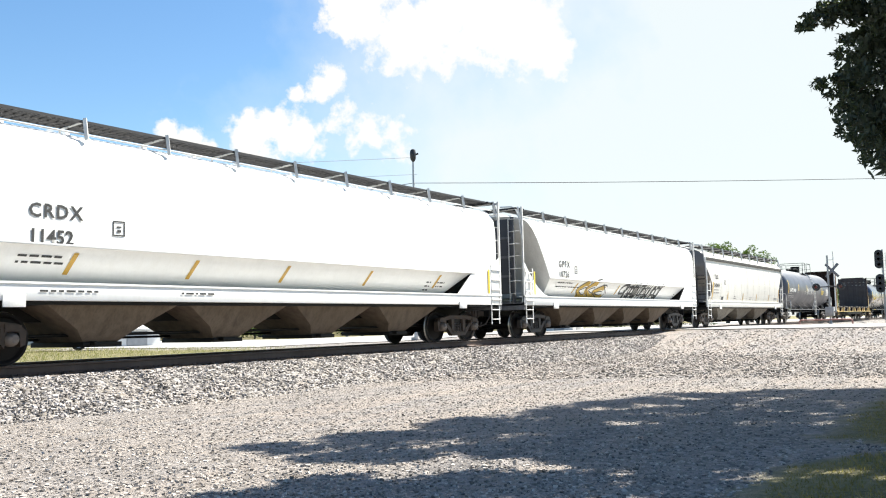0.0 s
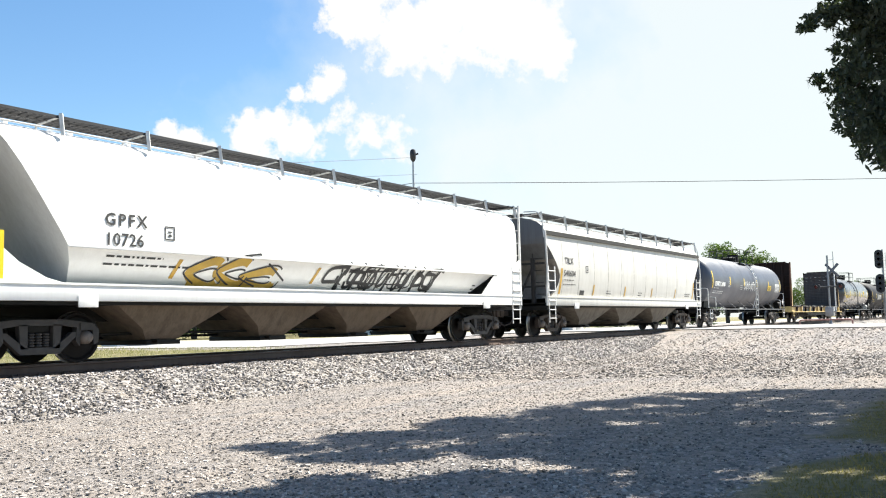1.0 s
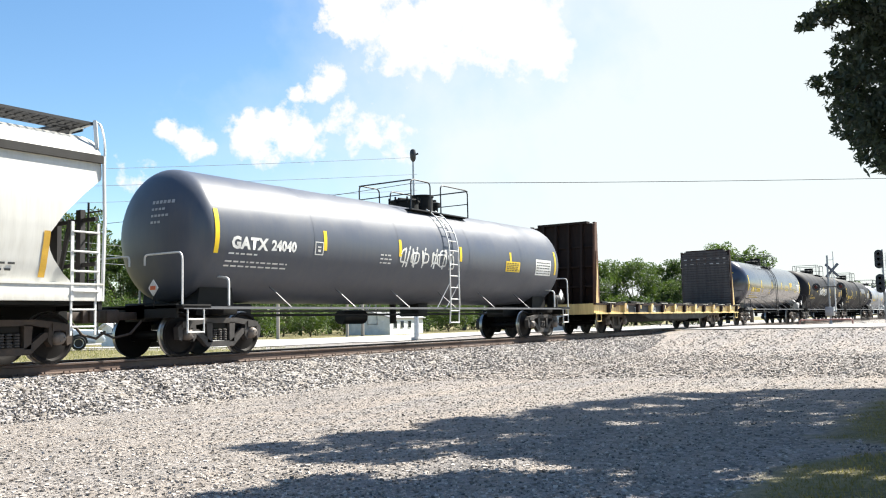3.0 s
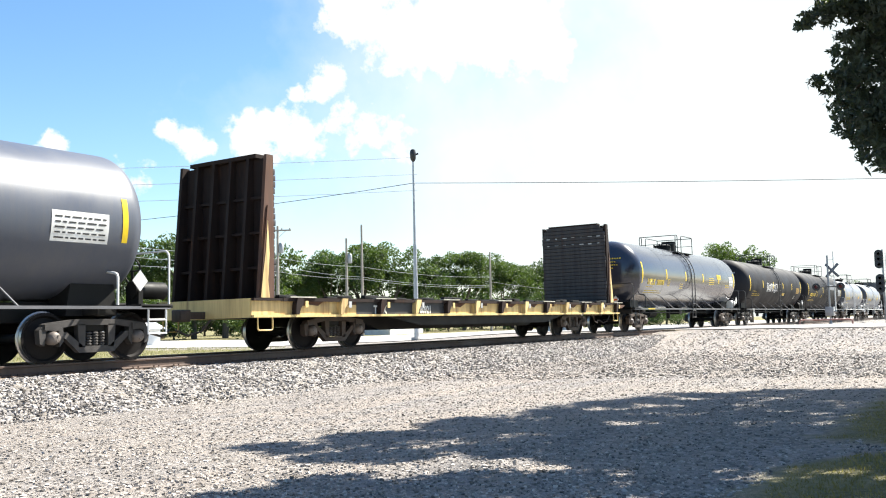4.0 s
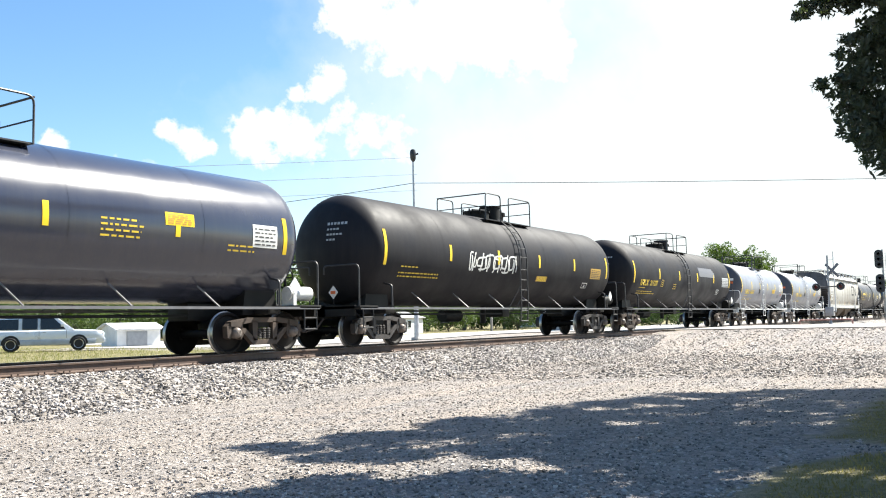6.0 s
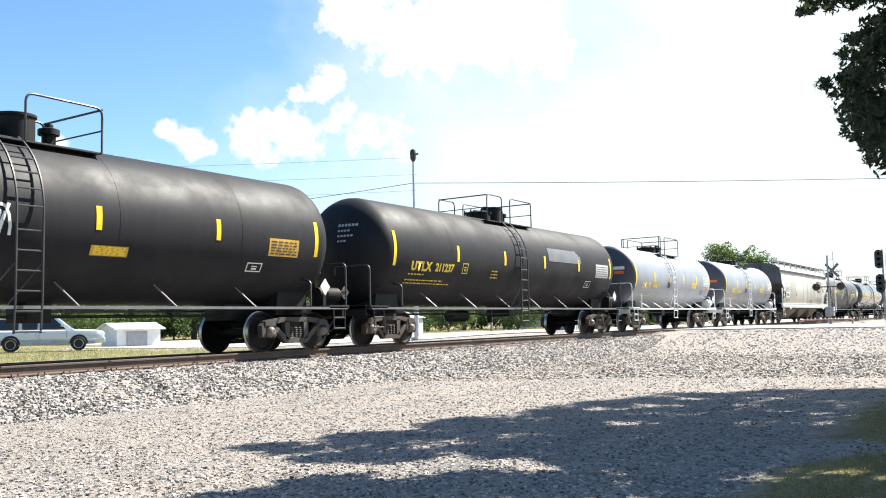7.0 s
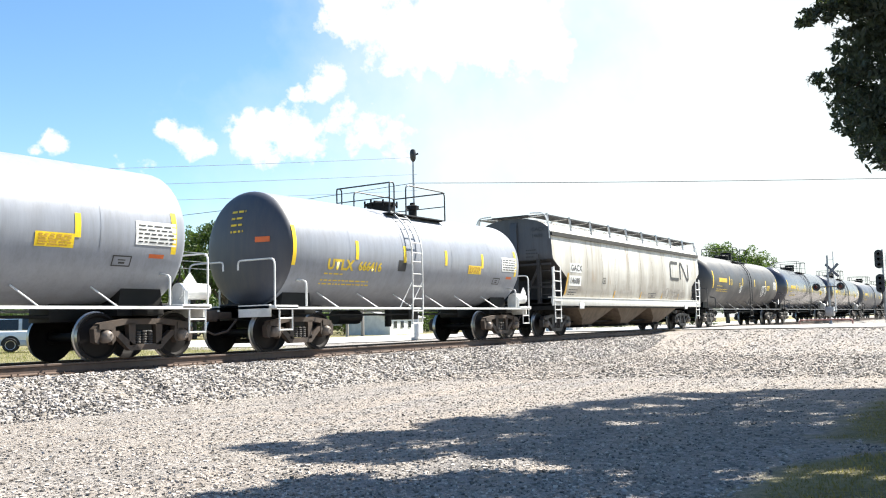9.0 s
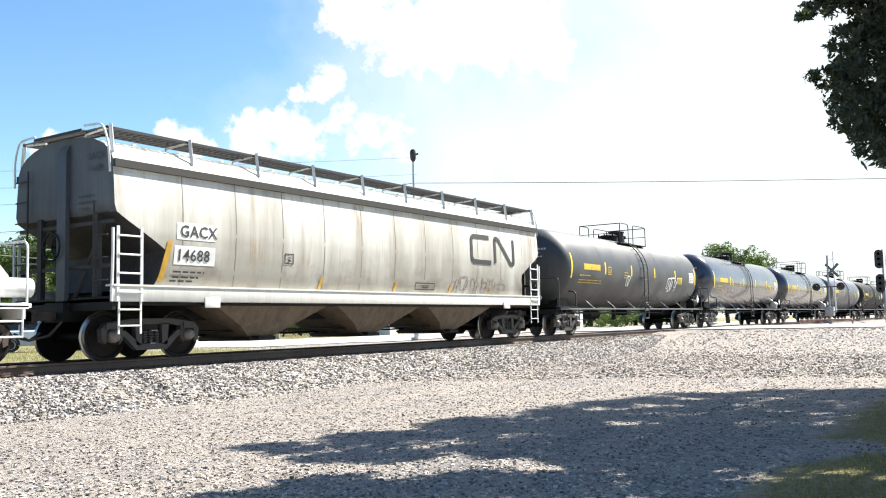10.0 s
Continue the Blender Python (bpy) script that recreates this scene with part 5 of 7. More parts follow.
BALLAST = ballast_material()
bed = [(-3.5, -0.95), (-3.1, -0.72), (-1.9, -0.24), (-1.6, -0.21), (0, -0.22), (1.6, -0.21), (1.9, -0.24), (3.0, -0.62), (3.4, -0.9)]
bm = bmesh.new()
rows = []
for x in steps([(-120, 10), (0, 0.5), (41.6, 1)]):
    rows.append([bm.verts.new((x, y, z + 0.03 * noise.noise((x * 1.3, y * 2.0, 3)))) for y, z in bed])
for a, b in zip(rows, rows[1:]):
    for i in range(len(bed) - 1):
        bm.faces.new((a[i], b[i], b[i + 1], a[i + 1]))
tagged(part("ballast_bed", bm, BALLAST, None, "", 60), "grey crushed stone ballast under the track", "ballast", kind="structure")
bm = bmesh.new()
rows = []
for x in steps([(54.4, 2), (120, 20), (700, 1)]):
    rows.append([bm.verts.new((x, y, z)) for y, z in bed])
for a, b in zip(rows, rows[1:]):
    for i in range(len(bed) - 1):
        bm.faces.new((a[i], b[i], b[i + 1], a[i + 1]))
tagged(part("ballast_bed", bm, BALLAST, None, "", 60), "grey crushed stone ballast beyond the crossing", "ballast", kind="structure")


def stone_field(name, rng, count, spot, size, mat, label):
    """Loose stones, one joined mesh."""
    r = np.random.RandomState(rng)
    cube = np.array([(x, y, z) for x in (-1, 1) for y in (-1, 1) for z in (-1, 1)], float)
    quads = np.array([(0, 1, 3, 2), (4, 6, 7, 5), (0, 4, 5, 1), (2, 3, 7, 6), (0, 2, 6, 4), (1, 5, 7, 3)])
    at = np.array([spot(r) for k in range(count)])
    big = np.array([size(r) for k in range(count)])
    p = cube[None] * big[:, None, None] * np.stack([r.uniform(0.6, 1.1, count), r.uniform(0.45, 0.9, count), r.uniform(0.35, 0.7, count)], 1)[:, None]
    p = p * r.uniform(0.5, 1.0, (count, 8, 1))
    a, b = r.uniform(0, 6.28, count)[:, None], r.uniform(-0.6, 0.6, count)[:, None]
    y, z = p[..., 1] * np.cos(b) - p[..., 2] * np.sin(b), p[..., 1] * np.sin(b) + p[..., 2] * np.cos(b)
    p = np.stack([p[..., 0] * np.cos(a) - y * np.sin(a), p[..., 0] * np.sin(a) + y * np.cos(a), z], -1) + at[:, None]
    p[..., 2] += big[:, None] * 0.15
    V = [p.reshape(-1, 3)]
    F = [(quads[None] + 8 * np.arange(count)[:, None, None]).reshape(-1, 4)]
    me = bpy.data.meshes.new(name)
    me.from_pydata(np.concatenate(V).tolist(), [], np.concatenate(F).tolist())
    me.materials.append(mat)
    return tagged(new(name, me), label, "gravel", kind="stuff")


def stone_material(name, lo, hi, warm):
    n = Nodes(name)
    isl = n.t.nodes.new("ShaderNodeNewGeometry").outputs["Random Per Island"]
    c = n.mix(n.span(isl, 0, 1), lo, hi)
    c = n.mix(n.span(n.noise(40, 3), 0.4, 0.7, 0, 0.4), c, warm)
    return n.finish(c, 0.88, 0, n.noise(120, 3), 0.3, 0.005)


def bed_z(y):
    for (y0, z0), (y1, z1) in zip(bed, bed[1:]):
        if y <= y1:
            return z0 + (z1 - z0) * (y - y0) / (y1 - y0)
    return -0.9


STONE_A = stone_material("ballast_stones", (0.031, 0.028, 0.026), (0.503, 0.468, 0.454), (0.244, 0.193, 0.151))
STONE_B = stone_material("lot_gravel", (0.051, 0.045, 0.039), (0.489, 0.440, 0.401), (0.312, 0.255, 0.204))


def on_bed(r):
    x, y = 4 + 38 * r.uniform() ** 1.3, r.uniform(-3.35, -0.95)
    return x, y, bed_z(y)


def in_track(r):
    x, y = 4 + 38 * r.uniform() ** 1.2, r.uniform(-0.7, 2.4)
    return x, y, bed_z(y)


def on_lot(r):
    while True:
        d = 5.5 + 27 * r.uniform() ** 1.7
        a = radians(r.uniform(27, 86))
        x, y = d * math.sin(a), -15.42 + d * math.cos(a)
        grassy = noise.noise((x * 1.6, y * 1.6, 5)) * 0.9 - (y + max(0.0, 1 - abs(x - 8.9)) + 13.65) * 1.8 > -0.2
        if y < -3.0 and not grassy:
            return x, y, ground_z(x, y)


stone_field("ballast_stones", 3, 26000, on_bed, lambda r: 0.017 + 0.026 * r.uniform(), STONE_A, "loose grey ballast stones on the shoulder")
stone_field("ballast_stones", 4, 5000, in_track, lambda r: 0.022 + 0.03 * r.uniform(), STONE_A, "loose grey ballast stones between the ties")
def far_lot(r):
    while True:
        d = 20 + 34 * r.uniform()
        a = radians(r.uniform(50, 86))
        x, y = d * math.sin(a), -15.42 + d * math.cos(a)
        if y < -2.6 and x < 41.8:
            return x, y, ground_z(x, y)


stone_field("lot_stones", 6, 14000, far_lot, lambda r: 0.014 + 0.034 * r.uniform() ** 2.0, STONE_B, "loose pale gravel towards the crossing")
stone_field("lot_stones", 5, 52000, on_lot, lambda r: 0.006 + 0.019 * r.uniform() ** 2.2, STONE_B, "loose pale gravel scattered over the lot")

# ---- track ----
track = base("railway_track", "worn railway track on wooden ties", "railway track", kind="structure")
RAIL_RUST = weathered("rusty_rail_web", (0.105, 0.068, 0.052), (0.05, 0.034, 0.028), None, 0.7, 0.6)
prof = [(-0.075, -0.185), (0.075, -0.185), (0.075, -0.17), (0.012, -0.15), (0.009, -0.045), (0.037, -0.035), (0.037, -0.005), (0.03, 0.0), (-0.03, 0.0), (-0.037, -0.005), (-0.037, -0.035), (-0.009, -0.045), (-0.012, -0.15), (-0.075, -0.17)]
for yc in (-0.755, 0.755):
    bm = bmesh.new()
    ends = []
    for x in (-150, 700):
        ends.append([bm.verts.new((x, yc + y, z)) for y, z in prof])
    for i in range(len(prof)):
        j = (i + 1) % len(prof)
        bm.faces.new((ends[0][i], ends[0][j], ends[1][j], ends[1][i]))
    bm.faces.new(ends[0])
    bm.faces.new(ends[1])
    me = mesh_of("rail", bm, RAIL_RUST, 0)
    me.materials.append(TREAD)
    for p in me.polygons:
        if p.center.z > -0.003 and abs(p.normal.z) > 0.9:
            p.material_index = 1
    part("rail", me, None, track, "rust-brown rail with a bright running surface")
TIE = weathered("grey_brown_tie_wood", (0.16, 0.12, 0.09), (0.07, 0.05, 0.04), None, 0.9, 0.7)
tie_rng = random.Random(8)
bm = bmesh.new()
slab(bm, -0.115, 0.115, -1.3, 1.3, -0.36, -0.19, 0.012)
tie_me = mesh_of("tie", bm, TIE, 0)
bm = bmesh.new()
slab(bm, -0.1, 0.1, -0.18, 0.18, -0.192, -0.172)
for dx in (-0.06, 0.06):
    for dy in (-0.1, 0.1):
        rod(bm, (dx, dy, -0.18), (dx, dy, -0.14), 0.014, 6)
plate_me = mesh_of("tie_plate", bm, RAIL_RUST, 0)
for k in range(78):
    t = part("tie", tie_me, None, track)
    x = 3.2 + k * 0.495
    t.location, t.rotation_euler = (x + tie_rng.uniform(-0.03, 0.03), tie_rng.uniform(-0.06, 0.06), tie_rng.uniform(-0.01, 0.012)), (0, 0, radians(tie_rng.uniform(-1.5, 1.5)))
    for yc in (-0.755, 0.755):
        q = part("tie_plate", plate_me, None, track)
        q.location = (x, yc, 0)

# ---- crossing road and the paved yard beyond ----
PAVE = Nodes("pale_worn_asphalt")
c = PAVE.mix(PAVE.span(PAVE.noise(0.7, 5), 0.3, 0.7), (0.310, 0.301, 0.291), (0.413, 0.400, 0.383))
c = PAVE.mix(PAVE.span(PAVE.noise(60, 3), 0.35, 0.65, 0, 0.35), c, (0.28, 0.27, 0.26))
PAVE_MAT = PAVE.finish(c, 0.85, 0, PAVE.noise(90, 3), 0.4, 0.006)
ys = steps([(-120, 10), (-20, 1.5), (-1.0, 1)])
road = sheet("road", [42.4, 45, 48, 51, 54], ys, lambda x, y: max(ground_z(x, y), -0.06) + 0.045 - 0.02 * smooth(-3, -20, y), PAVE_MAT)
tagged(road, "pale worn asphalt road leading over the crossing", "road", kind="structure")
road = sheet("road", [42.4, 45, 48, 51, 54], steps([(1.0, 1.5), (20, 10), (130, 1)]), lambda x, y: max(ground_z(x, y), -0.5) + 0.04, PAVE_MAT)
tagged(road, "pale worn asphalt road beyond the crossing", "road", kind="structure")
yard = sheet("pavement", steps([(33.5, 2), (80, 10), (420, 1)]), steps([(19, 2), (36, 1)]), lambda x, y: max(ground_z(x, y), -0.5) + 0.03, PAVE_MAT)
tagged(yard, "sunlit pale paved street beside the railway", "pavement", kind="structure")
PANEL = weathered("crossing_timber", (0.20, 0.155, 0.11), (0.09, 0.07, 0.05), None, 0.85, 0.6)
crossing = base("crossing_panels", "weathered timber panels laid between the rails at the crossing", "level crossing", kind="structure")
for y0, y1 in ((-1.5, -0.82), (-0.66, -0.02), (0.02, 0.66), (0.82, 1.5)):
    for k in range(5):
        bm = bmesh.new()
        slab(bm, 41.4 + 2.55 * k, 41.4 + 2.55 * k + 2.52, y0, y1, -0.2, -0.012 - 0.004 * (k % 2), 0.01)
        part("panel", bm, PANEL, crossing)


# ---- crossing signals ----
POST_GREY = plain("galvanised_post", (0.35, 0.36, 0.37), 0.5, 0.4)
DARK_METAL = plain("dark_signal_paint", (0.025, 0.026, 0.03), 0.5)
LENS = plain("dark_red_lens", (0.10, 0.012, 0.012), 0.15)
WHITE_PAINT = plain("white_paint", (0.72, 0.72, 0.70), 0.5)

SIGN_BACK = plain("bare_sign_back", (0.16, 0.165, 0.18), 0.6, 0.2)
sig = base("crossing_signal", "crossing signal mast with crossbuck and flashing lamps", "crossing signal")
sig.location = (62.4, -4.9, -0.3)
bm = bmesh.new()
rod(bm, (0, 0, 0), (0, 0, 4.75), 0.06, 10)
lathe(bm, [(0.22, 0.0), (0.22, 0.12), (0.1, 0.3), (0.06, 0.6)], 12, (0, 0, 0), "Z")
part("mast", bm, POST_GREY, sig)
for a in (-45, 45):
    bm = bmesh.new()
    slab(bm, -0.02, 0.02, -0.61, 0.61, -0.085, 0.085, 0.005)
    ob = part("crossbuck_blade", bm, SIGN_BACK, sig)
    ob.matrix_local = pose(-0.09 - 0.02 * (a > 0), -0.28, 3.75, 0, 0, -18) @ pose(0, 0, 0, a, 0, 0)
bm = bmesh.new()
rod(bm, (-0.1, -0.85, 2.68), (-0.1, 0.85, 2.68), 0.04)
rod(bm, (0, 0, 2.68), (-0.1, 0, 2.68), 0.06)
part("lamp_arm", bm, DARK_METAL, sig)
for y in (-0.75, 0.75):
    for d in (-1, 1):
        bm = bmesh.new()
        lathe(bm, [(0.02, d * 0.02), (0.25, d * 0.02), (0.25, d * 0.05), (0.12, d * 0.06)], 20, (-0.1, y, 2.68), "X")
        ob = part("lamp_shield", bm, DARK_METAL, sig)
        bm = bmesh.new()
        lathe(bm, [(0.02, d * 0.07), (0.11, d * 0.065), (0.11, d * 0.05)], 16, (-0.1, y, 2.68), "X")
        part("lens", bm, LENS, ob)
        bm = bmesh.new()
        for k in range(8):
            a0, a1 = radians(20 + k * 17.5), radians(20 + (k + 1) * 17.5)
            q = [(-0.1 + d * u, y + 0.13 * math.cos(t), 2.68 + 0.13 * math.sin(t)) for u, t in ((0.05, a0), (0.32, a0), (0.32, a1), (0.05, a1))]
            bm.faces.new([bm.verts.new(p) for p in q])
        bmesh.ops.solidify(bm, geom=bm.faces[:], thickness=0.01)
        part("hood", bm, DARK_METAL, ob)
bm = bmesh.new()
slab(bm, -0.3, 0.3, -0.25, 0.25, 0.75, 1.35, 0.02)
rod(bm, (0, 0.3, 1.05), (0, -0.4, 1.05), 0.07, 10)
part("gate_drive", bm, POST_GREY, sig)
bm = bmesh.new()
slab(bm, -0.04, 0.04, -0.4, -0.34, 1.0, 5.0)
part("gate_arm", bm, WHITE_PAINT, sig)
bm = bmesh.new()
rod(bm, (0, 0, 4.45), (0, -0.35, 4.45), 0.02)
part("bell_bracket", bm, POST_GREY, sig)
guard = base("guard_rail", "faded red pipe guard rail beside the signal", "guard rail")
bm = bmesh.new()
pipe(bm, rounded([(61.2, -3.2, -0.5), (61.2, -3.2, 0.22), (61.2, -6.4, 0.22), (61.2, -6.4, -0.5)], 0.15), 0.05, 8)
part("rail_pipe", bm, plain("faded_red_paint", (0.42, 0.22, 0.19), 0.6), guard)

rsig = base("railway_signal", "tall railway signal mast with two dark lamp heads", "railway signal")
rsig.location = (99.7, -3.55, -0.5)
bm = bmesh.new()
rod(bm, (0.35, -0.3, 0), (0.35, -0.3, 7.6), 0.08, 10)
for z in np.arange(0.5, 7.2, 0.35):
    rod(bm, (0.6, -0.55, z), (0.6, -0.15, z), 0.015)
for y in (-0.55, -0.15):
    rod(bm, (0.6, y, 0.3), (0.6, y, 7.3), 0.02)
part("mast", bm, POST_GREY, rsig)
for z in (6.6, 4.1):
    bm = bmesh.new()
    o = [(0.42 * math.cos(a), 0.55 * (1 if math.sin(a) > 0 else -1) + 0.42 * math.sin(a)) for a in np.linspace(0, 2 * math.pi, 24, endpoint=False)]
    u = [bm.verts.new((-0.02, y, z + w)) for y, w in o]
    v = [bm.verts.new((0.03, y, z + w)) for y, w in o]
    bm.faces.new(u)
    bm.faces.new(v[::-1])
    for i in range(len(o)):
        j = (i + 1) % len(o)
        bm.faces.new((u[j], u[i], v[i], v[j]))
    slab(bm, 0.03, 0.3, -0.2, 0.2, z - 0.7, z + 0.7, 0.03)
    head_ob = part("signal_head", bm, DARK_METAL, rsig)
    for dz in (-0.55, 0, 0.55):
        bm = bmesh.new()
        lathe(bm, [(0.13, -0.02), (0.14, -0.3), (0.15, -0.3), (0.145, -0.02)], 14, (0, 0, z + dz), "X")
        part("hood", bm, DARK_METAL, head_ob)
    bm = bmesh.new()
    rod(bm, (0.2, 0, z), (0.35, -0.3, z), 0.05)
    part("bracket", bm, POST_GREY, rsig)

hut = base("signal_bungalow", "small white metal equipment hut by the crossing", "equipment hut")
hut.location, hut.rotation_euler = (50.3, 8.6, -0.4), (0, 0, radians(4))
bm = bmesh.new()
slab(bm, -0.9, 0.9, -0.9, 0.9, 0.12, 1.62, 0.02)
part("body", bm, WHITE_PAINT, hut)
bm = bmesh.new()
slab(bm, -1.0, 1.0, -1.0, 1.0, 1.62, 1.72, 0.02)
part("roof", bm, POST_GREY, hut)
bm = bmesh.new()
slab(bm, -0.92, -0.9, -0.35, 0.35, 0.2, 1.5)
slab(bm, -0.3, 0.4, -0.925, -0.9, 0.2, 1.5)
part("door", bm, POST_GREY, hut)
bm = bmesh.new()
slab(bm, -0.8, 0.8, -0.8, 0.8, -0.1, 0.12)
part("foundation", bm, PAVE_MAT, hut)

# ---- buildings beyond ----
SIDING = Nodes("white_siding")
c = SIDING.mix(SIDING.span(SIDING.noise(2, 4), 0.3, 0.7), (0.60, 0.60, 0.58), (0.76, 0.76, 0.74))
SIDING = SIDING.finish(c, 0.6, 0, SIDING.noise(1.0, 2, 0.5, (0.1, 0.1, 40)), 0.4, 0.02)
ROOFING = plain("grey_roofing", (0.30, 0.30, 0.31), 0.8)
ROOF_WHITE = plain("white_sheet_roof", (0.70, 0.71, 0.72), 0.45)
PANE = plain("dark_window_glass", (0.02, 0.025, 0.03), 0.08)


def house(name, label, x, y, turn, w, d, h, ridge, roof_mat, windows, z=-0.5):
    ob = base(name, label, "building")
    ob.location, ob.rotation_euler = (x, y, z), (0, 0, radians(turn))
    bm = bmesh.new()
    slab(bm, -w / 2, w / 2, -d / 2, d / 2, 0, h)
    prism(bm, [(-w / 2 + 0.01, h), (w / 2 - 0.01, h), (w / 2 - 0.01, h + 0.02), (-w / 2 + 0.01, h + 0.02)], -d / 2, d / 2)
    for e in (-1, 1):
        v = [bm.verts.new(p) for p in ((e * w / 2, -d / 2, h), (e * w / 2, d / 2, h), (e * w / 2, 0, ridge - 0.04))]
        bm.faces.new(v)
    part("wall", bm, SIDING, ob, "", 0)
    bm = bmesh.new()
    for s in (-1, 1):
        q = [(-w / 2 - 0.25, s * (d / 2 + 0.3), h - 0.12), (w / 2 + 0.25, s * (d / 2 + 0.3), h - 0.12), (w / 2 + 0.25, 0, ridge), (-w / 2 - 0.25, 0, ridge)]
        bm.faces.new([bm.verts.new(p) for p in q])
    bmesh.ops.remove_doubles(bm, verts=bm.verts, dist=1e-4)
    bmesh.ops.solidify(bm, geom=bm.faces[:], thickness=0.08)
    part("roof", bm, roof_mat, ob, "", 0)
    for wx, wz, ww, wh, is_door in windows:
        bm = bmesh.new()
        slab(bm, wx - ww / 2 - 0.06, wx + ww / 2 + 0.06, -d / 2 - 0.05, -d / 2 - 0.01, wz - 0.06, wz + wh + 0.06)
        win = part("door" if is_door else "window", bm, WHITE_PAINT if not is_door else POST_GREY, ob)
        bm = bmesh.new()
        slab(bm, wx - ww / 2, wx + ww / 2, -d / 2 - 0.07, -d / 2 - 0.05, wz, wz + wh)
        part("pane", bm, PANE if not is_door else POST_GREY, win)
    return ob


house("shed", "small white shed with a white sheet roof", 38.4, 35.4, -14, 3.0, 2.6, 1.25, 1.55, ROOF_WHITE, [(-0.15, 0.05, 1.3, 0.85, True)], -0.45)
house("bungalow_house", "white bungalow with a grey roof beyond the street", 94.0, 54.0, 30, 8.0, 6.0, 2.3, 3.9, ROOFING, [(-2.4, 0.9, 1.0, 1.1, False), (0.2, 0.1, 1.0, 2.0, True), (2.5, 0.9, 1.2, 1.1, False)])
house("garage_building", "long low white building with small windows", 78.0, 43.5, 12, 9.0, 5.0, 1.9, 2.6, ROOFING, [(-3.2, 0.7, 0.8, 0.7, False), (-1.4, 0.7, 0.8, 0.7, False), (0.6, 0.7, 0.8, 0.7, False), (2.8, 0.1, 0.9, 1.7, True)])
house("warehouse_building", "low pale building half hidden by trees", 150.0, 62.0, 25, 14.0, 7.0, 2.6, 3.8, ROOFING, [(-4, 0.9, 1.2, 1.0, False), (0, 0.9, 1.2, 1.0, False), (4, 0.2, 1.2, 2.0, True)])

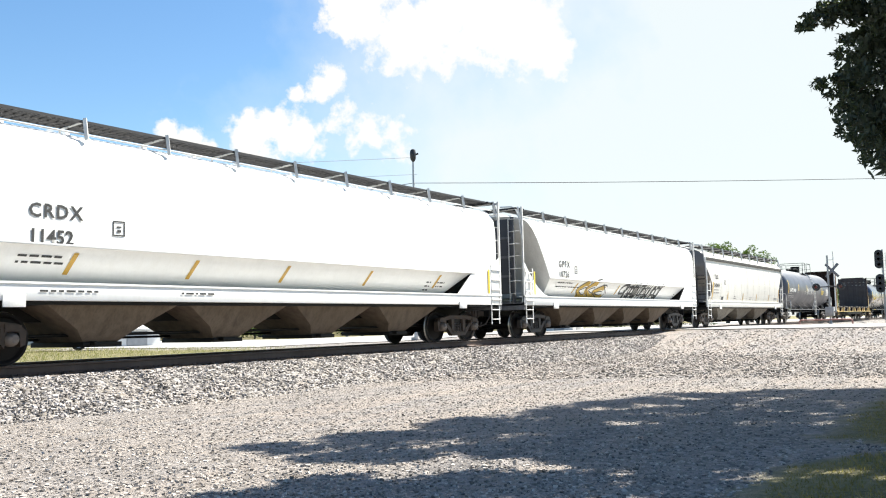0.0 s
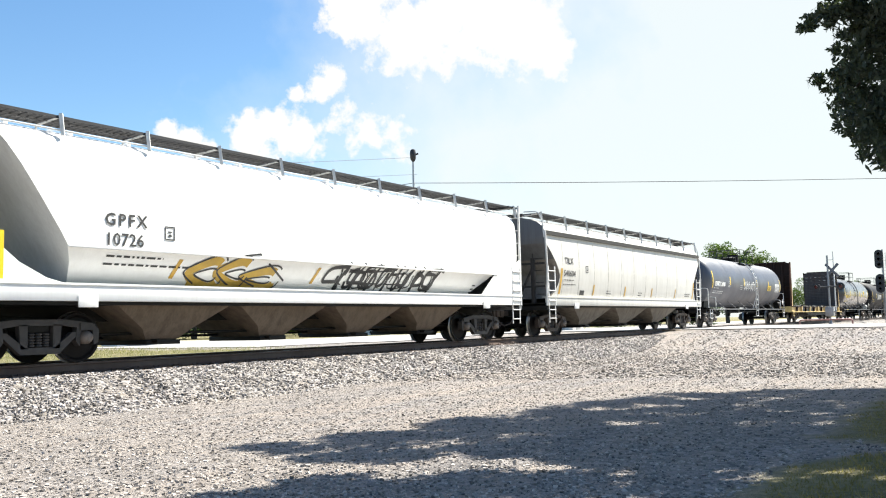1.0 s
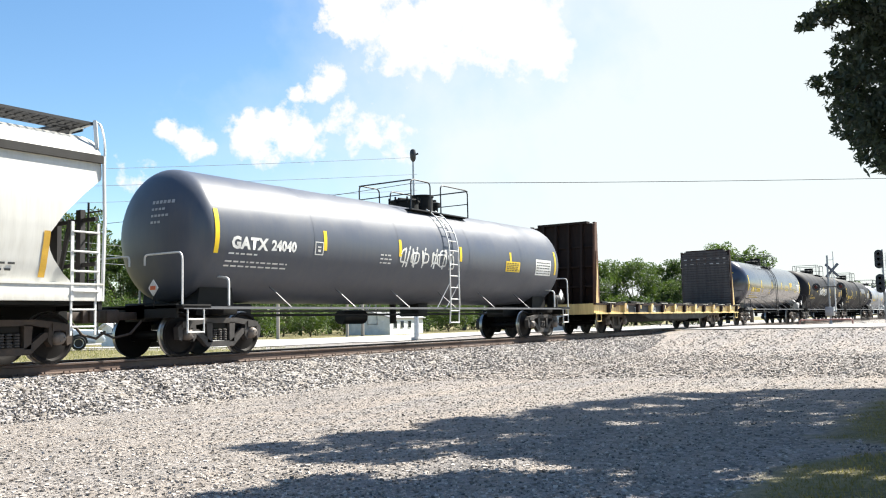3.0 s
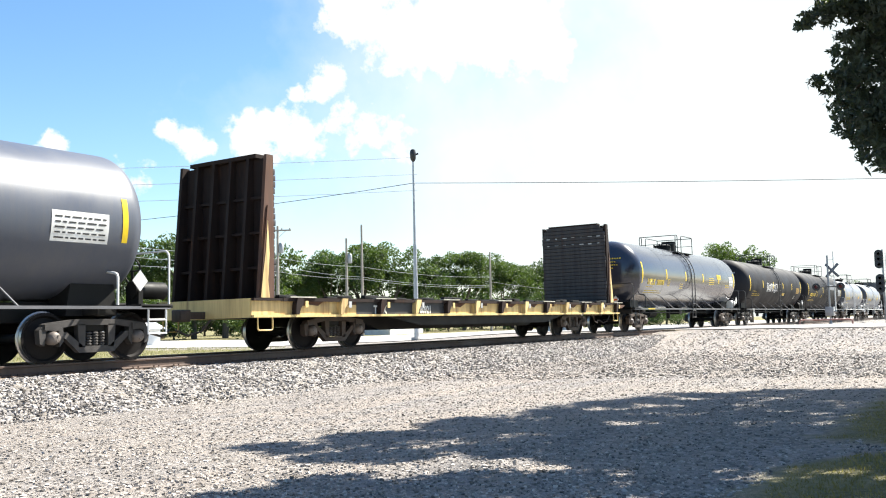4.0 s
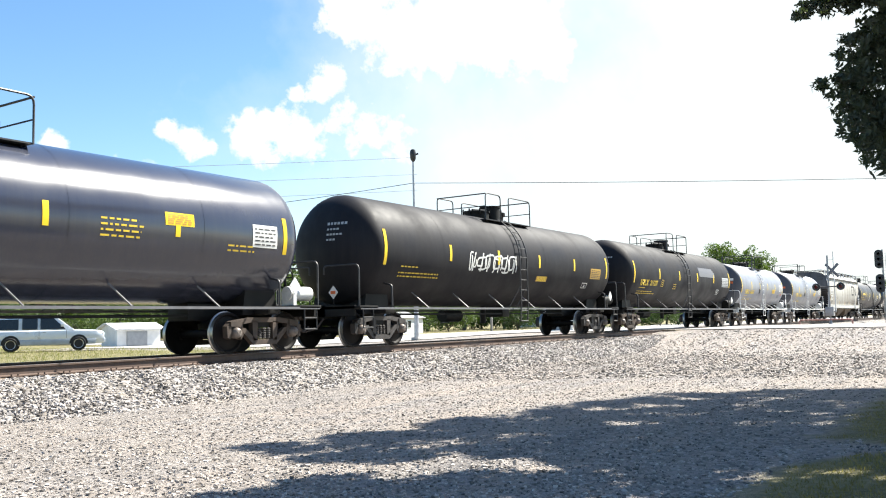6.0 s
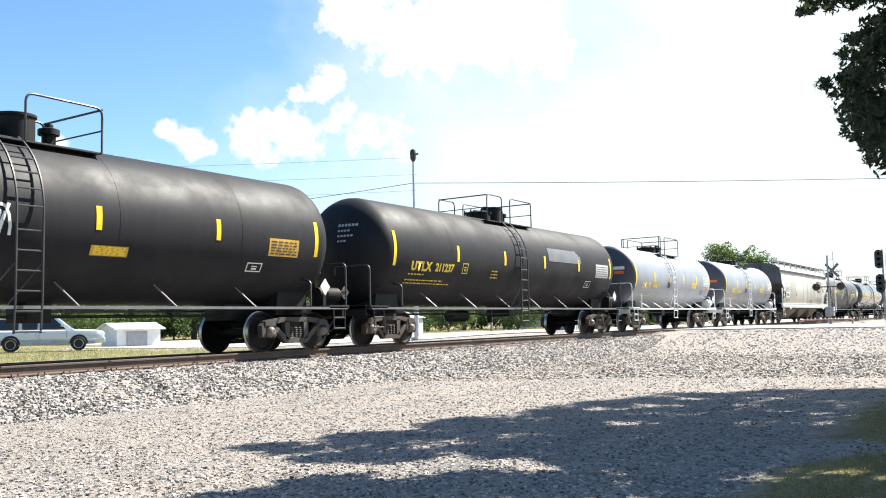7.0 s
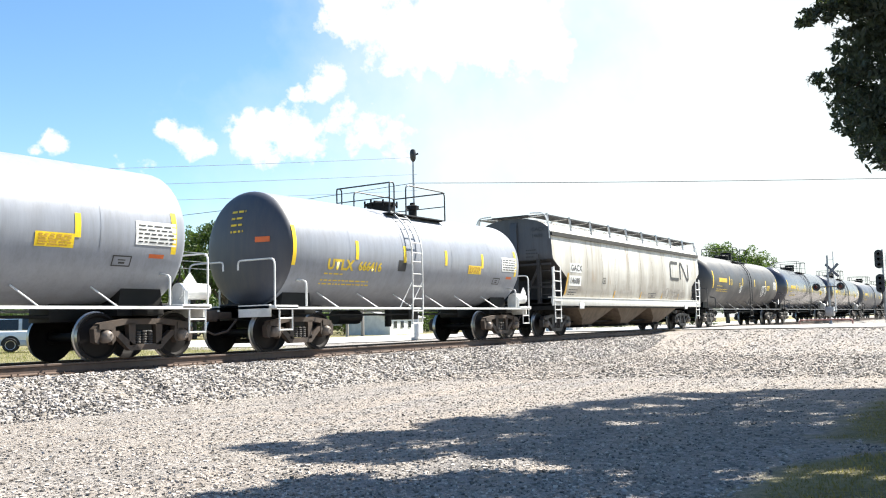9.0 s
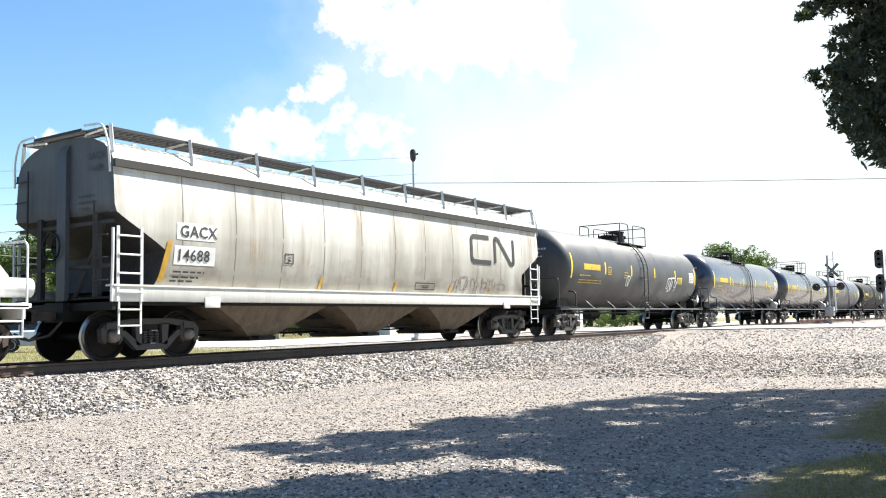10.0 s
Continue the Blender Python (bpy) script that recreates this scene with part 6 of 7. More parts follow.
# ---- parked pickup ----
def pickup():
    SILVER = plain("pale_silver_car_paint", (0.66, 0.70, 0.74), 0.28, 0.15, 0.06, 1.0, 0.02)
    CLAD = plain("grey_lower_cladding", (0.36, 0.41, 0.47), 0.45, 0.1)
    TYRE = plain("black_tyre_rubber", (0.02, 0.02, 0.02), 0.85)
    RIM = plain("bright_alloy", (0.62, 0.63, 0.65), 0.3, 0.7)
    GLASS = plain("tinted_car_glass", (0.012, 0.014, 0.017), 0.08)
    car = base("pickup_truck", "pale silver crew-cab pickup truck parked on the grass", "pickup truck")
    car.location, car.rotation_euler = (28.72, 30.08, -0.47), (0, 0, radians(-33))
    bm = bmesh.new()
    # stations along the car: x, half width, sill, top
    body = [(-2.95, 0.90, 0.52, 1.12), (-2.85, 0.98, 0.42, 1.17), (-1.3, 1.01, 0.33, 1.17), (1.2, 1.01, 0.33, 1.17), (1.5, 1.01, 0.33, 1.18), (2.60, 0.99, 0.36, 1.13), (2.90, 0.96, 0.38, 1.08), (3.05, 0.90, 0.44, 0.96)]
    rings = []
    for x, w, lo, hi in body:
        o = [(-w * 0.9, lo), (-w, lo + 0.15), (-w, hi - 0.22), (-w * 0.97, hi - 0.06), (-w * 0.90, hi), (w * 0.90, hi), (w * 0.97, hi - 0.06), (w, hi - 0.22), (w, lo + 0.15), (w * 0.9, lo)]
        rings.append([bm.verts.new((x, y, z)) for y, z in o])
    for p, q in zip(rings, rings[1:]):
        for i in range(10):
            j = (i + 1) % 10
            bm.faces.new((p[i], p[j], q[j], q[i]))
    bm.faces.new(rings[0])
    bm.faces.new(rings[-1][::-1])
    part("body", bm, SILVER, car)
    bm = bmesh.new()
    cab = [(-2.80, 0.88, 1.15, 1.18), (-2.62, 0.85, 1.15, 1.80), (-2.45, 0.83, 1.15, 1.86), (-1.2, 0.82, 1.15, 1.88), (-1.1, 0.82, 1.15, 1.95), (0.35, 0.82, 1.15, 1.94), (0.62, 0.82, 1.15, 1.87), (1.48, 0.90, 1.15, 1.19)]
    rings = []
    for x, w, lo, hi in cab:
        o = [(-w - 0.08, lo), (-w, hi - 0.05), (-w + 0.1, hi), (w - 0.1, hi), (w, hi - 0.05), (w + 0.08, lo)]
        rings.append([bm.verts.new((x, y, z)) for y, z in o])
    for p, q in zip(rings, rings[1:]):
        for i in range(5):
            bm.faces.new((p[i], p[i + 1], q[i + 1], q[i]))
    part("cab", bm, SILVER, car)
    for s in (-1, 1):
        for nm, o in (("side_window", [(-1.12, 1.21), (-1.12, 1.84), (-0.36, 1.85), (-0.36, 1.21)]), ("side_window", [(-0.22, 1.21), (-0.22, 1.85), (0.42, 1.83), (1.06, 1.21)]), ("quarter_window", [(-2.62, 1.21), (-1.3, 1.21), (-1.3, 1.78), (-2.5, 1.76)])):
            bm = bmesh.new()
            bm.faces.new([bm.verts.new((x, s * (0.985 - (z - 1.15) * 0.135), z)) for x, z in o])
            part(nm, bm, GLASS, car)
        bm = bmesh.new()
        slab(bm, 0.80, 0.98, s * 1.0, s * 1.22, 1.34, 1.54, 0.03)
        part("wing_mirror", bm, SILVER, car)
        bm = bmesh.new()
        slab(bm, 2.76, 3.0, s * 0.58, s * 0.93, 0.78, 0.98, 0.03)
        part("headlight", bm, WHITE_PAINT, car)
        bm = bmesh.new()
        slab(bm, -2.9, 2.6, s * 0.99, s * 1.025, 0.36, 0.66, 0.01)
        part("lower_cladding", bm, CLAD, car)
        for x in (-0.40, 0.45):
            bm = bmesh.new()
            slab(bm, x - 0.55, x - 0.37, s * 1.0, s * 1.04, 1.02, 1.06, 0.008)
            part("door_handle", bm, CLAD, car)
        for x in (-0.28, 1.1):
            bm = bmesh.new()
            slab(bm, x - 0.008, x + 0.008, s * 1.005, s * 1.0135, 0.72, 1.14)
            part("door_gap", bm, TYRE, car)
        for x in (-1.68, 1.72):
            bm = bmesh.new()
            lathe(bm, [(0.2, -0.13), (0.34, -0.14), (0.40, -0.09), (0.40, 0.09), (0.34, 0.14), (0.2, 0.13)], 22, (x, s * 0.93, 0.40))
            wh = part("wheel", bm, TYRE, car)
            bm = bmesh.new()
            lathe(bm, [(0.02, s * 0.10), (0.06, s * 0.13), (0.10, s * 0.11), (0.21, s * 0.12), (0.25, s * 0.145), (0.27, s * 0.12)], 18, (x, s * 0.93, 0.40))
            part("rim", bm, RIM, wh)
            bm = bmesh.new()
            prism(bm, [(x + 0.48 * math.cos(q), 0.40 + 0.50 * math.sin(q)) for q in np.linspace(0, math.pi, 14)], s * 0.96, s * 1.03)
            part("wheel_arch", bm, TYRE, car)
    bm = bmesh.new()
    f = [bm.verts.new(p) for p in ((1.42, -0.86, 1.21), (1.42, 0.86, 1.21), (0.72, 0.74, 1.83), (0.72, -0.74, 1.83))]
    bm.faces.new(f)
    for v in f:
        v.co += Vector((0.03, 0, 0.03))
    part("windscreen", bm, PANE, car)
    bm = bmesh.new()
    slab(bm, 2.88, 3.10, -0.93, 0.93, 0.42, 0.70, 0.05)
    part("bumper", bm, SILVER, car)
    bm = bmesh.new()
    slab(bm, 2.92, 3.04, -0.55, 0.55, 0.72, 0.96, 0.03)
    part("grille", bm, POST_GREY, car)
    for s in (-1, 1):
        bm = bmesh.new()
        rod(bm, (-1.0, s * 0.6, 1.99), (0.2, s * 0.6, 1.99), 0.02)
        part("roof_rail", bm, TYRE, car)
    return car


pickup()

# ---- poles and wires ----
WOOD_POLE = weathered("grey_pole_wood", (0.32, 0.29, 0.25), (0.18, 0.16, 0.13), None, 0.85, 0.6)
WIRE = plain("aluminium_wire", (0.40, 0.41, 0.42), 0.45, 0.5)
WIRE_DARK = plain("black_cable", (0.06, 0.06, 0.065), 0.6)

lamp = base("light_pole", "tall tapered steel light pole", "light pole")
lamp.location = (44.4, 15.8, -0.5)
bm = bmesh.new()
rod(bm, (0, 0, 0), (0, 0, 6.0), 0.16, 12, 0.11)
rod(bm, (0, 0, 6.0), (0, 0, 11.3), 0.085, 12, 0.06)
part("pole", bm, plain("pale_grey_pole", (0.45, 0.46, 0.48), 0.45, 0.5), lamp)
bm = bmesh.new()
lathe(bm, [(0.07, 11.2), (0.17, 11.35), (0.2, 11.7), (0.15, 11.95), (0.02, 12.02)], 14, (0, 0, 0), "Z")
rod(bm, (0, 0, 11.6), (0.15, -0.3, 11.7), 0.06)
part("lamp_head", bm, DARK_METAL, lamp)
bm = bmesh.new()
slab(bm, -0.25, 0.25, -0.25, 0.25, 0, 0.25, 0.02)
part("footing", bm, PAVE_MAT, lamp)


def utility_pole(x, y, h, arm=True, can=True, z=-0.5):
    ob = base("utility_pole", "weathered wooden utility pole with crossarm" if arm else "plain weathered wooden utility pole", "utility pole", "utility poles")
    ob.location = (x, y, z)
    bm = bmesh.new()
    rod(bm, (0, 0, 0), (0.05, 0, h), 0.16, 10, 0.10)
    part("pole", bm, WOOD_POLE, ob)
    if arm:
        bm = bmesh.new()
        slab(bm, -0.06, 0.06, -1.2, 1.2, h - 0.45, h - 0.32)
        rod(bm, (0.05, -0.7, h - 0.45), (0.05, 0, h - 1.1), 0.02)
        rod(bm, (0.05, 0.7, h - 0.45), (0.05, 0, h - 1.1), 0.02)
        for yy in (-1.1, -0.4, 0.4, 1.1):
            lathe(bm, [(0.05, h - 0.32), (0.06, h - 0.2), (0.03, h - 0.16)], 8, (0, yy, 0), "Z")
        part("crossarm", bm, WOOD_POLE, ob).rotation_euler = (0, 0, radians(35))
    if can:
        bm = bmesh.new()
        lathe(bm, [(0.2, h - 2.4), (0.22, h - 2.35), (0.22, h - 1.6), (0.15, h - 1.5), (0.02, h - 1.48)], 14, (0.12, -0.34, 0), "Z")
        part("transformer", bm, POST_GREY, ob)
    return ob


utility_pole(55.9, 38.6, 9.9)
utility_pole(66.4, 37.6, 10.8, False, False)
utility_pole(64.8, 38.2, 9.4, False, True)
utility_pole(91.0, 37.6, 9.5, False, False)
utility_pole(18.0, 41.0, 10.0)


def wire(a, b, sag, r=0.016, mat=None):
    a, b = Vector(a), Vector(b)
    bm = bmesh.new()
    pipe(bm, [a.lerp(b, t) - Vector((0, 0, sag * 4 * t * (1 - t))) for t in np.linspace(0, 1, 15)], r, 5)
    ob = part("overhead_wire", bm, mat or WIRE, None)
    return tagged(ob, "thin sagging overhead wire", "wire", "overhead wires")


P1, P2, P3, P0 = (55.9, 38.6), (66.4, 37.6), (91.0, 37.6), (18.0, 41.0)
for h0, h1, h2 in ((7.2, 6.6, 6.2), (5.6, 5.4, 5.0), (6.4, 5.9, 5.2)):
    wire((*P0, h0 + 0.9), (*P1, h1), 0.45)
    wire((*P1, h1), (*P2, h2), 0.15)
    wire((*P2, h2), (*P3, h2 - 0.2), 0.35)
wire((*P3, 5.4), (150, 38, 5.6), 0.8)
wire((44.4, 15.8, 9.35), (80.0, -31.0, 9.7), 0.25, 0.02, WIRE_DARK)
wire((44.4, 15.8, 9.35), (33.5, 64.0, 8.6), 0.7, 0.02, WIRE_DARK)
wire((24.0, 49.0, 11.0), (66.0, 30.6, 16.0), 0.2, 0.018)
wire((24.0, 49.0, 9.9), (66.0, 30.6, 14.4), 0.2, 0.018)
wire((24.0, 49.0, 8.8), (66.0, 30.6, 12.9), 0.2, 0.018)


# ---- trees ----
def leaf_material(name, lo, hi):
    n = Nodes(name)
    isl = n.t.nodes.new("ShaderNodeNewGeometry").outputs["Random Per Island"]
    c = n.mix(n.span(isl, 0, 1), lo, hi)
    c = n.mix(n.span(n.noise(0.5, 3), 0.35, 0.65, 0, 0.5), c, tuple(v * 0.6 for v in lo))
    n.finish(c, 0.6)
    n.b.inputs["Subsurface Weight"].default_value = 0.0
    tr_ = n.t.nodes.new("ShaderNodeBsdfTranslucent")
    tr_.inputs[0].default_value = (hi[0] * 1.3, hi[1] * 1.5, hi[2] * 0.7, 1)
    mx = n.t.nodes.new("ShaderNodeMixShader")
    mx.inputs[0].default_value = 0.25
    out = n.t.nodes["Material Output"]
    n.link(n.b.outputs[0], mx.inputs[1])
    n.link(tr_.outputs[0], mx.inputs[2])
    n.link(mx.outputs[0], out.inputs["Surface"])
    return n.mat


LEAF = leaf_material("summer_leaves", (0.030, 0.060, 0.012), (0.095, 0.138, 0.030))
LEAF_DEEP = leaf_material("deep_green_leaves", (0.019, 0.043, 0.010), (0.065, 0.103, 0.024))
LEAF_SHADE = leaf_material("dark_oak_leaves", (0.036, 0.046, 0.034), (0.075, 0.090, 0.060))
BARK = weathered("grey_brown_bark", (0.12, 0.095, 0.07), (0.05, 0.04, 0.03), None, 0.9, 0.8)


def unit(a):
    return a / np.linalg.norm(a, axis=1)[:, None]


def leaves(clumps, per, size, seed, bent=0.25):
    """Leaf blades round clump centres: (centre, radius)."""
    r = np.random.RandomState(seed)
    P = []
    for c, rad in clumps:
        m = max(4, int(per * rad ** 2))
        P.append(np.array(c) + unit(r.normal(size=(m, 3))) * rad * (r.uniform(0.25, 1.0, (m, 1)) ** 0.5) * (1, 1, 0.75))
    P = np.concatenate(P)
    n = len(P)
    u = unit(r.normal(size=(n, 3)))
    w = unit(np.cross(u, r.normal(size=(n, 3))))
    nrm = np.cross(u, w)
    s = size * r.uniform(0.6, 1.3, (n, 1))
    V = np.stack([P - u * s, P + w * s * 0.45 + nrm * s * bent, P + u * s, P - w * s * 0.45 + nrm * s * bent], 1).reshape(-1, 3)
    me = bpy.data.meshes.new("crown")
    me.from_pydata(V.tolist(), [], np.arange(4 * n).reshape(-1, 4).tolist())
    return me


def tree(x, y, h, spread, seed, mat, z=-0.5, label="leafy green tree in full summer foliage", per=95, size=0.20, bushy=False):
    r = random.Random(seed)
    ob = base("tree" if not bushy else "bush", label, "tree" if not bushy else "bush", "trees beyond the street")
    ob.location = (x, y, z)
    bm = bmesh.new()
    trunk_h = h * (0.35 if not bushy else 0.12)
    rod(bm, (0, 0, -0.1), (r.uniform(-0.2, 0.2), r.uniform(-0.2, 0.2), trunk_h), 0.035 * h ** 0.9, 9, 0.024 * h ** 0.9)
    clumps = []
    for k in range(9):
        a = k * 2.4 + r.uniform(-0.4, 0.4)
        reach = spread * r.uniform(0.45, 0.85)
        tip = Vector((reach * math.cos(a), reach * math.sin(a), h * r.uniform(0.45, 0.85)))
        rod(bm, (0, 0, trunk_h * r.uniform(0.6, 1.0)), tip, 0.012 * h, 6, 0.02)
        for j in range(6):
            c = tip + Vector((r.gauss(0, 1), r.gauss(0, 1), r.gauss(0, 0.8))) * spread * 0.22
            clumps.append((c, spread * r.uniform(0.16, 0.28)))
    for j in range(16):
        a = r.uniform(0, 6.28)
        rr = spread * 0.62 * r.uniform(0, 1)
        clumps.append((Vector((rr * math.cos(a), rr * math.sin(a), h * r.uniform(0.62, 0.9))), spread * r.uniform(0.17, 0.3)))
    for j in range(4):
        clumps.append((Vector((r.uniform(-0.3, 0.3) * spread, r.uniform(-0.3, 0.3) * spread, h * r.uniform(0.88, 0.96))), spread * r.uniform(0.12, 0.2)))
    if bushy:
        for j in range(14):
            a = r.uniform(0, 6.28)
            rr = spread * r.uniform(0.2, 0.9)
            clumps.append((Vector((rr * math.cos(a), rr * math.sin(a), h * r.uniform(0.12, 0.5))), spread * r.uniform(0.2, 0.3)))
    part("trunk", bm, BARK, ob)
    me = leaves([((c.x, c.y, c.z), q) for c, q in clumps], per, size, seed)
    me.materials.append(mat)
    tagged(part("crown", me, mat, ob), kind="stuff")
    return ob


def polar(bearing, dist):
    b = radians(bearing)
    return EYE.x + dist * math.sin(b), EYE.y + dist * math.cos(b)


# bearing from the lot, distance, height, spread
TREES = [(29.5, 100, 10.5, 5.5), (32.0, 97, 12.0, 5.5), (33.9, 99, 13.8, 4.8), (36.6, 101, 11.2, 5.0), (38.9, 112, 8.6, 4.5), (40.8, 98, 12.2, 4.6), (42.7, 97, 13.2, 5.0), (44.9, 99, 10.6, 4.2),
         (47.4, 118, 8.6, 4.6), (49.3, 116, 10.6, 4.8), (51.3, 118, 12.6, 4.8), (53.2, 120, 11.6, 4.6), (55.6, 124, 10.6, 5.0), (58.0, 126, 11.8, 5.2), (60.6, 130, 10.2, 5.0), (63.2, 135, 10.0, 5.2), (66.2, 140, 10.5, 5.5),
         (69.0, 145, 10.5, 5.5), (71.6, 148, 10.8, 5.0), (74.6, 150, 13.2, 5.4), (76.0, 152, 12.6, 4.2), (34, 130, 10.5, 7), (45.5, 135, 9, 6), (80, 260, 9, 8), (83, 300, 9, 9), (86, 320, 10, 9), (25, 105, 12, 6)]
for k, (b, d, h, w) in enumerate(TREES):
    tree(*polar(b, d), h, w, 40 + k, LEAF if k % 3 else LEAF_DEEP)
BUSHES = [(31, 88, 3.4, 3.4), (37.5, 92, 4.2, 3.6), (39.6, 94, 3.6, 3.4), (44.5, 86, 3.0, 3.0), (46.3, 100, 4.6, 3.6), (50.2, 104, 4.0, 3.8), (54.5, 108, 3.8, 3.6), (57.0, 112, 3.6, 3.6), (61.5, 112, 3.8, 3.4), (67.8, 118, 2.6, 3.0), (70.5, 120, 2.4, 3.0), (48.0, 92, 3.0, 2.6), (52.0, 98, 3.2, 3.0), (34.6, 84, 2.6, 2.4), (72.5, 126, 3.0, 3.2)]
for k, (b, d, h, w) in enumerate(BUSHES):
    tree(*polar(b, d), h, w, 90 + k, LEAF if k % 2 else LEAF_DEEP, label="dense green bush below the trees", per=90, size=0.14, bushy=True)

for k in range(30):
    tree(*polar(27.5 + 1.55 * k, 128 + 6 * (k % 3) + 0.5 * k), 5.2 + 1.4 * math.sin(k * 2.3), 4.2, 140 + k, LEAF_DEEP, label="dark green thicket closing the far side", per=45, size=0.26, bushy=True)

# the tree that overhangs the lot: its crown begins above the view, and one bough hangs low
oak = base("shade_tree", "dark broad-leaved tree overhanging the gravel lot", "tree")
OX, OY = 20.5, -18.6
oak.location = (OX, OY, -0.65)
orr = random.Random(77)
bm = bmesh.new()
pipe(bm, [(0, 0, -0.1), (0.1, 0.1, 2.5), (-0.1, 0.3, 6.0), (-0.5, 0.9, 9.5)], 0.34, 10)
part("trunk", bm, BARK, oak)
clumps = []
bm = bmesh.new()
SHADE_X, SHADE_Y = (4.0, 4.8, 5.6, 6.4, 7.2, 10.3, 12.6, 15.2, 16.3, 17.2), (-11.0, -10.0, -10.0, -9.3, -8.2, -8.9, -9.35, -10.5, -12.0, -13.8)


def shaded(x, y):
    """Whether the crown shades this spot of the lot: a ragged, streaky patch with a few gaps."""
    a, b = 0.548 * x - 0.836 * y, 0.836 * x + 0.548 * y
    rag = noise.noise((a * 0.55, b * 1.7, 2.0))
    if y > float(np.interp(x, SHADE_X, SHADE_Y)) + 0.75 * rag - 0.1:
        return False
    # one long gap by the tip, a sunny spot on the grass, small flecks
    u, v = 0.43 * (x - 6.55) - 0.90 * (y + 10.6), 0.90 * (x - 6.55) + 0.43 * (y + 10.6)
    if (u / 1.7) ** 2 + (v / 0.55) ** 2 < 1 + 0.9 * rag or math.hypot(x - 7.3, y + 14.6) < 0.55:
        return False
    fleck = noise.noise((a * 0.9, b * 2.6, 9.0))
    return fleck < (0.36 if y > -12.2 else 0.5)


# Unseen crown along the sun's rays; rear clumps are added to block sky
tries = 0
while len(clumps) < 2300 and tries < 30000:
    tries += 1
    gx, gy = orr.uniform(3.8, 17.6), orr.uniform(-23.5, -7.8)
    if not shaded(gx, gy):
        continue
    rise = 6.0
    while rise < 13 and (rise - 1.3) < 0.40 * math.hypot(gx + 0.753 * rise, gy - 0.338 * rise + 15.42):
        rise += 0.25
    rise += orr.uniform(0.0, 1.6)
    x, y, z = gx + 0.753 * rise, gy - 0.338 * rise, rise - 0.74
    clumps.append(((x - OX, y - OY, z + 0.65), orr.uniform(0.2, 0.42) if gy > -14 else orr.uniform(0.4, 0.7)))
    if tries % 40 == 0:
        pipe(bm, [(-0.3, 0.6, 7.0 + 2.0 * orr.random()), ((x - OX) * 0.5, (y - OY) * 0.5, max(7.8, z * 0.95)), (x - OX, y - OY, z + 0.65)], 0.055, 6)
# the low bough at the lot's edge: its rim by height angle and bearing; the top spray hangs from another twig
RIM_H = (8.2, 8.9, 9.7, 11.0, 12.2, 12.8, 13.7, 14.5, 15.5, 16.3, 17.6)
RIM_B = (83.3, 82.4, 81.8, 81.0, 80.4, 81.1, 79.4, 80.9, 81.1, 81.6, 83.2)


def hang(height, bearing, d):
    h, b = radians(height), radians(bearing)
    return (d * math.sin(b) - OX, -15.42 + d * math.cos(b) - OY, 0.56 + d * math.tan(h) + 0.65)


bough, spray = [], []
for k in range(460):
    h = orr.uniform(8.2, 17.6)
    rim = float(np.interp(h, RIM_H, RIM_B)) + 0.45 * math.sin(h * 8.0)
    q = orr.random()
    bough.append((hang(h, rim + 0.35 + (86.5 - rim) * q ** 1.2, orr.uniform(11.2, 13.4)), 0.055 + 0.10 * min(1, q * 2.2) * orr.uniform(0.6, 1.2)))
for k in range(120):
    q = orr.random()
    spray.append((hang(orr.uniform(17.0, 17.7) + q * orr.uniform(-0.5, 2.6), 79.6 + 6.5 * q, orr.uniform(11.0, 12.4)), 0.05 + 0.09 * min(1, q * 2) * orr.uniform(0.6, 1.2)))
pipe(bm, [(-0.3, 0.6, 7.5), (-3.5, 2.2, 7.6), (-6.5, 3.6, 6.4), (-8.2, 4.0, 5.6)], 0.07, 6)
part("limb", bm, BARK, oak)
me = leaves(clumps, 520, 0.12, 9, 0.2)
me.materials.append(LEAF_SHADE)
tagged(part("crown", me, LEAF_SHADE, oak), kind="stuff")


def twig(name, lumps, seed, a, b):
    """Drooping pointed leaves round a twig; the twig sways by itself."""
    r = np.random.RandomState(seed)
    P = []
    for c, rad in lumps:
        m = max(6, int(2300 * rad ** 2))
        P.append(np.array(c) + unit(r.normal(size=(m, 3))) * rad * r.uniform(0.3, 1.0, (m, 1)))
    P = np.concatenate(P)
    n = len(P)
    u = unit(r.normal(size=(n, 3)) * (1, 1, 0.6) - (0, 0, 0.75))
    w = unit(np.cross(u, r.normal(size=(n, 3))))
    nrm = np.cross(u, w)
    s = 0.047 * r.uniform(0.6, 1.35, (n, 1))
    V = np.stack([P - u * s, P - u * s * 0.35 + w * s * 0.36 + nrm * s * 0.15, P + u * s * 0.25 + w * s * 0.30 + nrm * s * 0.12, P + u * s * 1.15 - nrm * s * 0.2, P + u * s * 0.25 - w * s * 0.30 + nrm * s * 0.12, P - u * s * 0.35 - w * s * 0.36 + nrm * s * 0.15], 1).reshape(-1, 3)
    k = np.arange(n)[:, None] * 6
    me = bpy.data.meshes.new(name)
    me.from_pydata(V.tolist(), [], np.concatenate([k + (0, 1, 5), ]).tolist() + np.concatenate([k + (1, 2, 4, 5)]).tolist() + np.concatenate([k + (2, 3, 4)]).tolist())
    me.materials.append(LEAF_SHADE)
    ob = tagged(part(name, me, LEAF_SHADE, oak), kind="stuff")
    bm = bmesh.new()
    pipe(bm, [a, Vector(a).lerp(Vector(b), 0.5) + Vector((0, 0, 0.1)), b], 0.014, 5)
    part("stem", bm, BARK, ob)
    return ob


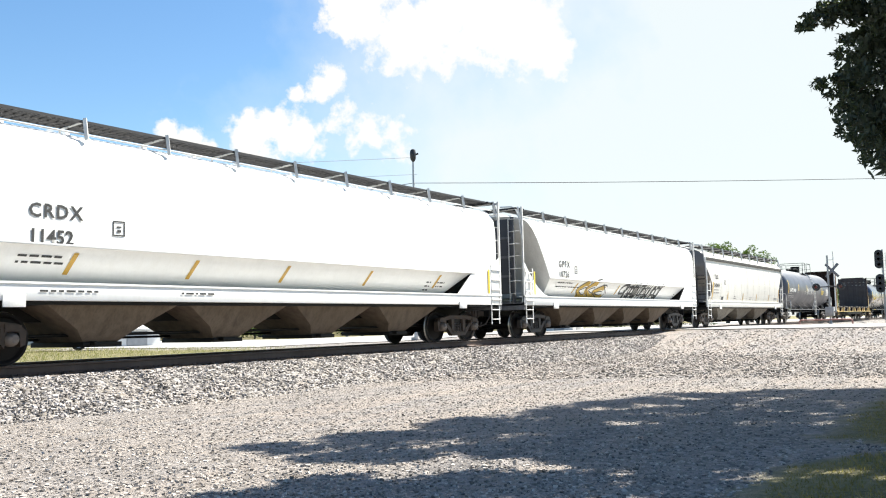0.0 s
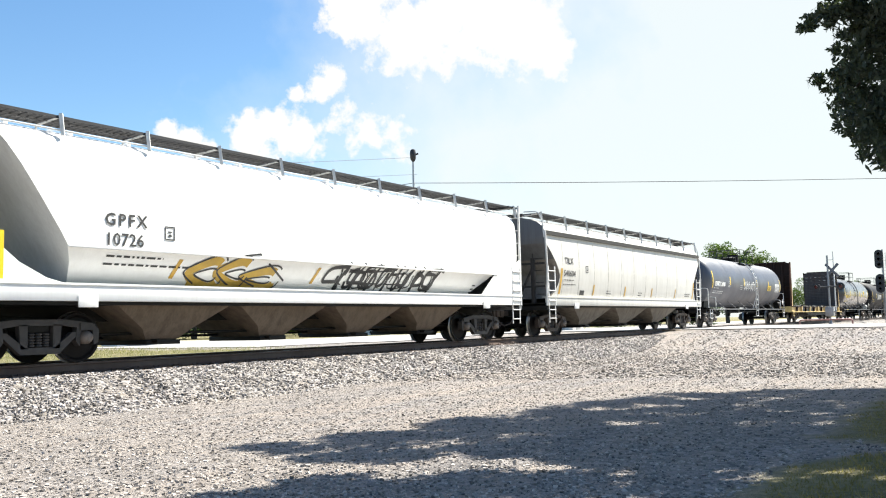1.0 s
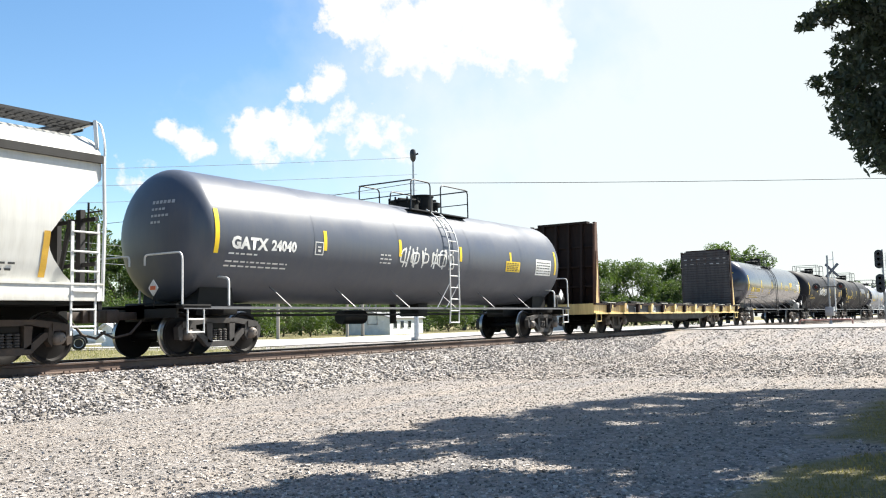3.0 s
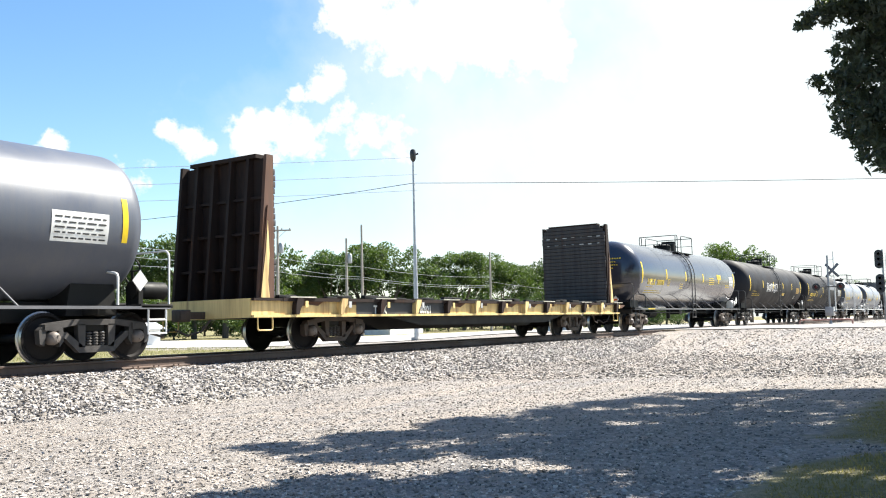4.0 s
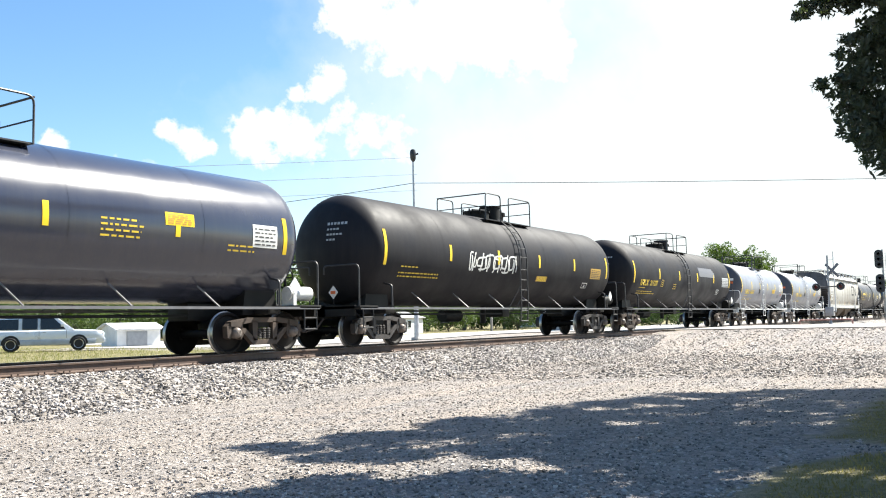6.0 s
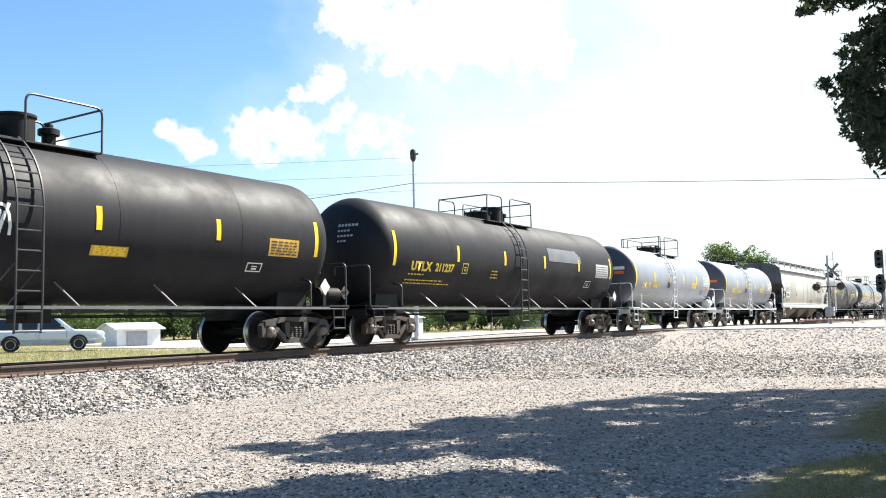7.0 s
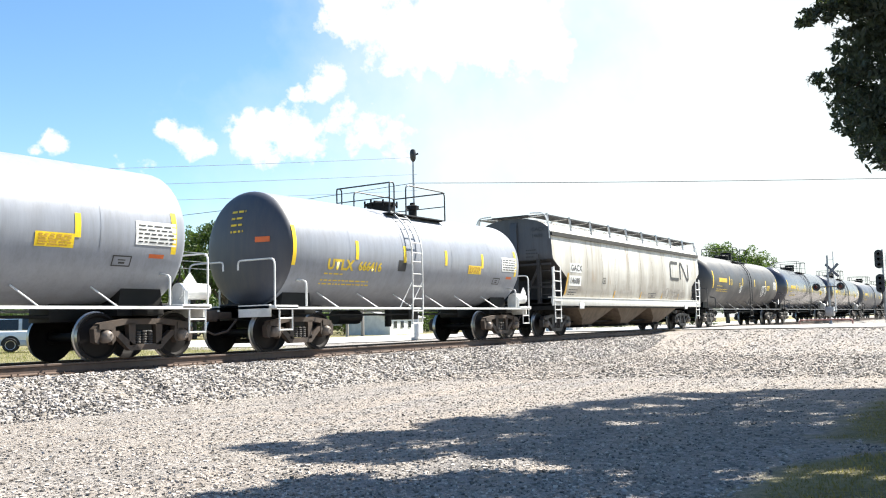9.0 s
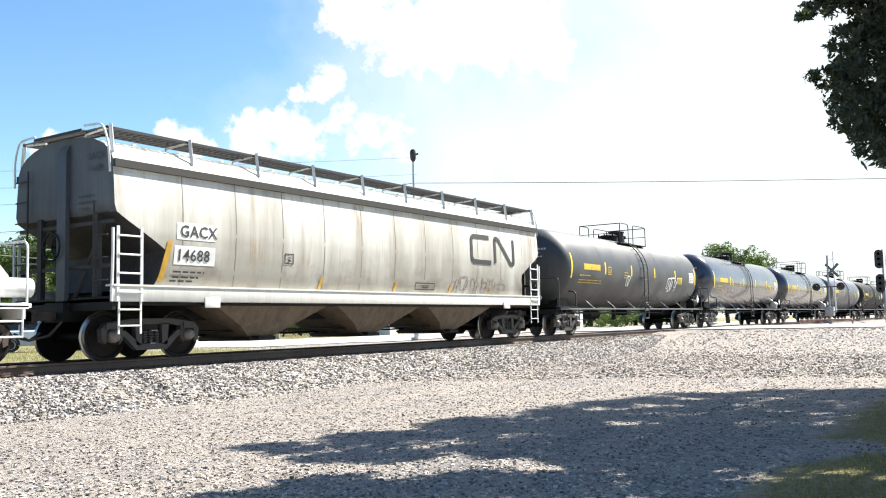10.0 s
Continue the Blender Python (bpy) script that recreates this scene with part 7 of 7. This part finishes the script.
low_bough = twig("bough_foliage", bough, 10, hang(16.5, 87.5, 12.3), hang(13.2, 82.5, 12.2))
top_spray = twig("spray_foliage", spray, 11, hang(19.5, 87.0, 11.6), hang(17.6, 80.8, 11.5))

# ---- grass blades at the lot's edge ----
GRASS = leaf_material("dry_lot_grass", (0.105, 0.088, 0.030), (0.32, 0.25, 0.11))


VERGE = leaf_material("sunlit_verge_grass", (0.103, 0.120, 0.030), (0.310, 0.284, 0.104))


def grass(name, spots, seed, tall, label, mat=GRASS):
    r = np.random.RandomState(seed)
    V, F = [], []
    k = 0
    for x, y in spots:
        z = ground_z(x, y) - 0.01
        a = r.uniform(0, 6.28)
        h = tall * r.uniform(0.5, 1.2)
        dx, dy = 0.006 * math.cos(a), 0.006 * math.sin(a)
        lx, ly = r.normal(0, 0.35, 2) * h
        V += [(x - dx, y - dy, z), (x + dx, y + dy, z), (x + dx * 0.6 + lx * 0.4, y + dy * 0.6 + ly * 0.4, z + h * 0.6), (x + lx, y + ly, z + h)]
        F += [(k, k + 1, k + 2), (k, k + 2, k + 3)]
        k += 4
    me = bpy.data.meshes.new(name)
    me.from_pydata(V, [], F)
    me.materials.append(mat)
    return tagged(new(name, me), label, "grass", kind="stuff")


gr2 = np.random.RandomState(12)
spots = []
while len(spots) < 34000:
    x, y = gr2.uniform(4.5, 22), gr2.uniform(-16.5, -12.9)
    if noise.noise((x * 1.6, y * 1.6, 5)) * 0.9 - (y + max(0.0, 1 - abs(x - 8.9)) + 13.65) * 1.8 > 0.1:
        spots.append((x, y))
grass("grass", spots, 13, 0.038, "patchy dry grass at the edge of the lot")
spots = []
while len(spots) < 12000:
    x, y = gr2.uniform(12, 34), gr2.uniform(14, 42)
    spots.append((x, y))
for k in range(4000):
    spots.append((gr2.uniform(95, 125), gr2.uniform(28, 36)))
grass("verge_grass", spots, 14, 0.13, "sunlit yellow-green grass beyond the track", VERGE)


# ---- motion: the train rolls by; small changes of pace ----
SPEED = 18.126
PACE = [(0.0, -0.23), (0.5, -0.08), (1.0, 0.42), (1.5, 0.05), (2.0, 0.36), (2.5, 0.0), (4.0, -0.28), (4.5, -0.06), (5.0, -0.36), (5.5, 0.44), (7.0, 0.3), (7.5, -0.08), (8.0, 0.12), (8.5, -0.3), (9.0, -0.05), (9.5, 0.2), (10.0, -0.08)]


def gone(t):
    return SPEED * (t - 5) + float(np.interp(t, [p[0] for p in PACE], [p[1] for p in PACE]))


# sway of the two twigs: time, metres sideways, metres up
SWAY_LOW = [(0.0, 0.05, -0.04), (0.7, 0.02, 0.04), (1.4, 0.03, 0.0), (2.7, 0.0, -0.01), (3.8, 0.02, 0.0), (5.0, -0.02, 0.02), (5.6, 0.03, -0.05), (6.8, 0.10, -0.04), (7.4, 0.11, -0.06), (8.0, 0.10, -0.09), (8.4, -0.02, 0.06), (8.8, 0.02, 0.05), (9.4, 0.02, 0.02), (10.0, -0.02, 0.08)]
SWAY_TOP = [(0.0, 0.0, 0.0), (0.7, 0.03, -0.05), (1.4, -0.02, 0.04), (2.7, 0.0, 0.0), (3.8, -0.02, 0.02), (5.0, 0.0, 0.03), (5.6, -0.04, 0.10), (6.8, 0.0, 0.21), (7.4, 0.04, 0.14), (8.0, 0.08, -0.08), (8.4, 0.22, -0.26), (8.8, 0.0, -0.07), (9.4, 0.0, 0.18), (10.0, 0.0, 0.14)]


def motions():
    for ob, x in TRAIN:
        walk(ob, [(t, pose(x - SPEED * (t - 5) - j, 0, 0)) for t, j in PACE])
    for ob, sway in ((low_bough, SWAY_LOW), (top_spray, SWAY_TOP)):
        walk(ob, [(t, pose(0.13 * side, -0.99 * side, up)) for t, side, up in sway])
    for ob, a in WHEELSETS:
        walk(ob, [(k / 30, pose(a, 0, 0.457, 0, -math.degrees(gone(k / 30) / 0.457) % 360, 0)) for k in range(301)])


motions()
